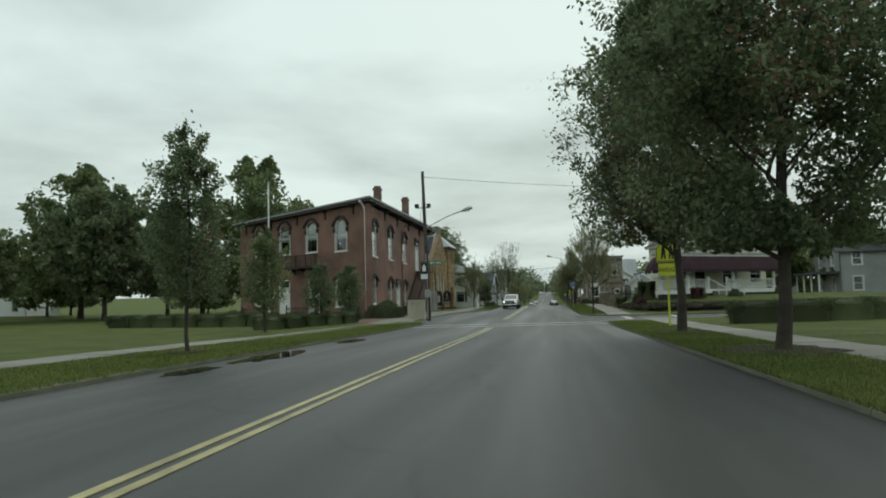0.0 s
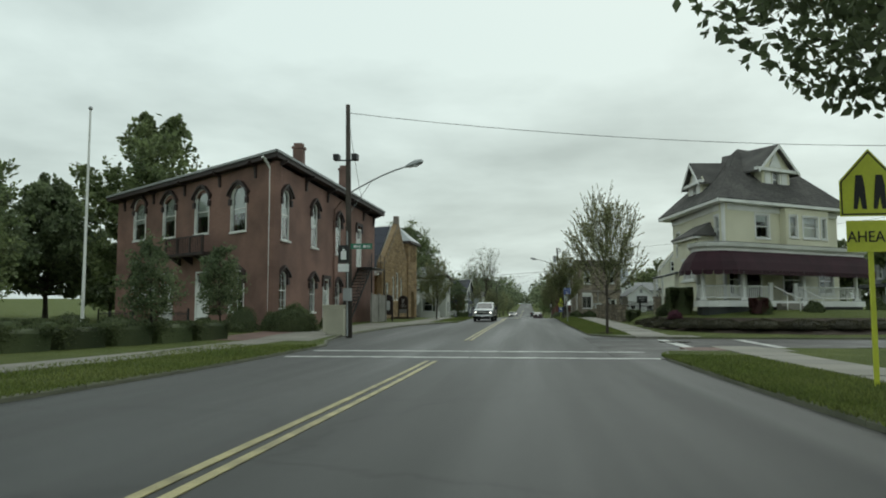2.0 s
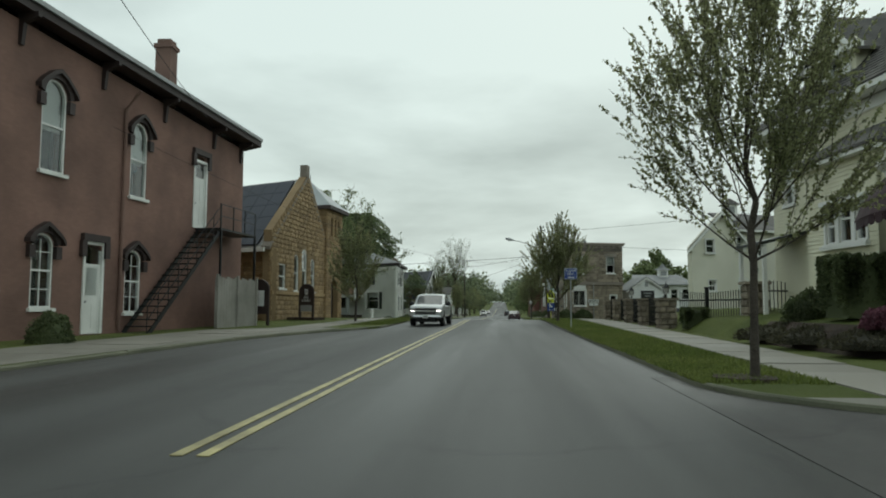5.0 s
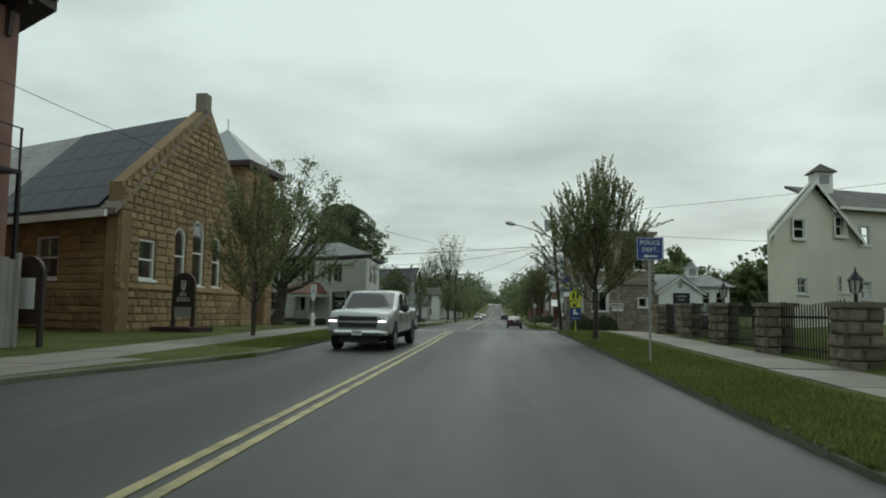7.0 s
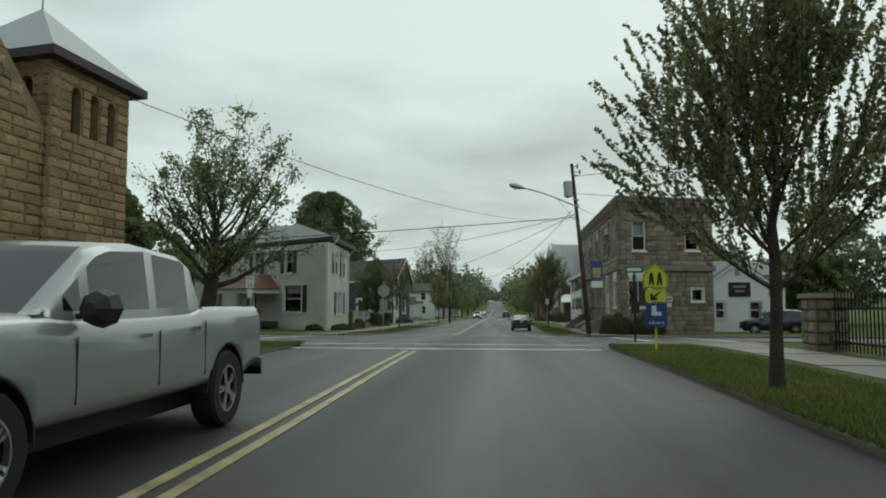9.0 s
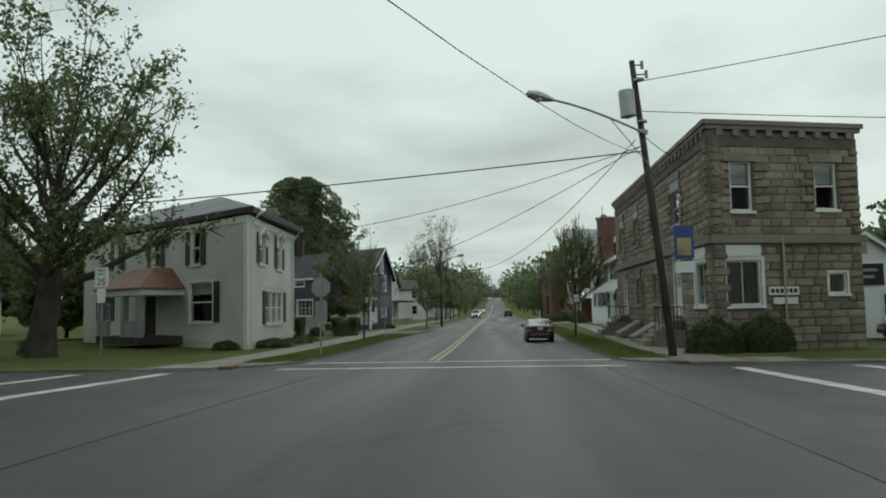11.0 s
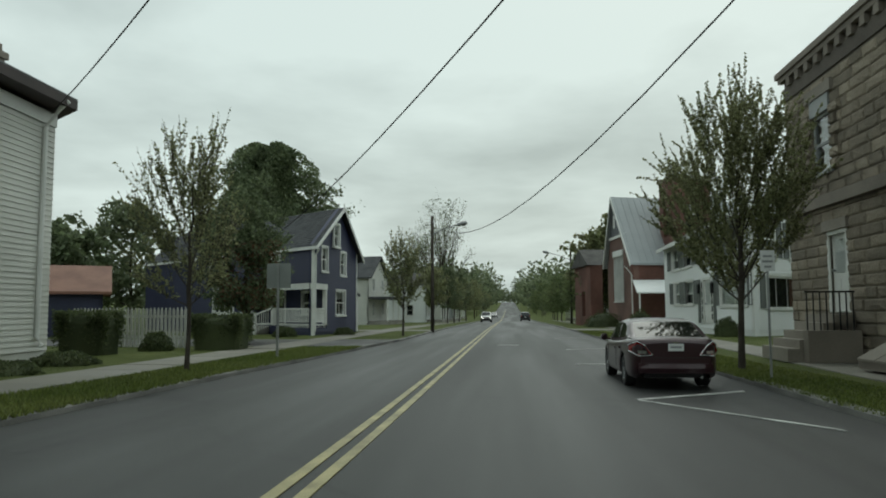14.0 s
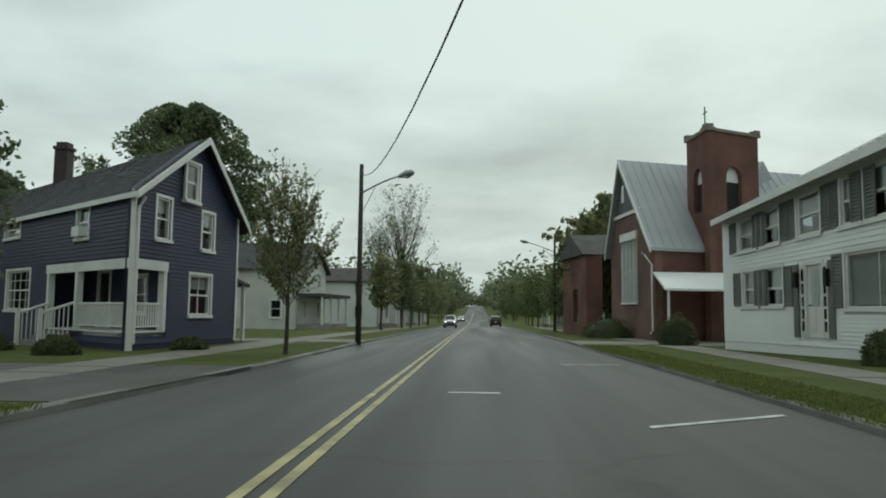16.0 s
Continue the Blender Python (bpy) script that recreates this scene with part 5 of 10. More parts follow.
# cream station building with gable and cupola behind it
A2, B2 = (12.9, 96.4), (18.0, 98.4)
zg = 0.9
pol = thing("gabled_station", 12.9, 96.4, zg, "cream vinyl-sided gabled building with small windows and cupola", "building")
gf = Fr(B2, A2)
gl = gf.len
AX = gl - 2.6
gh = [(gl - 2.05, gl - 1.35, 5.35, 6.35), (gl - 4.7, gl - 4.0, 5.6, 6.6), (gl - 2.2, gl - 1.6, 2.6, 3.4), (gl - 4.9, gl - 4.2, 2.7, 3.5)]
wall(pol, "wall", gf, zg - 0.5, 5.75, [h for h in gh if h[3] < 5.7], M_CREAMVINYL, 0.2, None)
bm = bmesh.new()
plate(bm, gf, [(gl - 5.4, 5.75), (gl, 5.75), (AX, 8.3)], -0.2, -0.004)
part("gable_wall", bm, M_CREAMVINYL, pol)
siding(pol, gf, zg, 5.75, gh, M_CREAMVINYL, 0.15, gable=(AX, 8.2), margin=0.1)
for h in gh[2:]:
    window(pol, gf, *h, casing=0.07)
for h in gh[:2]:
    gable_window(pol, gf, *h, casing=0.07)
back = Vector((A2[0], A2[1])) + Vector((5.0, 9.5))
wf = Fr(A2, back)
wh_ = [(1.5 + 3.2 * k, 2.2 + 3.2 * k, 2.0 + 2.5 * j, 3.0 + 2.5 * j) for k in range(3) for j in (0, 1)]
wall(pol, "wall", wf, zg - 0.5, 5.75, wh_, M_CREAMVINYL, 0.2)
siding(pol, wf, zg, 5.75, wh_, M_CREAMVINYL, 0.15, margin=0.1)
for h in wh_:
    window(pol, wf, *h, casing=0.07)
dv = Vector((5.0, 9.5, 0))
ridge0 = gf(AX, 0.35, 8.45)
el_, er_ = gf(gl + 0.4, 0.35, 5.45), gf(AX - 3.0, 0.35, 5.45)
slab_roof(pol, "roof", [[el_, ridge0, ridge0 + dv, el_ + dv], [er_, ridge0, ridge0 + dv, er_ + dv]], M_SHINGLE, 0.16)
for e in (el_, er_):
    bm = bmesh.new()
    a, c = e - Vector((0, 0, 0.05)) + gf.n * 0.02, ridge0 - Vector((0, 0, 0.03)) + gf.n * 0.02
    prism(bm, [a, c, c - Vector((0, 0, 0.26)), a - Vector((0, 0, 0.22))], gf.n * 0.04)
    part("bargeboard", bm, M_TRIM, pol)
# lower wing that runs on to the side
wg = Fr((33.0, 104.2), (17.0, 98.0))
wn_ = [(15.2 - 2.6 * k, 15.9 - 2.6 * k, 5.2, 6.2) for k in range(5)] + [(15.2 - 2.6 * k, 15.9 - 2.6 * k, 2.4, 3.3) for k in range(5)]
wall(pol, "wing_wall", wg, zg - 0.5, 7.1, wn_, M_CREAMVINYL, 0.2)
siding(pol, wg, zg, 7.05, wn_, M_CREAMVINYL, 0.15, margin=0.1)
for h in wn_:
    window(pol, wg, *h, casing=0.07)
slab_roof(pol, "wing_roof", [[wg(-0.3, 0.45, 7.1), wg(wg.len + 0.4, 0.45, 7.1), wg(wg.len - 0.6, -4.5, 9.0), wg(0, -4.5, 9.0)]], M_SHINGLE, 0.16)
part("gutter", boxes((-0.3, wg.len + 0.4, 0.42, 0.54, 6.95, 7.1), fr=wg), M_TRIM, pol)
cx = ridge0 + dv * 0.25
part("cupola", boxes((cx.x - 0.45, cx.x + 0.45, cx.y - 0.45, cx.y + 0.45, 8.0, 9.15)), M_TRIM, pol)
part("cupola_louvre", boxes((cx.x - 0.25, cx.x + 0.25, cx.y - 0.47, cx.y - 0.45, 8.5, 9.0)), M_GREYSIDE, pol)
bm = bmesh.new()
q = [Vector((cx.x + sx * 0.65, cx.y + sy * 0.65, 9.15)) for sx, sy in ((-1, -1), (1, -1), (1, 1), (-1, 1))]
for k in range(4):
    bm.faces.new([bm.verts.new(p) for p in (q[k], q[(k + 1) % 4], Vector((cx.x, cx.y, 9.7)))])
bm.faces.new([bm.verts.new(p) for p in q])
part("cupola_roof", bm, M_SHINGLE, pol)

# sandstone church with tower
zg = 0.55
ch = thing("sandstone_church", -13.2, 82.4, zg, "rock-faced tan sandstone church with gabled front and square tower", "church")
P0, P1 = Vector((-13.2, 82.2)), Vector((-12.6, 93.0))
face = Fr(P1, P0)
fl = face.len
E0 = 4.7
fw = [(fl - 4.6, fl - 3.75, 2.3, 4.5, 0.4), (fl - 6.2, fl - 5.2, 2.3, 4.95, 0.5), (fl - 2.3, fl - 1.25, 2.4, 3.8), (fl - 7.8, fl - 7.0, 2.3, 4.45, 0.4)]
bodyholes = fw
wall(ch, "wall", face, zg - 0.3, 5.6, bodyholes, M_SANDWALL, 0.45)
bm = bmesh.new()
plate(bm, face, [(0, 5.6), (fl, 5.6), (fl, E0), (fl, 5.6), (fl / 2 + 0.1, 10.2)][0:2] + [(fl - 0.1, 5.6), (fl / 2 - 0.6, 9.75), (fl / 2 - 1.0, 9.75)], -0.45, 0)
part("gable_wall", bm, M_SANDWALL, ch)
stonework(ch, face, zg - 0.2, 5.6, bodyholes, M_SAND, 0.27, 0.62, gable=(fl / 2 - 0.6, 9.65), seed=5, single=280, near=(3.0, 12))
part("belt_course", boxes((0, fl, 0.0, 0.12, 2.06, 2.24), fr=face), M_SAND, ch)
for h in fw:
    window(ch, face, *h[:4], h[4] if len(h) > 4 else 0, trim=M_TRIM, double=True, sill=True)
nave = Fr(P0, (-27.5, 89.5))
nh = [(3.4, 4.8, 2.4, 3.9), (8.2, 9.6, 2.4, 3.9)]
wall(ch, "wall", nave, zg - 0.3, 4.6, nh, M_SANDWALL, 0.45)
stonework(ch, nave, zg - 0.2, 4.55, nh, M_SAND, 0.27, 0.65, seed=6, single=60)
for h in nh:
    window(ch, nave, *h)
off = Vector((-14.3, 7.3, 0))
ap = face(fl / 2 - 0.6, -0.3, 9.5)
el, er = face(fl + 0.35, -0.3, 4.55), face(0, -0.3, 5.2)
slab_roof(ch, "roof", [[el, ap, ap + off, el + off], [er, ap, ap + off, er + off]], M_PALEROOF, 0.18)
shingle_rows(ch, "shingle_course", (el, el + off, ap + off, ap), M_PALEROOF, 30, 46)
nrm = (off.cross(ap - el)).normalized()
nrm = nrm if nrm.z > 0 else -nrm
sol = thing("solar_panels", el.x, el.y, el.z, "large array of dark blue solar panels on the church roof", "solar panel")
for i in range(6):
    for j in range(5):
        s0, s1 = 0.03 + i * 0.075, 0.03 + i * 0.075 + 0.073
        t0, t1 = 0.03 + j * 0.185, 0.03 + j * 0.185 + 0.181
        bm = bmesh.new()
        prism(bm, [el.lerp(ap, t) + off * s + nrm * 0.1 for s, t in ((s0, t0), (s1, t0), (s1, t1), (s0, t1))], nrm * 0.05)
        part("panel", bm, M_SOLAR, sol)
bm = bmesh.new()
prism(bm, [el + Vector((0.1, -0.1, 0.05)), el + off, el + off - Vector((0, 0, 0.2)), el + Vector((0.1, -0.1, -0.18))], (-0.03, -0.12, 0))
part("gutter", bm, M_TRIM, ch)
# coped gable and finial
bm = bmesh.new()
for e in (el, er):
    a, c = e + face.n * 0.35, ap + face.n * 0.35
    prism(bm, [a + Vector((0, 0, 0.12)), c + Vector((0, 0, 0.14)), c - Vector((0, 0, 0.1)), a - Vector((0, 0, 0.08))], -face.n * 0.5)
box(bm, face, fl / 2 - 0.85, fl / 2 - 0.35, -0.4, 0.06, 9.6, 10.35)
part("coping", bm, M_STONETRIM, ch)
# tower beside the gable
T0, T1 = Vector((-12.5, 92.1)), Vector((-12.2, 95.6))
tf, tn = Fr(T1, T0), Fr(T0, (-16.4, 93.0))
TH = 8.3
tw = [(0.65, 1.05, 6.3, 7.6, 0.2), (1.45, 1.85, 6.3, 7.6, 0.2), (2.25, 2.65, 6.3, 7.6, 0.2), (0.9, 2.4, 0.6, 3.3, 0.7)]
nw = [(0.6, 1.1, 6.2, 7.7, 0.25), (1.5, 2.0, 6.2, 7.7, 0.25), (2.4, 2.9, 6.2, 7.7, 0.25), (0.9, 2.2, 0.7, 3.2, 0.65)]
wall(ch, "tower_wall", tf, zg - 0.3, TH, tw, M_SANDWALL, 0.4)
wall(ch, "tower_wall", tn, zg - 0.3, TH, nw, M_SANDWALL, 0.4)
stonework(ch, tf, zg - 0.2, TH - 0.05, tw, M_SAND, 0.27, 0.6, seed=7, single=0)
stonework(ch, tn, zg - 0.2, TH - 0.05, nw, M_SAND, 0.27, 0.6, seed=8, single=0)
for fr_, hs in ((tf, tw), (tn, nw)):
    for h in hs[:3]:
        part("louvre", boxes((h[0], h[1], -0.3, -0.25, h[2], h[3]), fr=fr_), M_DARK, ch)
    h = hs[3]
    part("church_door", boxes((h[0], h[1], -0.38, -0.33, h[2], h[3]), fr=fr_), M_BROWN, ch)
tc = [tf(-0.4, 0.4, TH), tf(tf.len + 0.45, 0.4, TH), tn(tn.len + 0.3, 0.4, TH), tn(tn.len + 0.3, 0.4, TH) + (T1 - T0).to_3d() * 1.2]
tip = sum(tc, Vector()) / 4 + Vector((0, 0, 2.1))
bm = bmesh.new()
for k in range(4):
    bm.faces.new([bm.verts.new(p) for p in (tc[k], tc[(k + 1) % 4], tip)])
bm.faces.new([bm.verts.new(p - Vector((0, 0, 0.05))) for p in tc])
part("tower_roof", bm, M_METALROOF, ch)
bm = bmesh.new()
prism(bm, [p + Vector((0, 0, 0.02)) for p in tc], (0, 0, -0.25))
part("tower_eave", bm, M_BROWN, ch)
part("finial", rod(tip, tip + Vector((0, 0, 0.5)), r=0.03), M_GALV, ch)

# white clapboard house on the second corner
A, B, C = Vector((-11.85, 121.5)), Vector((-25.3, 132.0)), Vector((-12.4, 130.6))
D = B + C - A
zg = 0.3
wh = thing("white_house", A.x, A.y, zg, "two-storey white clapboard house with dark shutters and small porch", "house")
side, front = Fr(C, A), Fr(A, B)
L = side.len
sh = [(L - 2.72, L - 1.8, 3.85, 5.25, 0.2), (L - 6.1, L - 5.15, 3.75, 5.4, 0.2)]
sl = [(L - 6.4, L - 2.9, 1.05, 2.6)]
fh = [(3.6, 5.1, 3.9, 5.5), (7.5, 9.0, 3.95, 5.55), (11.9, 13.3, 4.0, 5.7)]
flw = [(2.85, 4.9, 1.2, 3.05), (13.5, 14.7, 1.25, 3.05)]
fd = (8.2, 9.4, 0.45, 2.7)
WZ = 5.85
wall(wh, "wall", side, zg - 0.3, WZ, sh + sl, M_WHITESIDE, 0.2)
wall(wh, "wall", front, zg - 0.3, WZ, fh + flw + [fd], M_WHITESIDE, 0.2)
wall(wh, "wall", Fr(B, D), zg - 0.3, WZ, [], M_WHITESIDE, 0.2)
wall(wh, "wall", Fr(D, C), zg - 0.3, WZ, [], M_WHITESIDE, 0.2)
siding(wh, side, zg, WZ - 0.1, sh + sl, M_WHITESIDE, 0.125)
siding(wh, front, zg, WZ - 0.1, fh + flw + [fd], M_WHITESIDE, 0.125)
for h in sh:
    window(wh, side, *h[:4], 0.2, casing=0.1, shutter=M_SHUTTER, blind=0.4, hood=M_TRIM, label="sash window with dark louvred shutters")
for k in range(3):
    h = sl[0]
    w_ = (h[1] - h[0]) / 3
    window(wh, side, h[0] + w_ * k + 0.02, h[0] + w_ * (k + 1) - 0.02, h[2], h[3], casing=0.07, sill=True)
for a in (sl[0][0] - 0.55, sl[0][1] + 0.12):
    part("shutter", boxes((a, a + 0.42, 0.03, 0.07, 1.05, 2.6), fr=side), M_SHUTTER, wh)
for h in fh:
    window(wh, front, h[0] + 0.35, h[1] - 0.35, h[2], h[3], casing=0.1, shutter=M_SHUTTER, hood=M_TRIM)
for h in flw[:1]:
    window(wh, front, *h, casing=0.12, blind=0.3)
window(wh, front, *flw[1], casing=0.1, shutter=M_SHUTTER)
part("shutter", boxes((flw[0][0] - 0.62, flw[0][0] - 0.17, 0.03, 0.07, 1.2, 3.05), fr=front), M_SHUTTER, wh)
door(wh, front, *fd, mat=M_BROWN, glazed=0.5)
for fr_, u in ((front, 0), (side, L)):
    part("corner_board", boxes((-0.02 if not u else u - 0.14, 0.14 if not u else u + 0.02, 0.0, 0.05, zg, WZ), fr=fr_), M_TRIM, wh)
part("frieze", boxes((0, front.len, 0.0, 0.06, WZ - 0.3, WZ), fr=front), M_TRIM, wh)
part("frieze", boxes((0, L, 0.0, 0.06, WZ - 0.3, WZ), fr=side), M_TRIM, wh)
rf, out, r0, r1 = hip_roof(wh, [tuple(B), tuple(A), tuple(C), tuple(D)], 6.2, 1.7, 0.6, M_GREYROOF, M_BROWN, 0.3, 0.22)
chimney(wh, -13.2, 129.2, 6.2, 7.2, M_STONETRIM, 0.28)
downspout(wh, side, L - 0.2, zg, WZ + 0.2)
downspout(wh, side, 0.5, zg, WZ + 0.2)
# entrance porch
bm = bmesh.new()
pz = 2.85
q = [front(5.3, 0, pz), front(5.3, 2.3, pz), front(10.3, 2.3, pz), front(10.3, 0, pz)]
t = [front(6.6, 0, 3.85), front(6.6, 0.9, 3.85), front(9.0, 0.9, 3.85), front(9.0, 0, 3.85)]
for k in range(3):
    prism(bm, [q[k], q[k + 1], t[k + 1], t[k]], (0, 0, -0.07))
prism(bm, t, (0, 0, -0.07))
part("porch_roof", bm, M_REDROOF, wh, "rusty red metal porch roof")
part("porch_beam", boxes((5.4, 10.2, 0.0, 2.2, pz - 0.35, pz - 0.06), fr=front), M_TRIM, wh)
part("porch_deck", boxes((5.5, 10.1, 0.03, 2.2, zg - 0.1, zg + 0.25), fr=front), M_POLEWOOD, wh)
for u in (5.7, 7.3, 9.9):
    part("porch_post", boxes((u - 0.14, u + 0.14, 1.9, 2.18, zg + 0.25, pz - 0.35), fr=front), M_GREYSIDE, wh)
for a, b in ((5.7, 7.3), (8.9, 9.9)):
    part("porch_panel", boxes((a + 0.14, b - 0.14, 1.98, 2.1, zg + 0.25, zg + 1.0), fr=front), M_GREYSIDE, wh)

# rock-faced stone building on the third corner
A, B, C = Vector((6.0, 115.2)), Vector((11.45, 116.68)), Vector((6.15, 135.3))
D = B + C - A
zg = 0.25
st = thing("stone_building", A.x, A.y, zg, "two-storey brown rock-faced stone commercial building with bracketed cornice", "building")
front, side = Fr(B, A), Fr(A, C)
F, S = front.len, side.len
TOPZ = 7.75
fh = [(F - 1.55, F - 0.75, 4.75, 6.42), (F - 4.8, F - 3.95, 4.82, 6.45)]
fl_ = [(F - 1.75, F - 0.45, 1.6, 3.1), (F - 5.0, F - 4.3, 1.95, 2.65)]
sh = [(3.9, 5.4, 4.8, 6.1), (8.5, 9.5, 4.75, 6.1), (12.7, 13.8, 4.65, 6.0), (17.2, 18.3, 4.55, 6.0)]
sl = [(8.3, 9.2, 1.7, 3.05), (12.5, 13.4, 1.65, 2.98), (0.6, 2.2, 1.6, 3.1)]
sd = [(4.3, 5.4, 1.2, 3.45), (16.7, 17.6, 1.1, 2.95)]
wall(st, "wall", front, zg - 0.3, TOPZ, fh + fl_, M_STONEWALL, 0.4)
wall(st, "wall", side, zg - 0.3, TOPZ, sh + sl + sd, M_STONEWALL, 0.4)
wall(st, "wall", Fr(C, D), zg - 0.3, TOPZ, [], M_STONEWALL, 0.4)
wall(st, "wall", Fr(D, B), zg - 0.3, TOPZ, [], M_STONEWALL, 0.4)
stonework(st, side, zg - 0.2, 3.65, sl + sd, M_STONE, 0.27, 0.7, seed=11, deep=0.05, single=130)
stonework(st, side, 3.95, 6.9, sh, M_STONE, 0.27, 0.7, seed=12, deep=0.05, single=60)
stonework(st, front, zg - 0.2, 3.65, fl_, M_STONE, 0.27, 0.55, seed=13, deep=0.05, single=110)
stonework(st, front, 3.95, 7.0, fh, M_STONE, 0.27, 0.55, seed=14, deep=0.05, single=0)
for fr_ in (front, side):
    part("belt_course", boxes((-0.1, fr_.len + 0.1, 0.0, 0.16, 3.66, 3.94), fr=fr_), M_STONETRIM, st)
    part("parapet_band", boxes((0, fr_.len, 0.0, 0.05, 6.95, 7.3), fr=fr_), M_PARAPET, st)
    part("cornice", boxes((-0.2, fr_.len + 0.2, -0.1, 0.2, 7.64, 7.8), fr=fr_), M_STONETRIM, st)
    part("cornice_bed", boxes((-0.12, fr_.len + 0.12, 0.0, 0.14, 7.5, 7.64), fr=fr_), M_STONETRIM, st)
for k in range(int(S / 0.62)):
    u = 0.3 + k * 0.62
    part("cornice_bracket", boxes((u - 0.12, u + 0.12, 0, 0.13, 7.28, 7.5), fr=side), M_STONETRIM, st)
for k in range(int(F / 0.62)):
    u = 0.3 + k * 0.62
    part("cornice_bracket", boxes((u - 0.12, u + 0.12, 0, 0.13, 7.28, 7.5), fr=front), M_STONETRIM, st)
slab_roof(st, "roof", [[Vector((*p, 7.5)) for p in (A, C, D, B)]], M_SHINGLE2, 0.1)
LINT = material("pale_stone_lintel", (0.20, 0.175, 0.145), (0.31, 0.275, 0.235), 2.0, 0.85, 0.3, 30.0)
for fr_, hs in ((front, fh), (side, sh + sl[:2])):
    for h in hs:
        window(st, fr_, *h, sill=True, blind=0.45 if fr_ is front and h[2] > 4 else 0.0, trim=M_TRIM if fr_ is front else M_GREYSIDE)
        up = 0.0 if fr_ is front else 0.42 if h[2] > 4 else 0.22
        part("lintel", boxes((h[0] - 0.22, h[1] + 0.22, 0.0, 0.11, h[3] + up, h[3] + up + 0.28), fr=fr_), LINT, st)
        if up:
            part("infill_panel", boxes((h[0], h[1], 0.0, 0.075, h[3] + 0.01, h[3] + up - 0.005), fr=fr_), M_GREYSIDE, st)
h = fl_[0]
window(st, front, h[0], h[1], h[2], h[3], cols=2, casing=0.12, double=False, label="white-framed shop window with panel above")
part("transom_board", boxes((h[0], h[1], 0.0, 0.08, h[3] + 0.13, h[3] + 0.5), fr=front), M_TRIM, st)
window(st, front, *fl_[1], casing=0.08, double=False)
window(st, side, *sl[2], cols=2, casing=0.12, double=False)
part("transom_board", boxes((0.6, 2.2, 0.0, 0.08, 3.23, 3.6), fr=side), M_TRIM, st)
for h in sd:
    door(st, side, *h, glazed=0.5, label="white door with oval light")
    part("lintel", boxes((h[0] - 0.22, h[1] + 0.22, 0.0, 0.11, h[3] + 0.1, h[3] + 0.35), fr=side), LINT, st)
# rough quoins at the corner and round the upper windows
def quoins(parent, fr, u, way, w0, w1, step=0.27, seed=0):
    """Alternate long and short blocks, standing proud of the wall, from u along the wall (way: 1 or -1)."""
    rq = random.Random(seed)
    org = ORIGIN[parent.name]
    k, w = 0, w0
    while w < w1 - 0.1:
        ln = (0.56 if k % 2 else 0.34) * rq.uniform(0.92, 1.08)
        a = u if way > 0 else u - ln
        ob = new("quoin", rock_mesh(rq.randrange(6), M_STONE))
        ob.parent = parent
        xv, nv_, q = fr.d * ln, fr.n * 0.12, fr(a, 0.01, w + 0.008) - org
        ob.matrix_basis = Matrix(((xv.x, nv_.x, 0, q.x), (xv.y, nv_.y, 0, q.y), (0, 0, step - 0.016, q.z), (0, 0, 0, 1)))
        w += step
        k += 1


quoins(st, front, F, -1, zg - 0.1, 3.6, seed=1)
quoins(st, front, F, -1, 3.98, 6.9, seed=2)
quoins(st, side, 0.0, 1, zg - 0.1, 3.6, seed=3)
quoins(st, side, 0.0, 1, 3.98, 6.9, seed=4)
quoins(st, front, 0.0, 1, 3.98, 6.9, seed=5)
for k, h in enumerate(fh):
    quoins(st, front, h[0] - 0.03, -1, h[2] - 0.05, h[3] - 0.05, seed=10 + k)
    quoins(st, front, h[1] + 0.03, 1, h[2] - 0.05, h[3] - 0.05, seed=20 + k)
for k, h in enumerate(sh + sl[:2]):
    quoins(st, side, h[0] - 0.03, -1, h[2] - 0.05, h[3] - 0.05, seed=30 + k)
    quoins(st, side, h[1] + 0.03, 1, h[2] - 0.05, h[3] - 0.05, seed=40 + k)
ant = thing("roof_antenna", 8.0, 118.4, 7.5, "small dark dish antenna on the flat roof", "antenna")
part("mast", rod((8.0, 118.4, 7.4), (8.0, 118.4, 8.35), r=0.025), M_IRON, ant)
part("arm", rod((7.72, 118.4, 8.0), (8.0, 118.4, 7.92), (8.2, 118.4, 7.6), r=0.015), M_IRON, ant)
bm = bmesh.new()
tube(bm, ((8.0, 118.33, 8.15), (8.0, 118.36, 8.15), (8.0, 118.38, 8.15)), (0.15, 0.12, 0.02), 12)
part("dish", bm, M_STEEL, ant)
# drainpipes and meter pipes
part("drainpipe", rod(front(F - 2.55, 0.12, zg), front(F - 2.55, 0.12, 3.9), r=0.045), M_GALV, st)
# steps with iron rail, and slanting cellar doors, along the side wall
zs = level(122) + 0.15
for u, wide in ((4.0, 1.7), (16.4, 1.5)):
    stp = thing("stone_steps", side(u, 0.8, 0).x, side(u, 0.8, 0).y, zs, "weathered stone entrance steps with black iron railing", "steps")
    for k in range(5):
        part("step", boxes((u - 0.2, u + wide, 0.12, 0.55 + 0.26 * (4 - k), zs - 0.1, zs + 0.19 * (k + 1)), fr=side), LINT, stp)
    part("cheek", boxes((u - 0.5, u - 0.22, 0.12, 1.25, zs - 0.1, zs + 0.6), fr=side), M_STONETRIM, stp)
    for k in range(8):
        v = 0.22 + k * 0.14
        part("baluster", boxes((u - 0.4, u - 0.375, v, v + 0.025, zs + 0.6, zs + 1.45), fr=side), M_IRON, stp)
    part("handrail", boxes((u - 0.41, u - 0.365, 0.2, 1.25, zs + 1.43, zs + 1.47), fr=side), M_IRON, stp)
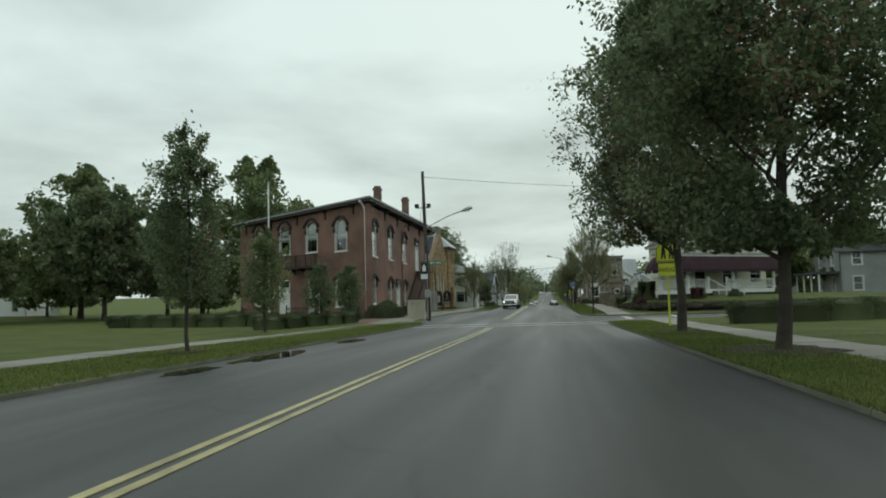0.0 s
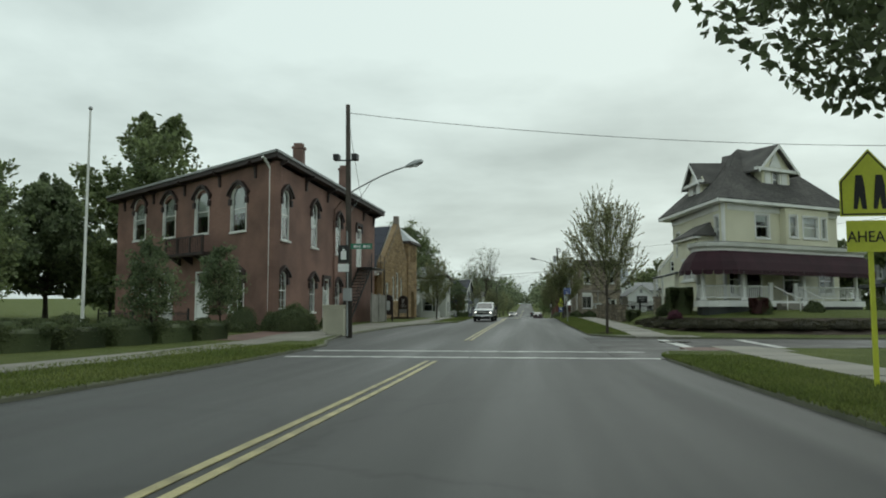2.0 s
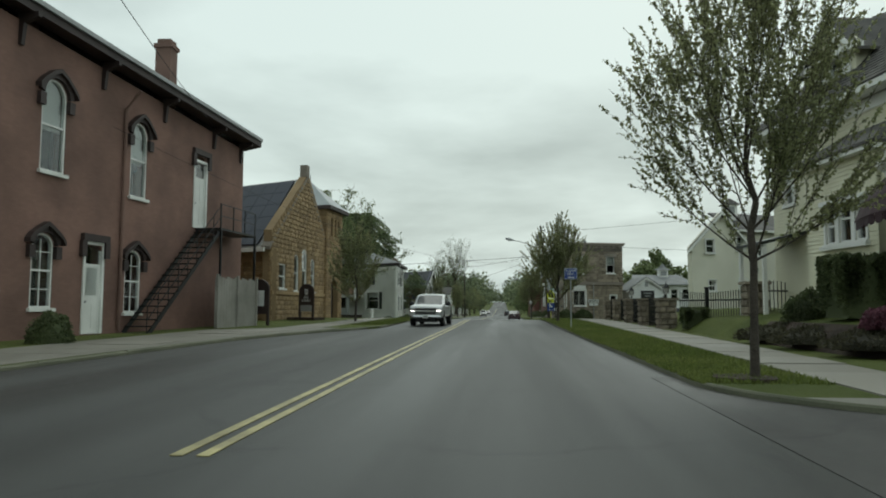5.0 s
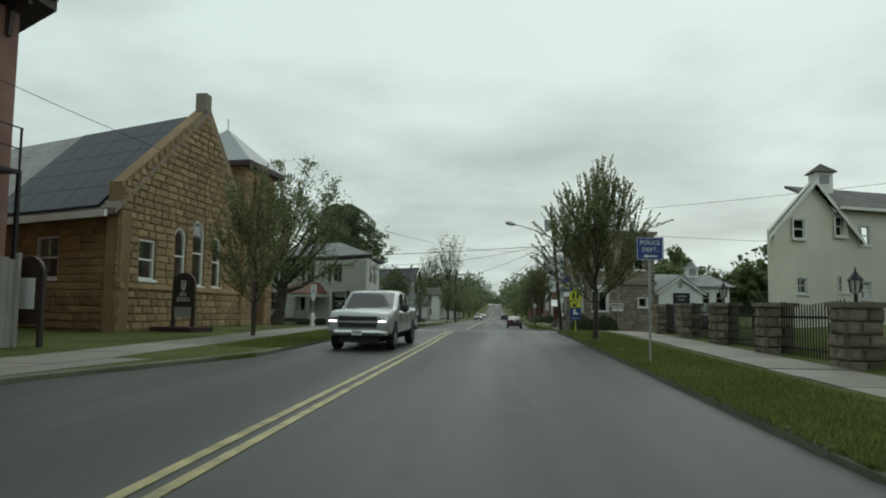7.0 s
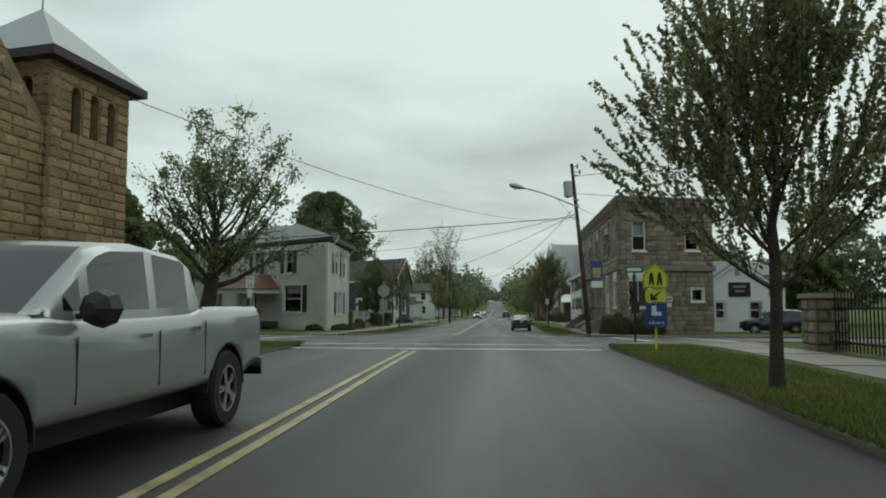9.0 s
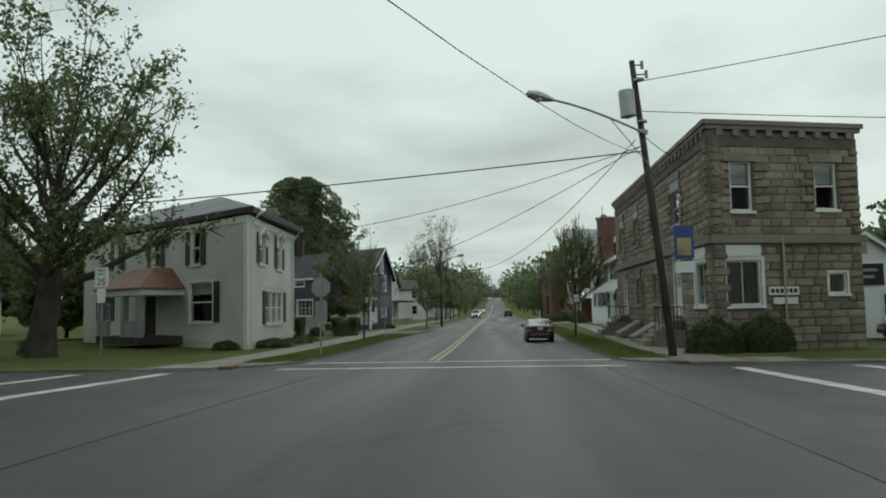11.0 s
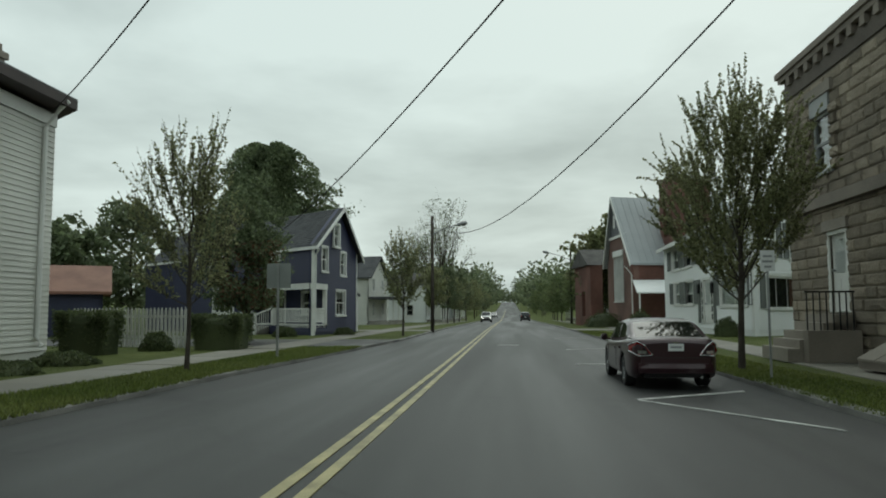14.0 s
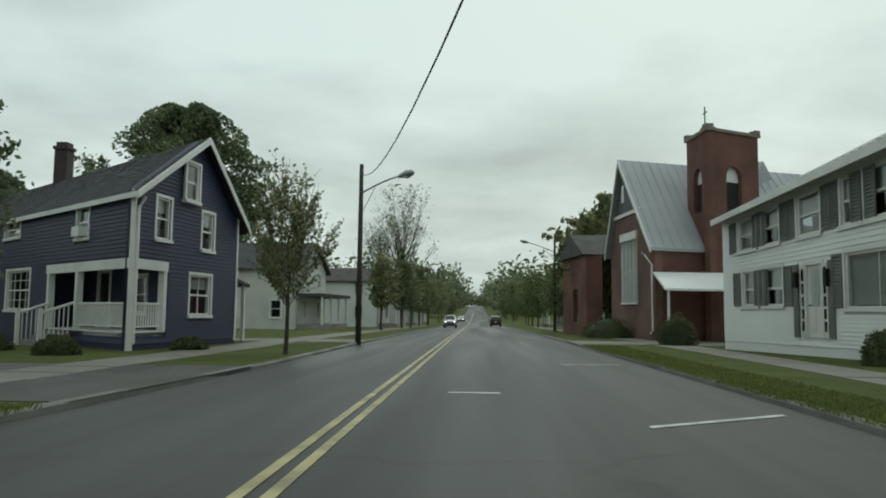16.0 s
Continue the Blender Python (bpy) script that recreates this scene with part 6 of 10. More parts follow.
for u in (8.2, 12.3):
    cd = thing("cellar_door", side(u, 0.8, 0).x, side(u, 0.8, 0).y, zs, "slanting weathered grey-brown cellar door against the stone wall", "cellar door")
    bm = bmesh.new()
    prism(bm, [side(u, v, w) for v, w in ((0.1, zs - 0.05), (1.15, zs - 0.05), (1.15, zs + 0.12), (0.1, zs + 0.7))], side.d * 1.5)
    part("bulkhead", bm, M_STONETRIM, cd)
    for a in (0.06, 0.77):
        bm = bmesh.new()
        prism(bm, [side(u + a, v, w) for v, w in ((0.12, zs + 0.745), (1.2, zs + 0.145), (1.2, zs + 0.1), (0.12, zs + 0.695))], side.d * 0.67)
        part("leaf", bm, LINT, cd)
# wooden sign board
sg = thing("wall_sign", front(F - 2.5, 0.1, 2).x, front(F - 2.5, 0.1, 2).y, 1.6, "white wooden wall sign with dark lettering bars", "sign")
part("board", boxes((F - 3.06, F - 1.95, 0.08, 0.13, 1.92, 2.2), fr=front), M_SIGNWHITE, sg)
part("board", boxes((F - 3.0, F - 2.1, 0.08, 0.13, 1.62, 1.84), fr=front), M_SIGNWHITE, sg)
for k in range(6):
    part("lettering", boxes((F - 2.98 + k * 0.17, F - 2.86 + k * 0.17, 0.13, 0.135, 1.99, 2.13), fr=front), M_BROWN, sg)

# navy house with white porch
A, B, C = Vector((-11.75, 151.6)), Vector((-27.3, 164.4)), Vector((-10.9, 158.4))
D = B + C - A
zg = -0.02
nv = thing("navy_house", A.x, A.y, zg, "navy-blue clapboard house with white trim, gable and corner porch", "house")
long_, gab = Fr(A, B), Fr(C, A)
G, LL = gab.len, long_.len
EV, AP = 4.62, 7.05
gh = [(G - 1.99, G - 1.18, 3.3, 4.6), (G - 4.9, G - 4.06, 3.2, 4.5), (G - 3.55, G - 2.7, 4.75, 6.0), (G - 4.83, G - 3.36, 0.93, 2.29)]
lh = [(3.1, 4.0, 3.4, 4.45), (9.3, 10.9, 3.8, 4.45), (8.0, 10.4, 1.05, 2.5)]
PW, PG, PB, PT = 6.2, 1.85, 0.4, 2.52
nook_l, nook_g = (0.0, PW, PB, PT), (G - PG, G, PB, PT)
AU = G - 3.75
wall(nv, "wall", gab, zg - 0.3, EV, [h for h in gh if h[3] < EV] + [nook_g], M_NAVY, 0.2, None)
bm = bmesh.new()
plate(bm, gab, [(0, EV), (G, EV), (AU, AP - 0.1)], -0.2, -0.002)
part("gable_wall", bm, M_NAVY, nv)
wall(nv, "wall", long_, zg - 0.3, EV, lh + [nook_l], M_NAVY, 0.2)
wall(nv, "wall", Fr(B, D), zg - 0.3, EV, [], M_NAVY, 0.2)
wall(nv, "wall", Fr(D, C), zg - 0.3, EV, [], M_NAVY, 0.2)
siding(nv, gab, zg + 0.1, EV, gh + [nook_g], M_NAVY, 0.13, gable=(AU, AP - 0.15), margin=0.11)
siding(nv, long_, zg + 0.1, EV, lh + [nook_l], M_NAVY, 0.13, margin=0.11)
for h in gh:
    if h[2] > 4.6:
        gable_window(nv, gab, *h, casing=0.1)
    else:
        window(nv, gab, *h, casing=0.1, blind=0.35, cols=2 if h[2] < 1 else 1)
for h in lh:
    window(nv, long_, *h, casing=0.1, cols=1 if h[2] > 2 else 4, rows=1 if h[2] > 2 else 2, blind=0.4 if h[2] > 2 else 0)
for fr_, u in ((long_, 0), (gab, G), (gab, 0)):
    part("corner_board", boxes((-0.02 if not u else u - 0.1, 0.1 if not u else u + 0.02, 0.0, 0.05, zg if not (fr_ is long_ or u) else PT, EV), fr=fr_), M_TRIM, nv)
rd = (B - A).to_3d()
ap = gab(AU, 0.35, AP)
e0, e1 = gab(G + 0.4, 0.35, EV - 0.12), gab(-0.4, 0.35, EV - 0.4)
slab_roof(nv, "roof", [[e0, ap, ap + rd, e0 + rd], [e1, ap, ap + rd, e1 + rd]], M_SHINGLE2, 0.12)
shingle_rows(nv, "shingle_course", (e0, e0 + rd, ap + rd, ap), M_SHINGLE2, 20, 60)
bm = bmesh.new()
for e in (e0, e1):
    prism(bm, [e + Vector((0, 0, 0.02)), ap + Vector((0, 0, 0.02)), ap - Vector((0, 0, 0.22)), e - Vector((0, 0, 0.2))], gab.n * 0.04)
prism(bm, [e0, e0 + rd, e0 + rd - Vector((0, 0, 0.16)), e0 - Vector((0, 0, 0.16))], long_.n * 0.05)
part("bargeboard", bm, M_TRIM, nv)
q = ap + rd * 0.64
chimney(nv, q.x, q.y, AP - 0.5, AP + 1.75, M_BROWN, 0.3)
ac = part("air_conditioner", boxes((3.25, 3.85, -0.1, 0.26, 3.44, 3.76), fr=long_), M_SIGNWHITE, nv, "white window air conditioner")
part("downspout_pipe", rod(gab(G - 0.1, 0.3, 4.4), gab(G - 0.1, 0.1, 4.1), gab(G - 0.1, 0.1, 0.1), r=0.05, n=6), M_TRIM, nv)
# porch set into the corner of the house
gd = (C - A).normalized() * PG
bw = Fr(A + gd, A + gd + (B - A).normalized() * PW)
nook = [long_(0, 0, 0), long_(PW, 0, 0), long_(PW, 0, 0) + gd.to_3d(), long_(0, 0, 0) + gd.to_3d()]
wall(nv, "porch_back_wall", bw, PB, PT + 0.1, [(1.2, 2.2, 1.0, 2.2), (3.9, 4.9, 0.45, 2.4)], M_NAVY, 0.12)
window(nv, bw, 1.2, 2.2, 1.0, 2.2, casing=0.09)
door(nv, bw, 3.95, 4.85, 0.45, 2.38, mat=M_BROWN, glazed=0.6)
ew = Fr(nook[1].xy, nook[2].xy)
part("porch_end_wall", boxes((0.2, PG, -0.1, 0.0, PB, PT), fr=ew), M_NAVY, nv)
bm = bmesh.new()
prism(bm, [Vector((q.x, q.y, PB - 0.12)) for q in nook], (0, 0, 0.17))
part("porch_deck", bm, M_TRIM, nv)
bm = bmesh.new()
prism(bm, [Vector((q.x, q.y, PT + 0.02)) for q in nook], (0, 0, 0.08))
part("porch_ceiling", bm, M_TRIM, nv)
part("porch_beam", boxes((-0.04, PW + 0.1, -0.05, 0.08, PT - 0.22, PT + 0.08), fr=long_), M_TRIM, nv)
part("porch_beam", boxes((G - PG - 0.05, G + 0.04, -0.05, 0.08, PT - 0.22, PT + 0.08), fr=gab), M_TRIM, nv)
part("corner_post", boxes((-0.04, 0.13, -0.12, 0.05, zg - 0.1, PT - 0.22), fr=long_), M_TRIM, nv)
for u in (3.75, PW - 0.05):
    part("porch_post", boxes((u - 0.1, u + 0.1, -0.14, 0.06, PB, PT - 0.22), fr=long_), M_TRIM, nv)
part("porch_post", boxes((G - PG - 0.02, G - PG + 0.16, -0.14, 0.06, PB, PT - 0.22), fr=gab), M_TRIM, nv)
for fr_, a, b in ((long_, 0.13, 3.65), (gab, G - PG + 0.16, G - 0.1)):
    part("top_rail", boxes((a, b, -0.09, -0.02, 1.24, 1.31), fr=fr_), M_TRIM, nv)
    part("bottom_rail", boxes((a, b, -0.08, -0.03, 0.56, 0.61), fr=fr_), M_TRIM, nv)
    n = int((b - a) / 0.13)
    for k in range(n):
        u = a + (k + 0.5) * (b - a) / n
        part("baluster", boxes((u - 0.018, u + 0.018, -0.073, -0.037, 0.6, 1.25), fr=fr_), M_TRIM, nv)
for k in range(3):
    part("porch_step", boxes((4.0, 5.9, 0.05, 0.05 + 0.3 * (k + 1), zg - 0.1, 0.34 - 0.13 * k), fr=long_), M_GREYWOOD, nv)
for u in (3.95, 5.95):
    part("stair_rail", rod(long_(u, 0.02, 1.3), long_(u, 1.0, 0.95), r=0.045, n=6), M_TRIM, nv)
    part("newel", boxes((u - 0.06, u + 0.06, 0.95, 1.07, zg - 0.1, 1.1), fr=long_), M_TRIM, nv)
    for k in range(6):
        v = 0.15 + k * 0.14
        part("baluster", boxes((u - 0.015, u + 0.015, v, v + 0.03, 0.36 - 0.4 * v, 1.28 - 0.35 * v), fr=long_), M_TRIM, nv)
# low side porch at the back
slab_roof(nv, "side_porch_roof", [[gab(-0.2, -0.6, 2.6), gab(-2.6, -0.6, 2.2), gab(-2.6, -4.5, 2.2), gab(-0.2, -4.5, 3.0)]], M_SHINGLE2, 0.12)
for u, v in ((-2.4, -0.8), (-2.4, -4.2)):
    part("side_porch_post", boxes((u - 0.07, u + 0.07, v - 0.07, v + 0.07, zg - 0.2, 2.2), fr=gab), M_TRIM, nv)

# long white colonial house on the other side
FAR, NEAR = Vector((7.5, 158.4)), Vector((9.67, 149.56))
zg = 0.1
co = thing("white_colonial", NEAR.x, NEAR.y, zg, "long two-storey bright white colonial house with grey-green shutters", "house")
rw = Fr(NEAR, FAR)
R = rw.len
gb = Fr(NEAR + Vector((7.4, 5.6)), NEAR)
GB = gb.len
EV = 4.85
ru = [(R - 2.04, R - 1.0, 3.3, 4.35), (R - 3.28, R - 2.39, 3.3, 4.35), (R - 5.23, R - 4.19, 3.3, 4.35), (R - 6.98, R - 6.13, 3.3, 4.35), (R - 7.9, R - 7.05, 3.3, 4.35)]
rl = [(R - 2.1, R - 1.2, 1.45, 2.6), (R - 3.4, R - 2.42, 1.45, 2.6), (R - 8.58, R - 6.2, 1.35, 2.7)]
rdoor = (R - 5.48, R - 4.26, 0.45, 2.55)
wall(co, "wall", rw, zg - 0.3, EV, ru + rl + [rdoor], M_WHITEVINYL, 0.2)
siding(co, rw, zg + 0.1, EV, ru + rl + [rdoor], M_WHITEVINYL, 0.12, margin=0.1)
gh = [(GB - 1.75, GB - 0.95, 3.1, 4.3), (GB - 3.7, GB - 2.9, 3.1, 4.3), (GB - 3.6, GB - 0.95, 1.2, 2.5), (1.6, 2.6, 3.1, 4.3)]
wall(co, "wall", gb, zg - 0.3, EV, gh, M_WHITEVINYL, 0.2)
siding(co, gb, zg + 0.1, EV, gh, M_WHITEVINYL, 0.12, gable=(GB / 2, 5.85), margin=0.1)
bm = bmesh.new()
plate(bm, gb, [(0, EV), (GB, EV), (GB / 2, 5.9)], -0.2, -0.002)
part("gable_wall", bm, M_WHITEVINYL, co)
wall(co, "wall", Fr(FAR, FAR + Vector((7.4, 5.6))), zg - 0.3, EV, [], M_WHITEVINYL, 0.2)
for h in ru + rl[:2]:
    window(co, rw, *h, casing=0.08, shutter=M_GREYSHUTTER, blind=0.55)
window(co, rw, *rl[2], casing=0.08, cols=2, double=False, shutter=M_GREYSHUTTER, blind=0.93)
for h in gh:
    wide_ = h[1] - h[0] > 2
    window(co, gb, *h, casing=0.08, shutter=M_GREYSHUTTER, cols=3 if wide_ else 1, double=not wide_)
door(co, rw, rdoor[0] + 0.26, rdoor[1] - 0.26, rdoor[2], rdoor[3], glazed=0.55, label="white glazed front door with lanterns")
for u in (rdoor[0] - 0.15, rdoor[1] + 0.02):
    part("lantern", boxes((u, u + 0.13, 0.06, 0.2, 2.0, 2.4), fr=rw), M_IRON, co)
for a in (rdoor[0] + 0.02, rdoor[1] - 0.2):
    part("sidelight_frame", boxes((a, a + 0.18, -0.08, 0.04, rdoor[2], rdoor[3]), fr=rw), M_TRIM, co)
    for k in range(5):
        part("sidelight", boxes((a + 0.04, a + 0.14, 0.036, 0.046, rdoor[2] + 0.2 + k * 0.38, rdoor[2] + 0.5 + k * 0.38), fr=rw), M_CARWINDOW, co)
for a in (rdoor[0] - 0.3, rdoor[1] + 0.06):
    part("shutter", boxes((a, a + 0.24, 0.03, 0.07, rdoor[2], rdoor[3] + 0.05), fr=rw), M_GREYSHUTTER, co)
part("corner_board", boxes((-0.02, 0.14, 0.0, 0.05, zg, EV), fr=rw), M_TRIM, co)
bd = (FAR - NEAR).to_3d()
ap, e0, e1 = gb(GB / 2, 0.4, 6.05), gb(GB + 0.75, 0.4, 4.6), gb(-0.5, 0.4, 4.6)
bd2 = bd * 1.06
slab_roof(co, "roof", [[e0, ap, ap + bd2, e0 + bd2], [e1, ap, ap + bd2, e1 + bd2]], M_METALROOF, 0.14)
bm = bmesh.new()
for e in (e0, e1):
    prism(bm, [e, ap, ap - Vector((0, 0, 0.24)), e - Vector((0, 0, 0.2))], gb.n * 0.04)
prism(bm, [e0, e0 + bd2, e0 + bd2 - Vector((0, 0, 0.2)), e0 - Vector((0, 0, 0.2))], rw.n * 0.05)
part("gutter", bm, M_TRIM, co)
for k in range(30):
    p = k / 30
    a, b = e0.lerp(e0 + bd2, p), ap.lerp(ap + bd2, p)
    part("roof_rib", rod(a + Vector((0, 0, 0.02)), b + Vector((0, 0, 0.02)), r=0.022, n=4), M_METALROOF, co)
# the upper storey stands a little taller towards the near end
for ob in list(co.children) + [q for w_ in co.children for q in w_.children]:
    for v in ob.data.vertices:
        q = v.co + ORIGIN[co.name]
        if q.z > 2.0:
            v.co.z += (q.z - 2.0) * 0.5 * min(1.2, max(0.0, (q - rw(R, 0, 0)).dot(-rw.d) / R))

# red brick church with steep gable and tower
zg = 0.05
rc = thing("red_brick_church", 6.9, 172.0, zg, "red brick church with steep grey metal roof and corner tower", "church")
A, C = Vector((7.4, 168.6)), Vector((6.55, 176.0))
fc = Fr(A, C)
L = fc.len
fh = [(2.7, 5.3, 1.8, 5.3, 0.0)]
bm = bmesh.new()
for q in ([(0, -0.25), (2.7, -0.25), (2.7, 5.4), (0.72, 5.4), (0, 4.65)], [(5.3, -0.25), (L, -0.25), (L, 4.7), (7.1, 5.4), (5.3, 5.4)],
          [(2.7, -0.25), (5.3, -0.25), (5.3, 1.8), (2.7, 1.8)], [(2.7, 5.3), (5.3, 5.3), (5.3, 5.4), (2.7, 5.4)]):
    plate(bm, fc, q, -0.4, 0.0)
part("wall", bm, M_REDBRICK, rc)
bm = bmesh.new()
plate(bm, fc, [(0.72, 5.4), (7.1, 5.4), (L * 0.66, 9.85)], -0.4, -0.002)
part("gable_wall", bm, M_REDBRICK, rc)
for k in range(4):
    window(rc, fc, 2.72 + k * 0.65, 3.33 + k * 0.65, 1.8, 5.3, double=True, casing=0.05)
bm = bmesh.new()
plate(bm, fc, [(L * 0.3, 6.9), (L * 0.86, 6.9), (L * 0.66, 9.55)], 0.0, 0.05)
part("gable_panel", bm, M_SLATE, rc, "grey slate-hung gable top")
part("gable_vent", boxes((L * 0.62, L * 0.68, 0.05, 0.1, 7.6, 8.6), fr=fc), M_TRIM, rc)
part("gable_trim", boxes((L * 0.26, L * 0.9, 0.0, 0.1, 6.75, 6.95), fr=fc), M_TRIM, rc)
part("window_head", boxes((2.6, 5.4, 0.0, 0.12, 5.3, 5.75), fr=fc), M_TRIM, rc)
sd_ = Fr(A + Vector((14, 5)), A)
wall(rc, "wall", sd_, zg - 0.3, 4.5, [], M_REDBRICK, 0.4)
off = Vector((14, 5, 0))
ap, e0, e1 = fc(L * 0.66, 0.3, 10.15), fc(-0.3, 0.3, 4.55), fc(L + 0.3, 0.3, 4.7)
slab_roof(rc, "roof", [[e0, ap, ap + off, e0 + off], [e1, ap, ap + off, e1 + off]], M_METALROOF, 0.16)
bm = bmesh.new()
for e in (e0, e1):
    prism(bm, [e, ap, ap - Vector((0, 0, 0.3)), e - Vector((0, 0, 0.26))], fc.n * 0.06)
part("bargeboard", bm, M_TRIM, rc)
downspout(rc, fc, 0.2, zg, 4.3)
for k in range(26):
    q = off * ((k + 0.5) / 26) + Vector((0, 0, 0.02))
    part("roof_rib", rod(e0 + q, ap + q, r=0.025, n=4), M_METALROOF, rc)
wall(rc, "wing_wall", Fr((5.4, 178.6), (4.6, 184.5)), zg - 0.3, 5.0, [(2.0, 3.2, 0.6, 2.8)], M_REDBRICK, 0.3)
wall(rc, "wing_wall", Fr((6.4, 178.4), (5.4, 178.6)), zg - 0.3, 5.0, [], M_REDBRICK, 0.3)
bm = bmesh.new()
plate(bm, Fr((5.4, 178.6), (4.6, 184.5)), [(-0.3, 5.0), (6.3, 5.0), (3.0, 6.6)], -6.0, 0.3)
part("wing_roof", bm, M_SHINGLE, rc)
bm = bmesh.new()
tx, ty = 12.3, 175.8
tb = Fr((13.5, 170.6), (10.3, 168.9))
tl = Fr((10.3, 168.9), (10.0, 171.7))
for fr_ in (tb, tl):
    hs = [(fr_.len / 2 - 0.55, fr_.len / 2 + 0.55, 6.6, 9.0, 0.6)]
    wall(rc, "tower_wall", fr_, zg - 0.3, 10.75, hs, M_REDBRICK, 0.35)
    part("louvre", boxes((hs[0][0], hs[0][1], -0.3, -0.25, 6.6, 8.2), fr=fr_), M_DARK, rc)
    bm = bmesh.new()
    plate(bm, fr_, outline(hs[0][0], hs[0][1], 8.2, 9.0, 0.6), -0.3, -0.25)
    part("tower_light", bm, M_TRIM, rc)
    part("coping", boxes((-0.12, fr_.len + 0.12, -0.4, 0.1, 10.75, 10.92), fr=fr_), M_STONETRIM, rc)
    for u in (0.1, fr_.len - 0.1):
        part("finial", boxes((u - 0.18, u + 0.18, -0.3, 0.12, 10.92, 11.12), fr=fr_), M_STONETRIM, rc)
for fr_ in (Fr((13.2, 173.4), (13.5, 170.6)), Fr((10.0, 171.7), (13.2, 173.4))):
    wall(rc, "tower_wall", fr_, zg - 0.3, 10.75, [], M_REDBRICK, 0.35)
bm = bmesh.new()
tube(bm, (tl(0.3, 0, 10.9), tl(0.3, 0, 12.1)), 0.035, 6)
tube(bm, (tl(0.05, 0, 11.75), tl(0.55, 0, 11.75)), 0.03, 6)
part("cross", bm, M_IRON, rc)
bm = bmesh.new()
prism(bm, [Vector((7.0, 165.0, 2.35)), Vector((11.4, 166.0, 2.35)), Vector((11.6, 168.8, 3.3)), Vector((7.3, 168.5, 3.3))], (0, 0, -0.1))
part("entrance_canopy", bm, M_WHITEVINYL, rc)
for x, y in ((7.2, 165.2), (11.2, 166.1)):
    part("canopy_post", boxes((x - 0.05, x + 0.05, y - 0.05, y + 0.05, zg - 0.1, 2.25)), M_TRIM, rc)
gw = Fr((17.2, 177), (14.4, 174.8))
bm = bmesh.new()
plate(bm, gw, [(-1.5, 7.4), (gw.len + 0.6, 7.4), (gw.len / 2, 10.6)], -5, 0)
part("rear_gable", bm, M_METALROOF, rc)


def simple_house(x, y, yaw, w, d, h, peak, walls, roof, label, porch=True, seed=0):
    """A plain two-storey gabled house farther along the street: gable to the street."""
    r = random.Random(seed)
    z = level(y) + 0.1
    ob = thing("house", x, y, z, label, "house", "houses farther along the street")
    c, s = math.cos(radians(yaw)), math.sin(radians(yaw))
    P = lambda a, b: Vector((x + a * c - b * s, y + a * s + b * c))
    corners = [P(0, 0), P(0, d), P(-w, d), P(-w, 0)] if x < 0 else [P(0, d), P(0, 0), P(w, 0), P(w, d)]
    frs = [Fr(corners[1], corners[0]), Fr(corners[0], corners[3])] if x < 0 else [Fr(corners[1], corners[0]), Fr(corners[2], corners[1])]
    st_, sd2 = frs
    for fr_ in frs:
        n = max(2, int(fr_.len / 3))
        hs = []
        for k in range(n):
            u = fr_.len * (k + 0.5) / n
            hs += [(u - 0.45, u + 0.45, z + 0.9, z + 2.3), (u - 0.45, u + 0.45, z + 3.5, z + 4.8)]
        hs = [q for q in hs if q[3] < z + h - 0.1]
        wall(ob, "wall", fr_, z - 0.5, z + h, hs, walls, 0.2)
        for q in hs:
            window(ob, fr_, *q, casing=0.09)
    bm = bmesh.new()
    plate(bm, st_, [(0, z + h), (st_.len, z + h), (st_.len / 2, z + peak)], -0.2, -0.002)
    part("gable_wall", bm, walls, ob)
    run = Vector((-c, -s, 0)) * w if x < 0 else Vector((c, s, 0)) * w
    ap = st_(st_.len / 2, 0.4, z + peak + 0.1)
    e0, e1 = st_(-0.4, 0.4, z + h - 0.15), st_(st_.len + 0.4, 0.4, z + h - 0.15)
    slab_roof(ob, "roof", [[e0, ap, ap + run, e0 + run], [e1, ap, ap + run, e1 + run]], roof, 0.14)
    if porch:
        part("porch_roof", boxes((-0.1, st_.len + 0.1, 0.0, 2.3, z + 2.6, z + 2.85), fr=st_), roof, ob)
        part("porch_deck", boxes((0, st_.len, 0.03, 2.1, z - 0.2, z + 0.35), fr=st_), M_GREYWOOD, ob)
        for k in range(4):
            u = 0.15 + (st_.len - 0.3) * k / 3
            part("porch_post", boxes((u - 0.08, u + 0.08, 1.9, 2.06, z + 0.35, z + 2.6), fr=st_), M_TRIM, ob)
    return ob


simple_house(-16.0, 189, -4, 11, 8, 5.0, 7.2, M_WHITESIDE, M_SHINGLE2, "white house with a deep porch under street trees", True, 1)
simple_house(-12.6, 212, -3, 9, 7, 5.2, 6.6, M_WHITEVINYL, M_SHINGLE, "white two-storey house with a porch", True, 2)
simple_house(-12.5, 236, -3, 9, 7, 5.2, 7.2, M_WHITESIDE, M_SHINGLE2, "pale grey-roofed house partly behind trees", True, 3)
simple_house(-13.0, 262, -2, 9, 7, 5.2, 7.2, M_GREYSIDE, M_SHINGLE2, "grey house partly hidden by trees", True, 4)
simple_house(10.5, 205, 3, 9, 7, 5.2, 7.2, M_WHITESIDE, M_SHINGLE, "white house behind the street trees", True, 5)
simple_house(10.5, 235, 3, 9, 7, 5.2, 7.2, M_GREYSIDE, M_SHINGLE, "grey house behind the street trees", True, 6)
simple_house(26.0, 112, 20, 9, 8, 3.2, 5.0, M_WHITEVINYL, M_GREYROOF, "low white house down the side street", False, 8)
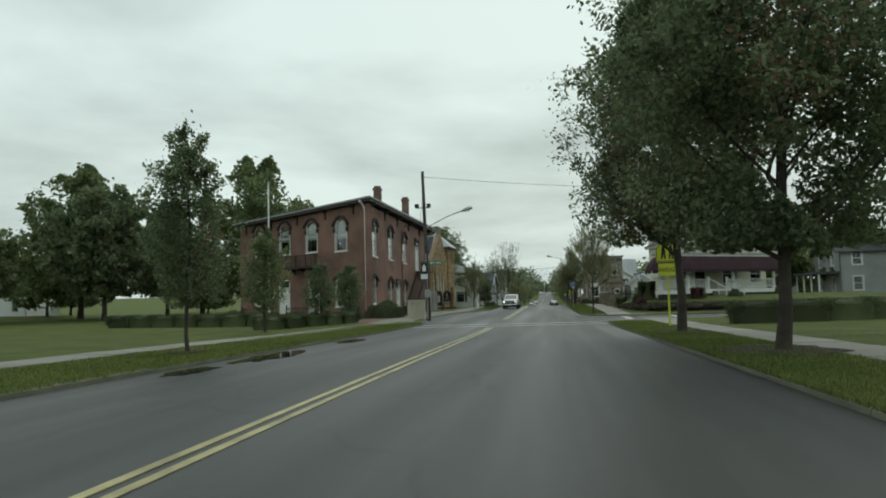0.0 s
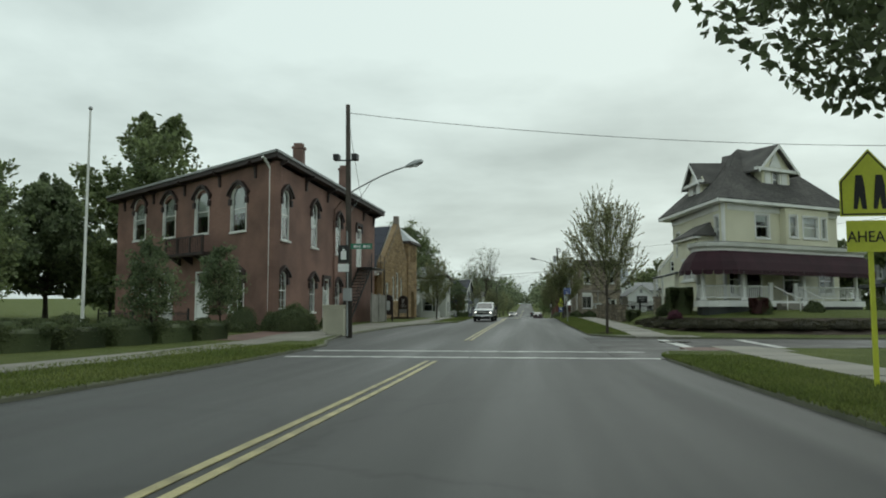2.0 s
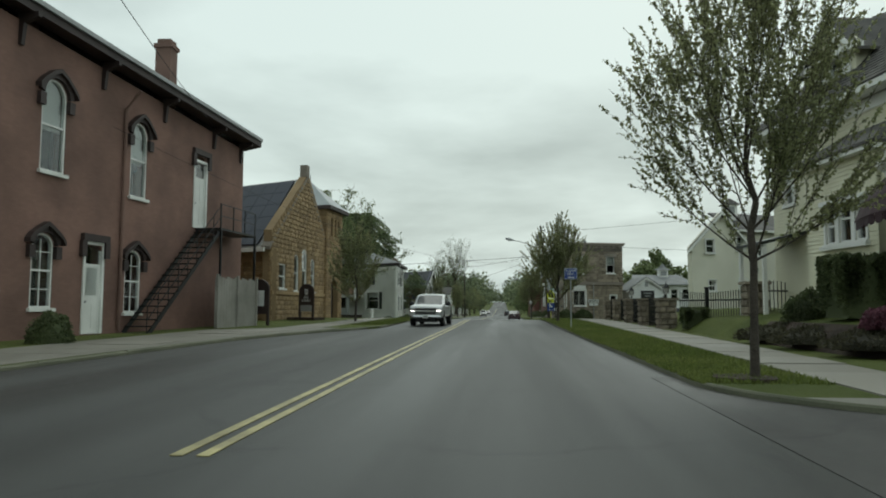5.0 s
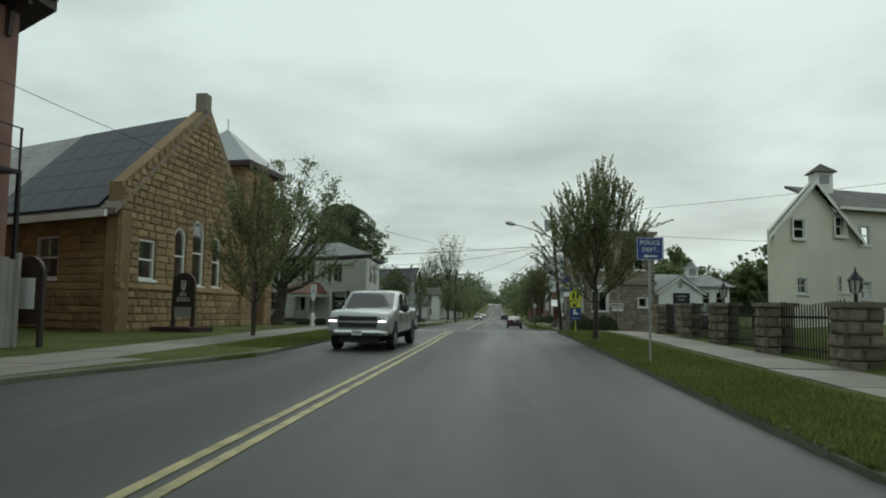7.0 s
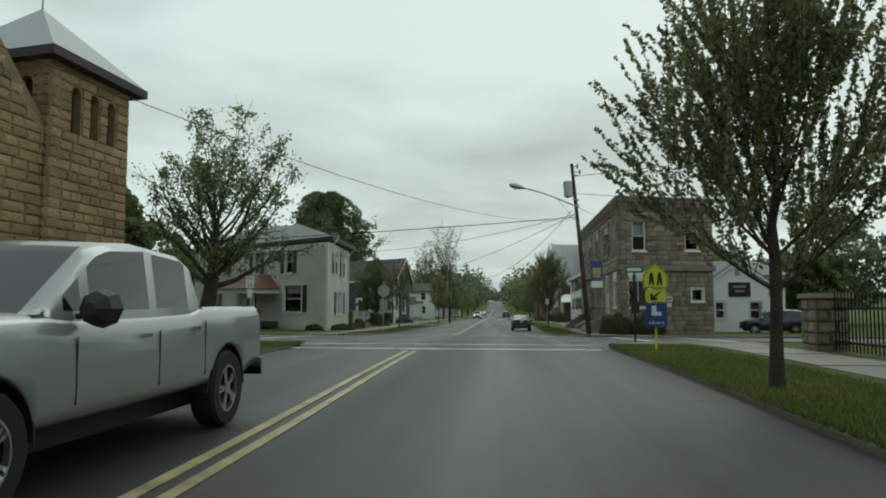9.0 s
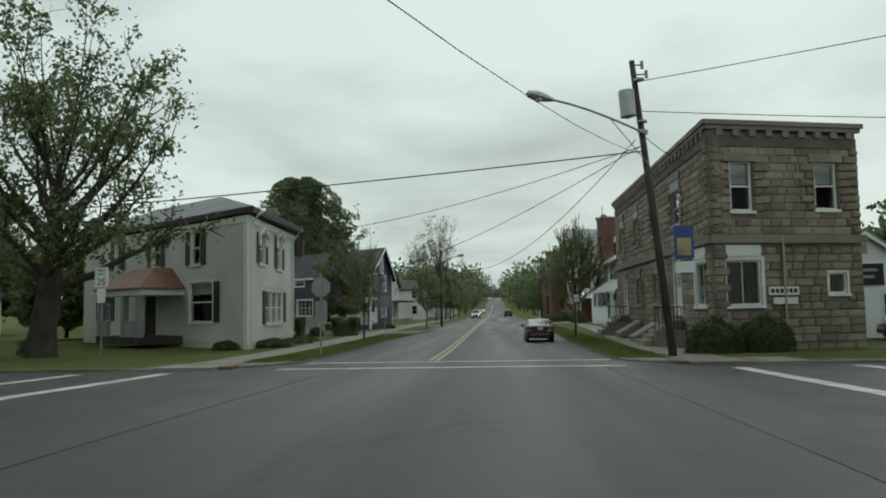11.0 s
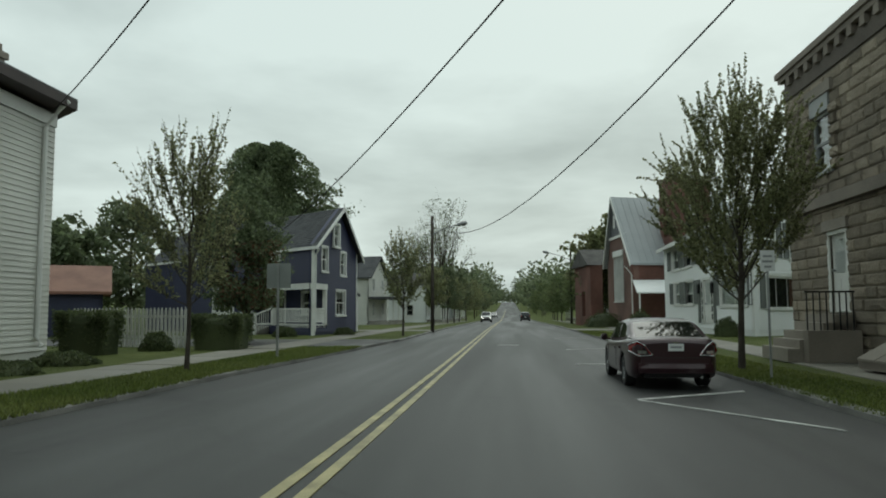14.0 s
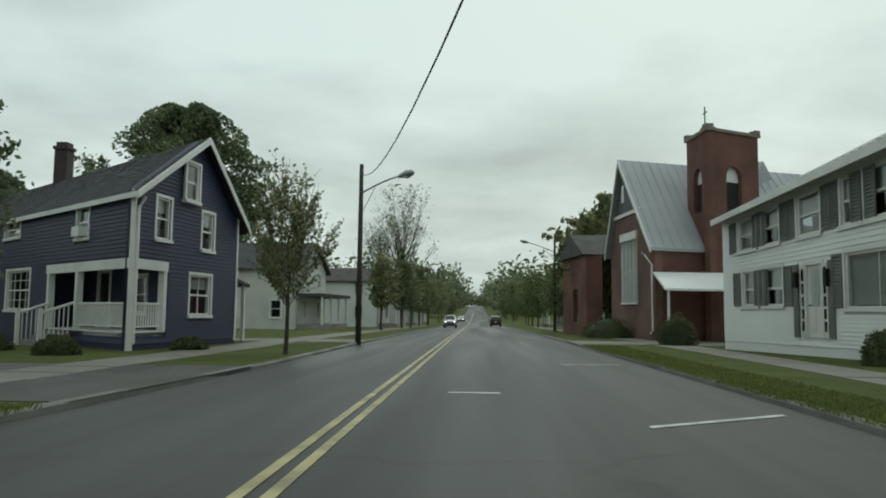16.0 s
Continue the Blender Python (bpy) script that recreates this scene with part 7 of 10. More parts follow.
simple_house(-68, 88, 10, 12, 9, 3.6, 6.2, M_WHITEVINYL, M_SHINGLE2, "white outbuilding across the park lawn", False, 9)
simple_house(29.5, 80, -4, 10, 9, 5.0, 7.2, M_GREYSIDE, M_SHINGLE2, "pale grey two-storey house beyond the clipped hedge", True, 12)
simple_house(-38, 140, 25, 10, 9, 3.0, 4.6, M_WHITEVINYL, M_SHINGLE2, "white house down the side street", False, 10)
simple_house(-22.2, 150, 30, 6, 5, 2.4, 3.6, M_NAVY, M_REDROOF, "small navy garage with rusty red roof", False, 11)
# small white gabled shop down the side street, with a wing and cupola behind it
zo = level(118)
shop = thing("gabled_shop", 15.3, 124.5, zo, "small white gabled shop with a dark sign panel on its front", "building")
sf, ss = Fr((17.15, 124.7), (13.4, 124.4)), Fr((13.4, 124.4), (13.0, 131.4))
wall(shop, "wall", sf, zo - 0.3, 3.45, [(0.3, 1.1, 0.9, 2.0), (2.7, 3.4, 0.9, 2.0)], M_WHITEVINYL, 0.2)
siding(shop, sf, zo, 3.45, [(0.3, 1.1, 0.9, 2.0), (2.7, 3.4, 0.9, 2.0)], M_WHITEVINYL, 0.15, gable=(sf.len / 2, 4.7), margin=0.08)
wall(shop, "wall", ss, zo - 0.3, 3.45, [], M_WHITEVINYL, 0.2)
wall(shop, "wall", Fr((16.75, 131.7), (17.15, 124.7)), zo - 0.3, 3.45, [], M_WHITEVINYL, 0.2)
for h in ((0.3, 1.1, 0.9, 2.0), (2.7, 3.4, 0.9, 2.0)):
    window(shop, sf, *h, casing=0.08)
bm = bmesh.new()
plate(bm, sf, [(0, 3.45), (sf.len, 3.45), (sf.len / 2, 4.75)], -0.2, -0.004)
part("gable_wall", bm, M_WHITEVINYL, shop)
sap, s0, s1, sb = sf(sf.len / 2, 0.3, 4.88), sf(-0.35, 0.3, 3.35), sf(sf.len + 0.35, 0.3, 3.35), Vector((-0.4, 7.2, 0))
slab_roof(shop, "roof", [[s0, sap, sap + sb, s0 + sb], [s1, sap, sap + sb, s1 + sb]], M_GREYROOF, 0.12)
for e in (s0, s1):
    bm = bmesh.new()
    prism(bm, [e - Vector((0, 0, 0.1)), sap - Vector((0, 0, 0.1)), sap - Vector((0, 0, 0.32)), e - Vector((0, 0, 0.28))], sf.n * -0.04)
    part("bargeboard", bm, M_TRIM, shop)
sp = part("sign_panel", boxes((1.05, 2.5, 0.04, 0.1, 2.35, 3.3), fr=sf), M_BLACK, shop, "dark sign panel with pale lettering bars")
for k, w in enumerate((0.9, 0.6)):
    part("lettering_bar", boxes((1.78 - w / 2, 1.78 + w / 2, 0.1, 0.105, 2.95 - 0.3 * k, 3.08 - 0.3 * k), fr=sf), M_STEEL, sp)
part("vent", boxes((sf.len / 2 - 0.17, sf.len / 2 + 0.17, 0.02, 0.06, 3.75, 4.2), fr=sf), M_GREYSIDE, shop)
hal = thing("white_hall", 20.5, 140, level(136), "long low white building with pale roof and a small cupola", "building")
hf = Fr((24.4, 140.6), (16.6, 139.6))
hh = [(0.6 + 1.5 * k, 1.5 + 1.5 * k, 2.6, 3.9) for k in range(5)]
wall(hal, "wall", hf, -0.5, 4.6, hh, M_WHITEVINYL, 0.2)
for h in hh:
    window(hal, hf, *h, casing=0.08)
wall(hal, "wall", Fr((24.0, 147.0), (24.4, 140.6)), -0.5, 4.6, [], M_WHITEVINYL, 0.2)
slab_roof(hal, "roof", [[hf(-0.5, 0.5, 4.5), hf(hf.len + 0.5, 0.5, 4.5), hf(hf.len - 0.8, -3.4, 5.9), hf(0.8, -3.4, 5.9)], [hf(-0.5, 0.5, 4.5), hf(0.8, -3.4, 5.9), hf(-0.5, -7.0, 4.5)]], M_GREYROOF, 0.12)
cq = hf(3.0, -3.0, 0)
cup = part("cupola", boxes((cq.x - 0.6, cq.x + 0.6, cq.y - 0.6, cq.y + 0.6, 5.5, 6.5)), M_TRIM, hal)
part("louvre", boxes((cq.x - 0.4, cq.x + 0.4, cq.y - 0.62, cq.y - 0.6, 5.75, 6.35)), M_GREYSIDE, cup)
bm = bmesh.new()
tube(bm, [Vector((cq.x, cq.y, w)) for w in (6.5, 6.56, 6.85, 7.45)], (1.15, 1.1, 0.5, 0.02), 4)
part("cupola_roof", bm, M_GREYROOF, cup)


# ---- trees ----
def leaf_mesh(name, centres, size, seed, droop=0.0, spread=1.0):
    """Many small leaves: pointed quads about the given centres."""
    r = np.random.RandomState(seed)
    n = len(centres)
    c = np.asarray(centres, float)
    a = r.normal(size=(n, 3))
    a[:, 2] -= droop
    a /= np.linalg.norm(a, axis=1, keepdims=True)
    b = np.cross(a, r.normal(size=(n, 3)))
    b /= np.linalg.norm(b, axis=1, keepdims=True)
    s = size * r.uniform(0.6, 1.35, size=(n, 1))
    v = np.stack([c - a * s, c + b * s * 0.55, c + a * s, c - b * s * 0.55], 1).reshape(-1, 3)
    me = bpy.data.meshes.new(name)
    me.vertices.add(4 * n)
    me.vertices.foreach_set("co", v.ravel())
    me.loops.add(4 * n)
    me.loops.foreach_set("vertex_index", np.arange(4 * n, dtype=np.int32))
    me.polygons.add(n)
    me.polygons.foreach_set("loop_start", np.arange(0, 4 * n, 4, dtype=np.int32))
    me.update(calc_edges=True)
    return me


def crown_radius(kind, h):
    """Half width of the crown, as a share of its widest, from its foot (0) to its top (1)."""
    if kind == "oval":
        return max(0.05, math.sin(math.pi * (0.1 + 0.87 * h) ** 0.8)) ** 0.75
    if kind == "vase":
        return 0.22 + 0.78 * max(0.0, math.sin(math.pi * min(1, 0.12 + 0.88 * h ** 0.85))) ** 0.9 if h < 0.97 else 0.12
    return max(0.08, math.sin(math.pi * (0.16 + 0.82 * h))) ** 0.55


def tree(x, y, height, seed, leaf, kind="round", foot=None, width=None, leaves=6000, label="", z=None, leaf_size=0.09, bare=0.0, group="", base=None, lean=0.0,
         limbs=None, clump=0.7, bark=None, fill=0.5):
    """A trunk with upswept limbs that reach a crown of the given foot, half width and height; twigs and leaves all along them."""
    r = random.Random(seed)
    z = ground_at(y) if z is None else z
    ob = thing("tree", x, y, z, label, "tree", group)
    org = ORIGIN[ob.name]
    foot = foot or height * 0.25
    w = width or height * 0.36
    rest = height - foot
    tr = base or height * 0.016
    segs, twigs = [], []

    def axis(h):
        """The leader at height h above the crown's foot."""
        return Vector((x + lean * (foot + h) / height + 0.05 * math.sin(h * 1.3 + seed), y + 0.05 * math.cos(h * 1.1 + seed), z + foot + h))

    p0 = Vector((x, y, z - 0.1))
    segs.append((p0, p0.lerp(axis(-foot * 0.55), 1), tr * 1.35, tr * 1.02))
    segs.append((axis(-foot * 0.55), axis(0), tr * 1.02, tr * 0.9))
    n = 8
    lead = {"oval": 0.86, "vase": 0.45}.get(kind, 0.6)
    for k in range(n):
        segs.append((axis(rest * lead * k / n), axis(rest * lead * (k + 1) / n), tr * 0.9 * (1 - k / n) ** 0.8 + 0.008, tr * 0.9 * (1 - (k + 1) / n) ** 0.8 + 0.008))
    if kind != "vase":
        twigs.append((axis(rest * 0.7), axis(rest * 0.98)))
    m = limbs or {"vase": 44, "oval": 34}.get(kind, 34)
    for i in range(m):
        s = (i + 0.5) / m
        h0 = rest * lead * (s ** (1.15 if kind != "vase" else 1.6)) * 0.92 - 0.06 * foot
        h1 = h0 / rest + (0.20 + 0.18 * r.random()) * (1.35 if kind == "vase" else 1.0) * (1 - 0.55 * s)
        if kind == "vase":
            h0 = rest * 0.42 * s - 0.05 * foot
            h1 = 0.22 + 0.76 * s ** 0.8 + r.uniform(-0.08, 0.06)
        if kind == "round" and s < 0.4:
            h1 = h0 / rest + r.uniform(-0.02, 0.2)
        h1 = min(0.97, max(0.02, h1))
        a = 2.4 * i + r.uniform(-0.5, 0.5) + seed
        rad = w * crown_radius(kind, h1) * r.uniform(0.72, 1.06)
        a0 = axis(h0)
        e = Vector((axis(h1 * rest).x + math.cos(a) * rad, axis(h1 * rest).y + math.sin(a) * rad, z + foot + h1 * rest))
        mid = a0.lerp(e, 0.55) + Vector((math.cos(a), math.sin(a), 0)) * rad * 0.12 - Vector((0, 0, (e.z - a0.z) * 0.12))
        rr = max(0.012, tr * 0.42 * (1 - 0.7 * s))
        pts = [a0.lerp(mid, t).lerp(mid.lerp(e, t), t) + Vector((r.gauss(0, 0.03), r.gauss(0, 0.03), r.gauss(0, 0.03))) * rad for t in (0, 0.25, 0.5, 0.75, 1)]
        for k in range(4):
            segs.append((pts[k], pts[k + 1], rr * (1 - 0.21 * k), rr * (1 - 0.21 * (k + 1))))
        long_ = (e - a0).length
        for k in range(int(5 + 3 * r.random())):
            t = r.uniform(0.18 if kind != "vase" else 0.3, 1.0)
            f = t * 4
            q = pts[min(3, int(f))].lerp(pts[min(3, int(f)) + 1], f - min(3, int(f)))
            d = ((e - a0).normalized() + Vector((r.gauss(0, 0.6), r.gauss(0, 0.6), r.gauss(0.25, 0.45)))).normalized()
            ln = long_ * r.uniform(0.16, 0.36)
            g = q + d * ln
            segs.append((q, g, rr * 0.35 * (1.1 - 0.6 * t), rr * 0.12))
            twigs.append((q, g))
            for _ in range(2):
                o = q.lerp(g, r.uniform(0.3, 0.9))
                d2 = (d + Vector((r.gauss(0, 0.7), r.gauss(0, 0.7), r.gauss(0.2, 0.5)))).normalized()
                twigs.append((o, o + d2 * ln * 0.55))
                segs.append((o, o + d2 * ln * 0.55, rr * 0.2, rr * 0.08))
    vs, fs = [], []
    for a, b, r0, r1 in segs:
        if r0 < 0.0035:
            continue
        t = (b - a).normalized()
        m_ = t.orthogonal().normalized()
        nn = t.cross(m_)
        sides = 9 if r0 > 0.05 else 4 if r0 > 0.015 else 3
        i = len(vs)
        for c, rad in ((a, r0), (b, r1)):
            vs += [c + (m_ * math.cos(2 * math.pi * k / sides) + nn * math.sin(2 * math.pi * k / sides)) * rad for k in range(sides)]
        fs += [(i + k, i + (k + 1) % sides, i + sides + (k + 1) % sides, i + sides + k) for k in range(sides)]
    me = bpy.data.meshes.new("trunk")
    me.from_pydata([v - org for v in vs], [], fs)
    me.shade_smooth()
    me.materials.append(bark or M_BARK)
    t = new("trunk", me)
    t.parent = ob
    ORIGIN[t.name] = org
    rs = np.random.RandomState(seed)
    keep = [tw for tw in twigs if r.random() >= bare]
    a = np.array([tuple(q[0]) for q in keep])
    b = np.array([tuple(q[1]) for q in keep])
    k = rs.randint(0, len(keep), leaves)
    f = rs.uniform(0.1, 1.1, size=(leaves, 1))
    ln = np.linalg.norm(b - a, axis=1)[k][:, None]
    pts = a[k] * (1 - f) + b[k] * f + rs.normal(size=(leaves, 3)) * (0.04 + ln * 0.22 * clump)
    # the rest fills the crown's outline unevenly, leaving gaps
    m2 = int(leaves * fill)
    if m2:
        c2 = rs.uniform(0.02, 1.0, size=(m2 * 4,))
        ang = rs.uniform(0, 2 * math.pi, size=(m2 * 4,))
        rr_ = np.array([crown_radius(kind, float(q)) for q in np.linspace(0, 1, 60)])
        rad_ = w * np.interp(c2, np.linspace(0, 1, 60), rr_) * rs.uniform(0.005, 1.0, size=c2.shape) ** 0.5
        rad_ = rad_ * (0.84 + 0.2 * np.sin(ang * 3 + c2 * 9 + seed) + 0.12 * np.sin(ang * 7 - c2 * 13 + 2 * seed))
        if fill < 0.8:
            c2 = c2 * (0.9 + 0.1 * np.sin(ang * 2 + seed) * np.sin(rad_ / w * 6 + seed))
        vol = np.stack([x + lean * (foot + c2 * rest) / height + np.cos(ang) * rad_, y + np.sin(ang) * rad_, z + foot + c2 * rest], 1)
        g = (5.5 if fill < 0.8 else 13.0) / w
        lump = np.sin(vol[:, 0] * g + seed) + np.sin(vol[:, 1] * g * 1.1 + 2 * seed) + np.sin(vol[:, 2] * g * 1.2 + 3 * seed) + 0.8 * np.sin((vol[:, 0] + vol[:, 2]) * g * 2.3)
        vol = vol[lump > (-0.3 if fill < 0.8 else -1.3)][:m2]
        pts[:len(vol)] = vol
    pts[:, 2] = np.minimum(pts[:, 2], z + height + 0.1)
    me = leaf_mesh("crown", pts - np.array(org), leaf_size, seed + 1)
    me.materials.append(leaf)
    if leaf is M_LEAF_DARK and leaf_size < 0.11:
        me.materials.append(M_LEAF_RED)
        idx = ((pts[:, 2] < z + foot + rest * 0.5) & (np.sin(pts[:, 0] * 1.3 + seed) + np.cos(pts[:, 1] * 1.1) > 0.55) & (rs.uniform(size=leaves) < 0.28)).astype(np.int32)
        me.polygons.foreach_set("material_index", idx)
    cr = new("crown", me)
    cr.parent = ob
    ORIGIN[cr.name] = org
    return ob


def shrub(x, y, w, d, h, seed, leaf=M_HEDGE, label="dark green rounded shrub", square=False, n=900, size=0.05, name="shrub", yaw=0.0, z=None, group=""):
    """A low bush: leaves over an uneven mound, thick enough to hide its middle."""
    rs = np.random.RandomState(seed)
    n = int(n * 2.2)
    size = size * 0.85
    z = ground_at(y) if z is None else z
    v = rs.normal(size=(n, 3))
    v /= np.linalg.norm(v, axis=1, keepdims=True)
    v[:, 2] = np.abs(v[:, 2])
    if square:
        v = np.sign(v) * np.abs(v) ** 0.35
        v /= np.max(np.abs(v), axis=1, keepdims=True)
    rad = rs.uniform(0.82, 1.0, size=(n, 1)) * (1 + (0.03 if square else 0.12) * np.sin(v[:, :1] * 7 + seed) * np.cos(v[:, 1:2] * 6))
    p = v * rad * np.array((w / 2, d / 2, h))
    c, s = math.cos(radians(yaw)), math.sin(radians(yaw))
    p = np.stack([p[:, 0] * c - p[:, 1] * s, p[:, 0] * s + p[:, 1] * c, p[:, 2]], 1)
    ob = thing(name, x, y, z, label, "hedge" if name == "hedge" else "shrub", group)
    me = leaf_mesh("leaves", p, size, seed)
    me.materials.append(leaf)
    q = new("leaves", me)
    q.parent = ob
    bm = bmesh.new()
    bmesh.ops.create_icosphere(bm, subdivisions=2, radius=1)
    for vv in bm.verts:
        t = vv.co.copy()
        if square:
            t = Vector([math.copysign(abs(k) ** 0.4, k) for k in t])
            t /= max(abs(k) for k in t)
        t = Vector((t.x * w / 2 * 0.87, t.y * d / 2 * 0.87, max(t.z, -0.05) * h * 0.88))
        vv.co = Vector((t.x * c - t.y * s, t.x * s + t.y * c, t.z)) + ob.location
    part("inner_mass", bm, leaf, ob)
    return ob


def spray_tree(x, y, height, seed, leaf, foot, width, leaves, label, leaf_size=0.05, base=0.08, group="street trees", limbs=11, open_=0.5, z=None):
    """A young street tree: limbs fan out from a short trunk and carry long straight shoots, leafy on both sides, that stand clear of the crown's outline."""
    r = random.Random(seed)
    z = ground_at(y) if z is None else z
    ob = thing("tree", x, y, z, label, "tree", group)
    org = ORIGIN[ob.name]
    rest = height - foot
    fork = Vector((x + 0.03, y, z + foot))
    segs = [(Vector((x, y, z - 0.1)), Vector((x + 0.02, y + 0.02, z + foot * 0.5)), base * 1.3, base), (Vector((x + 0.02, y + 0.02, z + foot * 0.5)), fork, base, base * 0.9)]
    n = 7
    lead = [fork + Vector((r.gauss(0, 0.04), r.gauss(0, 0.04), rest * 0.62 * k / n)) for k in range(n + 1)]
    lead[0] = fork
    for k in range(n):
        segs.append((lead[k], lead[k + 1], base * 0.85 * (1 - k / n) + 0.012, base * 0.85 * (1 - (k + 1) / n) + 0.012))
    shoots = []

    def reach(d, p):
        """How far the crown's outline lies from p along d."""
        t = 0.05
        while t < height:
            q = p + d * t
            h = (q.z - z - foot * 0.86) / (height - foot * 0.86)
            if h < 0 or h > 1:
                break
            w = width * (0.42 + 0.58 * math.sin(math.pi * min(1.0, 0.08 + h * 0.92) ** 0.9)) * (1.0 if h < 0.8 else math.sqrt(max(0.0, (1 - h) / 0.2)) * 0.75 + 0.25)
            if math.hypot(q.x - x, q.y - y) > w:
                break
            t += 0.08
        return t

    for i in range(limbs):
        s = (i + 0.5) / limbs
        a = 2.4 * i + r.uniform(-0.35, 0.35) + seed
        up = math.radians(20 + 56 * s ** 0.9 + r.uniform(-7, 7))
        p = lead[min(n, int(s * 4.2))]
        d = Vector((math.cos(a) * math.cos(up), math.sin(a) * math.cos(up), math.sin(up)))
        ln = reach(d, p) * 0.8
        bend = Vector((0, 0, 0.16 * ln))
        pts = [p + d * ln * t + bend * t * t for t in (0, 0.25, 0.5, 0.75, 1.0)]
        rr = base * (0.36 - 0.1 * s)
        for k in range(4):
            segs.append((pts[k], pts[k + 1], rr * (1 - 0.22 * k), rr * (1 - 0.22 * (k + 1))))
        shoots.append((pts[3], pts[4] + d * ln * 0.16))
        for k in range(17):
            t = r.uniform(0.16, 0.98)
            q = pts[min(3, int(t * 4))].lerp(pts[min(3, int(t * 4)) + 1], t * 4 - min(3, int(t * 4)))
            out = (q - (fork - Vector((0, 0, 0.5)))).normalized()
            e = (out + d * 0.35 + Vector((r.gauss(0, 0.42), r.gauss(0, 0.42), r.gauss(0.22, 0.34)))).normalized()
            m = reach(e, q) * r.choice((0.5, 0.75, 0.95, 1.08, 1.25))
            m = min(max(m, 0.25), rest * 0.5)
            g = q + e * m + Vector((0, 0, 0.05 * m))
            segs.append((q, g, rr * 0.3 * (1.15 - 0.6 * t), 0.003))
            shoots.append((q, g))
            for _ in range(2):
                o = q.lerp(g, r.uniform(0.2, 0.75))
                e2 = (e + Vector((r.gauss(0, 0.4), r.gauss(0, 0.4), r.gauss(0.15, 0.35)))).normalized()
                l2 = m * r.uniform(0.3, 0.55)
                shoots.append((o, o + e2 * l2))
                segs.append((o, o + e2 * l2, 0.006, 0.003))
    vs, fs = [], []
    for a, b, r0, r1 in segs:
        t = (b - a).normalized()
        m_ = t.orthogonal().normalized()
        nn = t.cross(m_)
        sides = 9 if r0 > 0.05 else 5 if r0 > 0.015 else 3
        i = len(vs)
        for c, rad in ((a, r0), (b, r1)):
            vs += [c - org + (m_ * math.cos(2 * math.pi * k / sides) + nn * math.sin(2 * math.pi * k / sides)) * rad for k in range(sides)]
        fs += [(i + k, i + (k + 1) % sides, i + sides + (k + 1) % sides, i + sides + k) for k in range(sides)]
    me = bpy.data.meshes.new("trunk")
    me.from_pydata(vs, [], fs)
    me.shade_smooth()
    me.materials.append(M_BARK)
    t = new("trunk", me)
    t.parent = ob
    ORIGIN[t.name] = org
    # leaves sit in rows along the shoots, thinning towards the tips
    rs = np.random.RandomState(seed)
    a = np.array([tuple(q[0]) for q in shoots])
    b = np.array([tuple(q[1]) for q in shoots])
    ln = np.linalg.norm(b - a, axis=1)
    k = rs.choice(len(shoots), leaves, p=ln / ln.sum())
    f = rs.uniform(0.04, 1.0, size=(leaves, 1)) ** (0.75 + 0.4 * open_)
    off = rs.normal(size=(leaves, 3))
    pts = a[k] * (1 - f) + b[k] * f + off / np.linalg.norm(off, axis=1, keepdims=True) * leaf_size * (0.5 + 0.9 * (1 - f))
    me = leaf_mesh("crown", pts - np.array(org), leaf_size, seed + 1)
    me.materials.append(leaf)
    cr = new("crown", me)
    cr.parent = ob
    ORIGIN[cr.name] = org
    return ob


PEAR = "tall pear street tree with dense dark leaves"
YOUNG = "young street tree with thin upswept branches and small leaves"
tree(4.5, 15.3, 12.0, 3, M_LEAF_DARK, "oval", 1.85, 3.4, 86000, PEAR, leaf_size=0.064, group="street trees", base=0.125, fill=0.6, lean=0.7)
tree(4.3, 25.2, 12.8, 4, M_LEAF_DARK, "oval", 2.75, 3.5, 80000, PEAR, leaf_size=0.066, group="street trees", base=0.135, fill=0.62)
tree(-9.5, 18.4, 6.4, 5, M_LEAF_DARK, "oval", 1.1, 1.15, 15000, "slender young street tree with thin foliage", leaf_size=0.05, group="street trees", base=0.05)
spray_tree(3.1, 53.6, 6.6, 6, M_LEAF_OLIVE, 1.7, 1.85, 27000, YOUNG, 0.034, 0.058, limbs=14)
spray_tree(2.5, 82.8, 5.5, 7, M_LEAF_OLIVE, 1.15, 1.9, 42000, YOUNG, 0.036, 0.075, limbs=14)
spray_tree(2.95, 129.5, 5.7, 8, M_LEAF_OLIVE, 1.35, 1.8, 38000, YOUNG, 0.034, 0.062, limbs=14)
spray_tree(-8.3, 81.5, 5.3, 9, M_LEAF_OLIVE, 1.0, 1.6, 17000, YOUNG, 0.038, 0.06)
spray_tree(-8.1, 128.6, 5.3, 10, M_LEAF_OLIVE, 1.3, 1.15, 7500, YOUNG, 0.038, 0.045)
tree(-12.4, 143.8, 7.0, 11, M_LEAF_DARK, "round", 1.2, 1.9, 19000, "dark-leaved ornamental tree beside the navy house", leaf_size=0.075, base=0.09, lean=-0.3)
spray_tree(-6.95, 150.9, 5.3, 12, M_LEAF_OLIVE, 1.3, 1.3, 6000, YOUNG, 0.055, 0.055)
tree(-18.3, 117.1, 13.0, 13, M_LEAF_MID, "vase", 2.6, 4.6, 15000, "old half-bare maple with broken limbs and thin leaves", leaf_size=0.1, bare=0.4, base=0.46, limbs=26, lean=1.3, fill=0.3)
tree(-14.0, 35.0, 5.3, 16, M_LEAF_MID, "oval", 1.0, 1.3, 9000, "bushy young tree beside the park walk", leaf_size=0.06, base=0.06, fill=0.6)
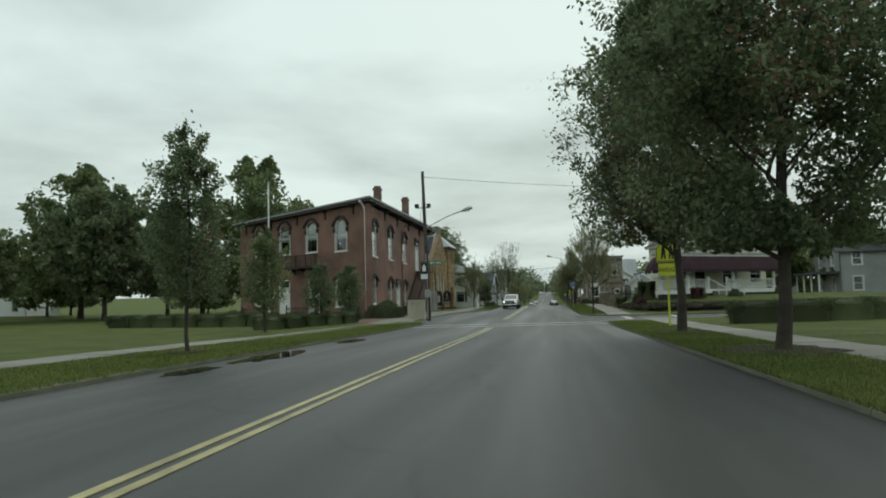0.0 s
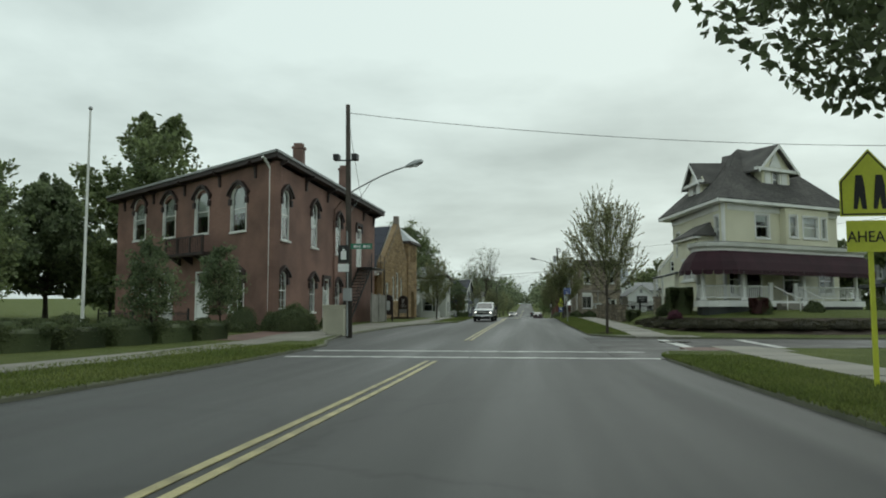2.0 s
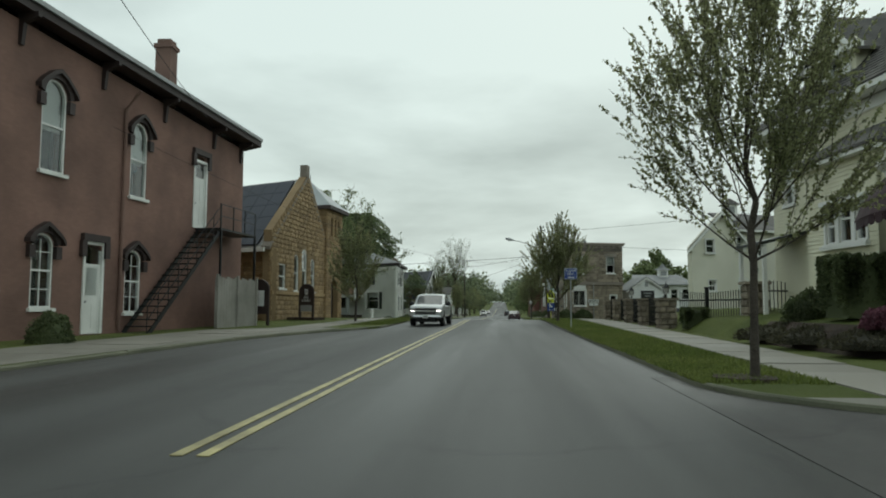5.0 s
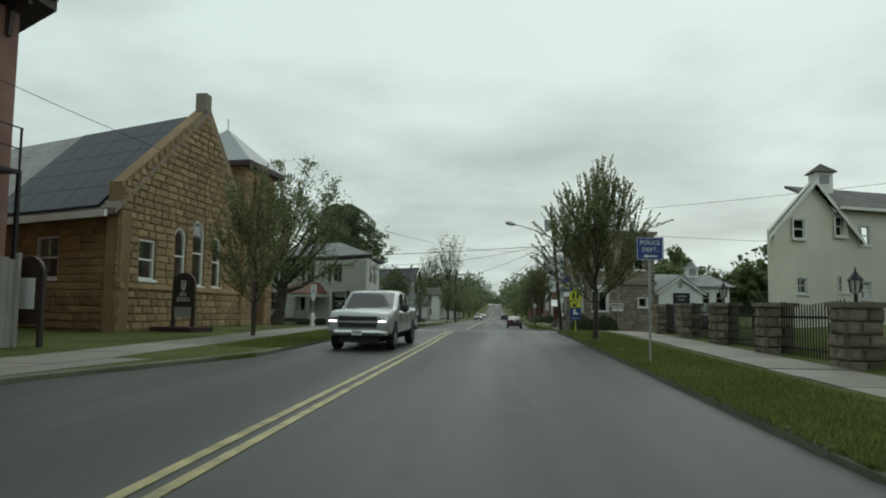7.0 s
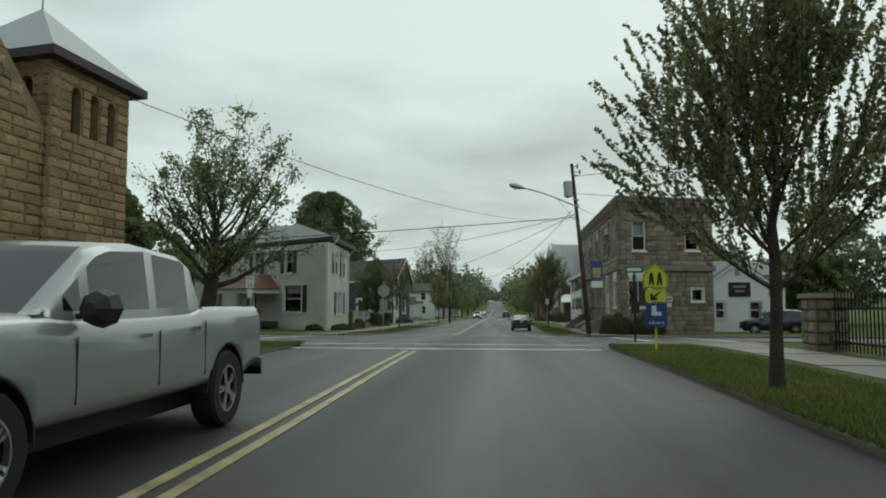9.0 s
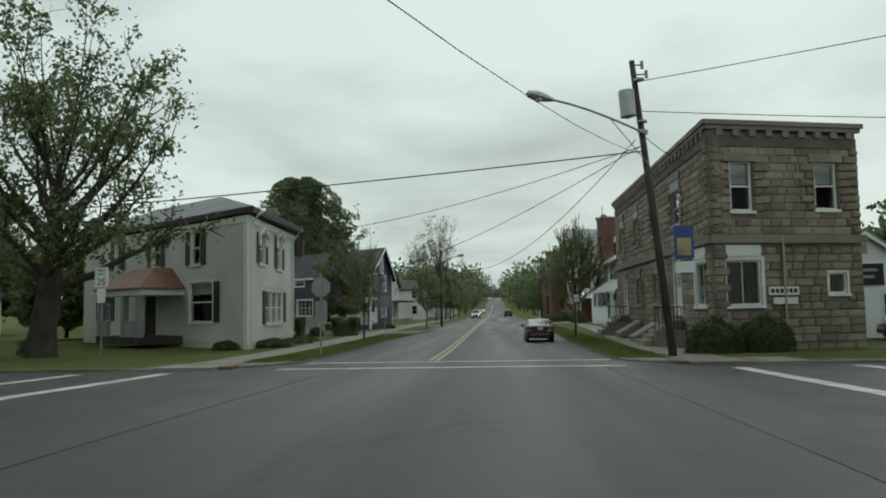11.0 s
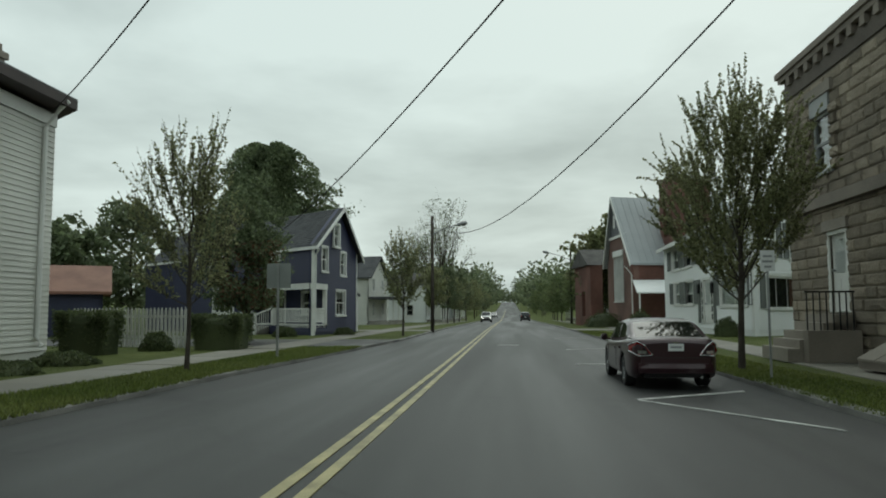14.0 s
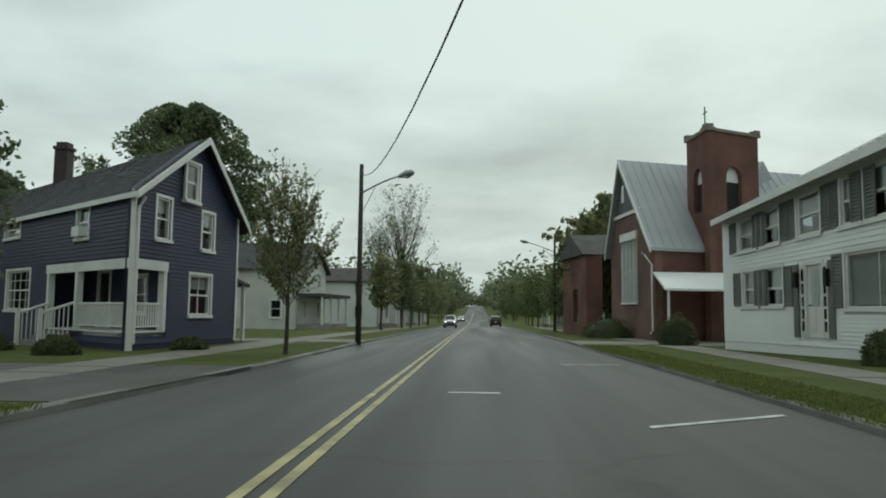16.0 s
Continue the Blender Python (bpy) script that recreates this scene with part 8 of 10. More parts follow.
tree(-14.0, 44.0, 4.0, 14, M_LEAF_DARK, "oval", 0.6, 1.05, 7000, "small conical garden tree before the hall", leaf_size=0.06, base=0.04)
tree(-13.4, 48.6, 4.1, 15, M_LEAF_DARK, "oval", 0.9, 1.0, 6500, "small conical garden tree before the hall", leaf_size=0.06, base=0.04)
for k, (x, y, h, wd, s) in enumerate(((-44, 68, 14.5, 5.4, 21), (-52, 76, 18.5, 6.4, 20), (-32, 78, 18, 6.5, 22), (-46, 84, 14, 5.5, 23), (-55, 62, 11, 5, 24), (-25, 108, 8, 3.2, 25),
                                      (-36, 165, 9, 4, 28), (-45, 150, 10, 4.5, 29), (-42, 120, 10, 4.5, 30), (34, 122, 9, 4, 31),
                                      (40, 135, 10, 4.5, 32), (30, 150, 9, 4, 33), (9, 192, 12, 4.2, 34), (26, 92, 9, 3.8, 35), (33, 84, 9, 4, 36), (-52, 105, 12, 5, 37), (-29, 124, 11.5, 4, 38))):
    tree(x, y, h, s, M_LEAF_OLIVE if y == 192 else M_LEAF_MID if k % 3 else M_LEAF_DARK, "round", h * 0.16, wd, 21000, "broad leafy tree behind the houses", leaf_size=0.25, group="background trees", z=level(y), clump=0.75)
for k, (x, y, h) in enumerate(((-62, 84, 11), (-70, 100, 12), (-58, 118, 10), (-66, 136, 12), (-52, 138, 9), (-58, 158, 12), (-46, 172, 12), (-40, 186, 13), (-74, 150, 13), (-80, 74, 12),
                              (-30, 138, 7), (-47, 128, 8), (48, 118, 10), (56, 130, 12), (46, 146, 12), (38, 160, 13), (26, 172, 12), (60, 110, 10), (40, 74, 9), (48, 60, 10), (52, 44, 10), (38, 100, 10), (22, 160, 9), (-90, 110, 14))):
    tree(x, y, h, 300 + k, M_LEAF_FAR if k % 2 else M_LEAF_MID, "round", h * 0.1, h * 0.5, 5200, "leafy tree in the yards behind the street", leaf_size=0.32, group="yard trees", z=level(y) + 0.3, fill=0.7, limbs=16)
rt = random.Random(77)
for k in range(11):
    y = 172 + k * 15 + rt.uniform(-3, 3)
    tree(-9.0 + rt.uniform(-0.8, 0.6), y + (16 if k < 2 else 6), rt.uniform(6, 8.5), 100 + k, M_LEAF_FAR if k % 2 else M_LEAF_OLIVE, "oval", 1.7, 2.0 if k > 2 else 1.5, 3600, "street tree in a row along the road", leaf_size=0.12, group="far street trees", base=0.09)
    tree(6.5 + rt.uniform(-0.6, 1.4), y + 8, rt.uniform(6.5, 9), 130 + k, M_LEAF_MID, "oval", 1.3, 2.6, 4200, "street tree in a row along the road", leaf_size=0.14, group="far street trees", base=0.09)
tree(-32.0, 205, 23.0, 26, M_LEAF_DARK, "round", 3.2, 9.0, 70000, "huge dense oak standing behind the houses", leaf_size=0.22, base=0.4, fill=0.85, z=level(205))
tree(-12.5, 236, 20, 160, M_LEAF_FAR, "vase", 4.0, 5.0, 4500, "tall pale tree just coming into leaf", leaf_size=0.12, bare=0.15, fill=0.15)
tree(-19, 262, 19, 161, M_LEAF_FAR, "vase", 3.0, 4.6, 4500, "tall pale tree just coming into leaf", leaf_size=0.13, bare=0.15, fill=0.15)
# woods on the far rise
wv = []
rw_ = np.random.RandomState(5)
for k in range(620):
    y = rw_.uniform(330, 760)
    sd3 = rw_.choice((-1, 1))
    x = sd3 * (7.5 + abs(rw_.normal()) * (26 + (y - 330) * 0.22)) - 2
    h = rw_.uniform(10, 19)
    c = np.array((x, y, level(y) + h * 0.55 + (max(0, abs(x) - 40) * 0.02 if abs(x) < 300 else 6)))
    v = rw_.normal(size=(130, 3))
    v /= np.linalg.norm(v, axis=1, keepdims=True)
    wv.append(c + v * rw_.uniform(0.6, 1.0, size=(130, 1)) * np.array((h * 0.42, h * 0.42, h * 0.5)))
for k in range(70):
    h = rw_.uniform(9, 15)
    y = rw_.uniform(690, 770)
    v = rw_.normal(size=(130, 3))
    v /= np.linalg.norm(v, axis=1, keepdims=True)
    wv.append(np.array((rw_.uniform(-45, 40), y, level(y) + h * 0.45)) + v * rw_.uniform(0.5, 1.0, size=(130, 1)) * np.array((h * 0.45, h * 0.45, h * 0.5)))
me = leaf_mesh("woods", np.concatenate(wv), 0.75, 9)
me.materials.append(M_LEAF_FAR)
tagged(new("woods", me), "far green woods on the rising ground", "woods", kind="stuff")


# ---- poles, lamps, wires ----
def pole(x, y, z, top, lean=(0, 0), r=0.15, label="weathered wooden utility pole", name="utility_pole"):
    ob = thing(name, x, y, z, label, "utility pole")
    bm = bmesh.new()
    tube(bm, ((x, y, z - 0.2), (x + lean[0] * 0.5, y + lean[1] * 0.5, (z + top) / 2), (x + lean[0], y + lean[1], top)), (r, r * 0.85, r * 0.68), 12)
    part("shaft", bm, M_POLEWOOD, ob, smooth=True)
    return ob


def arm_lamp(parent, p, q, sag=0.5):
    """A curved bracket from the pole to a cobra-head lamp."""
    p, q = Vector(p), Vector(q)
    pts = [p.lerp(q, t) + Vector((0, 0, sag * math.sin(math.pi * t * 0.55))) for t in (0, 0.2, 0.4, 0.6, 0.8, 1.0)]
    bm = bmesh.new()
    tube(bm, pts, 0.035, 8)
    tube(bm, (p - Vector((0, 0, 0.9)), pts[2]), 0.014, 6)
    part("lamp_arm", bm, M_GALV, parent)
    e, d = pts[-1], (pts[-1] - pts[-2]).normalized()
    bm = bmesh.new()
    tube(bm, (e - d * 0.05, e + d * 0.15, e + d * 0.45, e + d * 0.72, e + d * 0.8), (0.05, 0.11, 0.16, 0.11, 0.02), 10)
    head = part("lamp_head", bm, M_GALV, parent, "grey cobra-head street lamp")
    bm = bmesh.new()
    bmesh.ops.create_uvsphere(bm, u_segments=10, v_segments=6, radius=0.13)
    bmesh.ops.scale(bm, vec=(1, 1, 0.55), verts=bm.verts)
    bmesh.ops.translate(bm, vec=e + d * 0.42 - Vector((0, 0, 0.1)), verts=bm.verts)
    part("lens", bm, M_SIGNWHITE, head)


def wire(a, b, sag, r=0.013, label="thin black overhead cable between poles"):
    a, b = Vector(a), Vector(b)
    bm = bmesh.new()
    n = 18
    tube(bm, [a.lerp(b, t / n) - Vector((0, 0, sag * 4 * (t / n) * (1 - t / n))) for t in range(n + 1)], r, 5, False)
    return tagged(part("cable", bm, M_WIRE), label, "cable", "overhead cables")


def band(parent, x, y, z, r=0.15):
    bm = bmesh.new()
    tube(bm, ((x, y, z), (x, y, z + 0.06)), r, 12)
    part("band", bm, M_GALV, parent)


z1 = ground_at(50)
p1 = pole(-8.25, 50.3, z1, 10.7, (-0.35, 0.8), 0.15)
arm_lamp(p1, (-8.4, 50.8, 6.6), (-5.8, 50.6, 7.35), 0.35)
for s in (-1, 1):
    bm = boxes((-8.55 + 0.42 * s - 0.12, -8.55 + 0.42 * s + 0.12, 50.4, 50.85, 8.05, 8.3))
    part("floodlight", bm, M_BLACK, p1)
part("bracket", boxes((-9.0, -8.1, 50.55, 50.62, 8.0, 8.06)), M_BLACK, p1)
bn = thing("street_banner", -8.55, 50.2, 3.9, "dark street banner with a light emblem on the pole", "banner")
part("cloth", boxes((-8.72, -8.24, 50.1, 50.13, 3.42, 4.15)), M_BLACK, bn)
part("emblem", boxes((-8.6, -8.36, 50.085, 50.1, 3.55, 3.92)), M_SIGNWHITE, bn)
part("emblem_gable", boxes((-8.53, -8.43, 50.085, 50.1, 3.92, 4.02)), M_SIGNWHITE, bn)
part("lower_plate", boxes((-8.72, -8.24, 50.1, 50.125, 3.02, 3.36)), M_SIGNWHITE, bn)
for z in (3.4, 4.17):
    part("banner_arm", rod((-8.3, 50.12, z), (-8.75, 50.12, z), r=0.015), M_BLACK, bn)
sn = thing("street_name_sign", -7.6, 50.1, 4.0, "green street name sign with pale lettering bars on the pole", "street sign")
part("plate", boxes((-8.15, -7.21, 50.05, 50.08, 4.0, 4.24)), M_SIGNGREEN, sn)
for k, wd in enumerate((0.1, 0.05, 0.05, 0.05, 0.0, 0.1, 0.05, 0.05, 0.05)):
    if wd:
        part("lettering_bar", boxes((-8.02 + k * 0.085, -8.02 + k * 0.085 + wd * 0.8, 50.04, 50.05, 4.06, 4.17)), M_SIGNWHITE, sn)
mb = thing("meter_box", -8.3, 50.1, 1.4, "grey electric meter box on the pole", "meter box")
part("case", boxes((-8.45, -8.1, 49.95, 50.15, 1.75, 2.3)), M_STEEL, mb)
part("conduit", rod((-8.28, 50.1, z1), (-8.3, 50.1, 1.75), r=0.04), M_STEEL, mb)
part("conduit", rod((-8.28, 50.1, 2.3), (-8.36, 50.22, 4.8), r=0.03), M_STEEL, mb)
wire((-8.55, 51.0, 10.3), (26, 56, 9.2), 0.7)
wire((-8.55, 51.0, 10.1), (-13.4, 76.5, 9.0), 0.5, 0.012)

z2 = ground_at(112)
p2 = pole(3.95, 112.3, z2, 9.2, (-0.75, 0.7), 0.125)
arm_lamp(p2, (3.5, 112.6, 6.8), (0.6, 111.6, 7.35), 0.35)
bm = bmesh.new()
tube(bm, ((3.02, 112.75, 7.35), (3.0, 112.75, 7.4), (2.95, 112.76, 8.2), (2.95, 112.76, 8.26)), (0.05, 0.24, 0.24, 0.05), 14)
part("transformer", bm, M_GALV, p2, "grey cylindrical transformer")
for z, ln in ((8.75, 0.42), (9.05, 0.3)):
    part("insulator", rod((3.22, 112.95, z), (3.22 + ln, 112.95, z), r=0.022), M_BLACK, p2)
    part("insulator_cap", rod((3.2 + ln, 112.95, z - 0.12), (3.2 + ln, 112.95, z + 0.12), r=0.05), M_STEEL, p2)
for z in (6.9, 8.5, 7.2):
    band(p2, 3.4 + (7 - z) * 0.03, 112.75, z, 0.16)
bn2 = thing("street_banner", 4.2, 112.2, 2.6, "blue and yellow street banner on the pole", "banner")
part("cloth", boxes((4.05, 4.6, 112.1, 112.13, 3.0, 3.95)), M_SIGNBLUE, bn2)
part("emblem", boxes((4.12, 4.52, 112.085, 112.1, 3.1, 3.6)), M_YELLOW, bn2)
part("lower_plate", boxes((4.05, 4.62, 112.1, 112.125, 2.6, 2.92)), M_SIGNWHITE, bn2)
for b, sg_ in (((-13.1, 131.2, 5.9), 0.52), ((-15.9, 152.3, 4.4), 1.25)):
    wire((3.3, 112.7, 6.45), b, sg_)
wire((3.4, 112.7, 6.2), (-14.2, 63.3, 7.75), 2.3, 0.007)
wire((3.25, 112.9, 8.5), (45, 95, 12), 0.6)
wire((3.25, 112.9, 7.6), (45, 112, 7), 0.7)
wire((3.3, 112.9, 7.0), (6.2, 118, 6.9), 0.2)
wire((3.45, 112.6, 6.3), (-45, 118.6, 5.2), 0.5, 0.02)

z3 = ground_at(160)
p3 = pole(-6.4, 160.0, z3, 7.1, (0, 0), 0.12)
arm_lamp(p3, (-6.4, 160, 5.9), (-4.7, 158.6, 6.1), 0.25)
wire((-6.4, 160, 6.7), (3.2, 112.9, 6.7), 2.6)
p4 = pole(5.2, 196, ground_at(196), 8.2, (0, 0), 0.13)
arm_lamp(p4, (5.2, 196, 6.6), (2.8, 195, 7.1), 0.25)

# flagpole in the park
fp = thing("flagpole", -18.4, 46.8, ground_at(47), "tall white tapered flagpole", "flagpole")
bm = bmesh.new()
tube(bm, ((-18.4, 46.8, 0.1), (-18.4, 46.8, 9.6)), (0.075, 0.04), 10)
part("shaft", bm, M_TRIM, fp)
bm = bmesh.new()
bmesh.ops.create_uvsphere(bm, u_segments=10, v_segments=6, radius=0.09)
bmesh.ops.translate(bm, vec=(-18.4, 46.8, 9.68), verts=bm.verts)
part("ball", bm, M_GALV, fp)


# ---- signs ----
def post(parent, x, y, z, h, mat=M_GALV, r=0.03):
    part("post", boxes((x - r, x + r, y - r * 0.6, y + r * 0.6, z - 0.1, z + h)), mat, parent)


def text(parent, s, x, y, z, size, mat, name="lettering"):
    cu = bpy.data.curves.new(name, "FONT")
    cu.body, cu.size, cu.extrude, cu.align_x = s, size, 0.003, "CENTER"
    tmp = bpy.data.objects.new("tmp_text", cu)
    scene.collection.objects.link(tmp)
    bpy.context.view_layer.update()
    me = bpy.data.meshes.new_from_object(tmp.evaluated_get(bpy.context.evaluated_depsgraph_get()))
    bpy.data.objects.remove(tmp)
    bpy.data.curves.remove(cu)
    me.materials.clear()
    me.materials.append(mat)
    ob = new(name, me)
    ob.parent = parent
    ob.matrix_basis = pose(x, y, z, 90, 0, 0)
    ob.matrix_basis.translation -= ORIGIN[parent.name]
    return ob


def school_sign(x, y, z, low, label):
    ob = thing("school_crossing_sign", x, y, z, label, "road sign")
    post(ob, x, y, z, 2.2, M_SIGNYEL, 0.035)
    f = Fr((x + 0.45, y - 0.05), (x - 0.45, y - 0.05))
    bm = bmesh.new()
    w0 = z + 2.35
    plate(bm, f, [(0, w0), (0.9, w0), (0.9, w0 + 0.5), (0.45, w0 + 0.95), (0, w0 + 0.5)], 0, 0.01)
    part("plate", bm, M_SIGNYEL, ob)
    bm = bmesh.new()
    ring(bm, f, [(0.02, w0 + 0.02), (0.88, w0 + 0.02), (0.88, w0 + 0.49), (0.45, w0 + 0.92), (0.02, w0 + 0.49)], [(0.04, w0 + 0.04), (0.86, w0 + 0.04), (0.86, w0 + 0.48), (0.45, w0 + 0.89), (0.04, w0 + 0.48)], 0.0105, 0.013)
    part("border", bm, M_BLACK, ob)
    bm = bmesh.new()
    for u in (0.3, 0.6):
        prism(bm, [f(u + a, 0.012, w0 + b) for a, b in ((-0.1, 0.1), (-0.03, 0.1), (0.0, 0.28), (0.04, 0.1), (0.1, 0.1), (0.07, 0.42), (0.05, 0.58), (-0.05, 0.58), (-0.08, 0.42))], f.n * 0.003)
    part("symbol", bm, M_BLACK, ob)
    part("lower_plate", boxes((0.08, 0.82, 0, 0.01, w0 - 0.5, w0 - 0.06), fr=f), M_SIGNYEL, ob)
    if low == "AHEAD":
        text(ob, "AHEAD", x, y - 0.064, w0 - 0.36, 0.22, M_BLACK)
    else:
        bm = bmesh.new()
        prism(bm, [f(0.45 + a, 0.012, w0 - 0.28 + b) for a, b in ((-0.2, 0.16), (-0.12, 0.16), (0.1, -0.03), (0.1, 0.08), (0.2, 0.08), (0.2, -0.17), (-0.06, -0.17), (-0.06, -0.07), (0.03, -0.07))], f.n * 0.003)
        part("arrow", bm, M_BLACK, ob)
    return ob


ahead = school_sign(4.85, 31.1, ground_at(31), "AHEAD", "yellow-green school crossing sign reading AHEAD on a post")
ahead.scale = (1.0, 1.0, 1.13)
sc = school_sign(2.6, 89.8, ground_at(91), "arrow", "yellow-green school crossing sign with arrow on a post")
sc.scale = (0.57, 0.57, 0.57)
zz = ground_at(90)
lib = thing("library_sign", 2.6, 89.7, zz + 0.6, "blue library sign below the crossing sign", "road sign")
part("plate", boxes((2.38, 2.82, 89.72, 89.74, zz + 0.52, zz + 1.02)), M_SIGNBLUE, lib)
part("symbol", boxes((2.5, 2.6, 89.71, 89.72, zz + 0.76, zz + 0.97), (2.6, 2.7, 89.71, 89.72, zz + 0.76, zz + 0.84)), M_SIGNWHITE, lib)
text(lib, "Library", 2.6, 89.715, zz + 0.58, 0.11, M_SIGNWHITE)
px_, py_ = 2.35, 73.5
zp = ground_at(73)
pd = thing("police_sign", px_, py_, zp, "blue POLICE DEPT. sign with white arrow on a steel post", "road sign")
post(pd, px_, py_, zp, 2.2, M_GALV, 0.022)
part("plate", boxes((px_ - 0.32, px_ + 0.32, py_ - 0.06, py_ - 0.045, zp + 1.92, zp + 2.48)), M_SIGNBLUE, pd)
bm = bmesh.new()
fp_ = Fr((px_ + 0.32, py_ - 0.06), (px_ - 0.32, py_ - 0.06))
ring(bm, fp_, outline(0.015, 0.625, zp + 1.935, zp + 2.465), outline(0.027, 0.613, zp + 1.947, zp + 2.453), 0.001, 0.003)
part("border", bm, M_SIGNWHITE, pd)
text(pd, "POLICE", px_, py_ - 0.065, zp + 2.30, 0.145, M_SIGNWHITE)
text(pd, "DEPT.", px_, py_ - 0.065, zp + 2.13, 0.145, M_SIGNWHITE)
bm = bmesh.new()
prism(bm, [Vector((px_ + a, py_ - 0.065, zp + 2.02 + b)) for a, b in ((-0.17, 0), (-0.07, 0.05), (-0.07, 0.018), (0.17, 0.018), (0.17, -0.018), (-0.07, -0.018), (-0.07, -0.05))], (0, -0.003, 0))
part("arrow", bm, M_SIGNWHITE, pd)
for ob in pd.children:
    if ob.name.split(".")[0] != "post":
        ob.matrix_basis = pose(0, 0, 2.48) @ Matrix.Scale(0.82, 4) @ pose(0, 0, -2.48) @ ob.matrix_basis
z25 = ground_at(115)
x25, y25 = -15.0, 115.4
s25 = thing("speed_sign", x25, y25, z25, "white SPEED LIMIT 25 sign with a small plate, steel post", "road sign")
post(s25, x25, y25, z25, 3.15)
part("plate", boxes((x25 - 0.24, x25 + 0.24, y25 - 0.06, y25 - 0.045, z25 + 2.5, z25 + 3.2)), M_SIGNWHITE, s25)
text(s25, "25", x25, y25 - 0.065, z25 + 2.58, 0.33, M_BLACK)
text(s25, "SPEED", x25, y25 - 0.065, z25 + 3.05, 0.11, M_BLACK)
text(s25, "LIMIT", x25, y25 - 0.065, z25 + 2.92, 0.11, M_BLACK)
part("lower_plate", boxes((x25 - 0.15, x25 + 0.15, y25 - 0.06, y25 - 0.045, z25 + 1.95, z25 + 2.45)), M_SIGNWHITE, s25)
stp_ = thing("stop_sign", -7.3, 115.9, ground_at(117), "octagonal stop sign seen from its bare grey back", "road sign")
zs_ = ground_at(117)
post(stp_, -7.3, 115.9, zs_, 2.9)
bm = bmesh.new()
prism(bm, [Vector((-7.3 + 0.36 * math.cos(a), 115.94, zs_ + 2.4 + 0.36 * math.sin(a))) for a in (math.pi / 8 + k * math.pi / 4 for k in range(8))], (0, 0.01, 0))
part("plate", bm, M_SIGNBACK, stp_)
part("lower_plate", boxes((-7.52, -7.08, 115.94, 115.95, zs_ + 1.2, zs_ + 1.9)), M_SIGNBACK, stp_)
pk = thing("parking_sign", -7.65, 133.0, ground_at(132), "square road sign seen from its bare grey back", "road sign")
zk = ground_at(132)
post(pk, -7.65, 133.0, zk, 2.45)
part("plate", boxes((-7.97, -7.33, 133.04, 133.05, zk + 1.8, zk + 2.45)), M_SIGNBACK, pk)
stn = thing("street_name_sign", 3.35, 96.3, ground_at(96), "two crossed green street name signs on a dark post", "street sign")
zn = ground_at(96)
post(stn, 3.35, 96.3, zn, 2.7, M_BLACK, 0.035)
part("plate", boxes((3.0, 3.7, 96.28, 96.3, zn + 2.6, zn + 2.85)), M_SIGNGREEN, stn)
part("plate", boxes((3.34, 3.36, 95.95, 96.65, zn + 2.3, zn + 2.53)), M_SIGNGREEN, stn)
stn.scale = (0.78, 0.78, 0.78)
part("lantern_box", boxes((3.2, 3.5, 96.15, 96.3, zn + 1.05, zn + 1.5)), M_BLACK, stn)
part("lettering_bar", boxes((3.08, 3.6, 96.27, 96.28, zn + 2.67, zn + 2.78)), M_SIGNWHITE, stn)

# small parking notice on a thin post by the parked sedan
zn = ground_at(127.4)
pn = thing("parking_notice", 2.8, 127.4, zn, "small white parking notice on a thin galvanised post", "road sign")
post(pn, 2.8, 127.4, zn, 2.2, r=0.018)
pnp = part("plate", boxes((2.68, 2.92, 127.37, 127.38, zn + 1.84, zn + 2.2)), M_SIGNWHITE, pn)
for k, w in enumerate((0.15, 0.18, 0.12)):
    part("lettering_bar", boxes((2.8 - w / 2, 2.8 + w / 2, 127.365, 127.37, zn + 2.08 - 0.09 * k, zn + 2.115 - 0.09 * k)), M_STEEL, pnp)
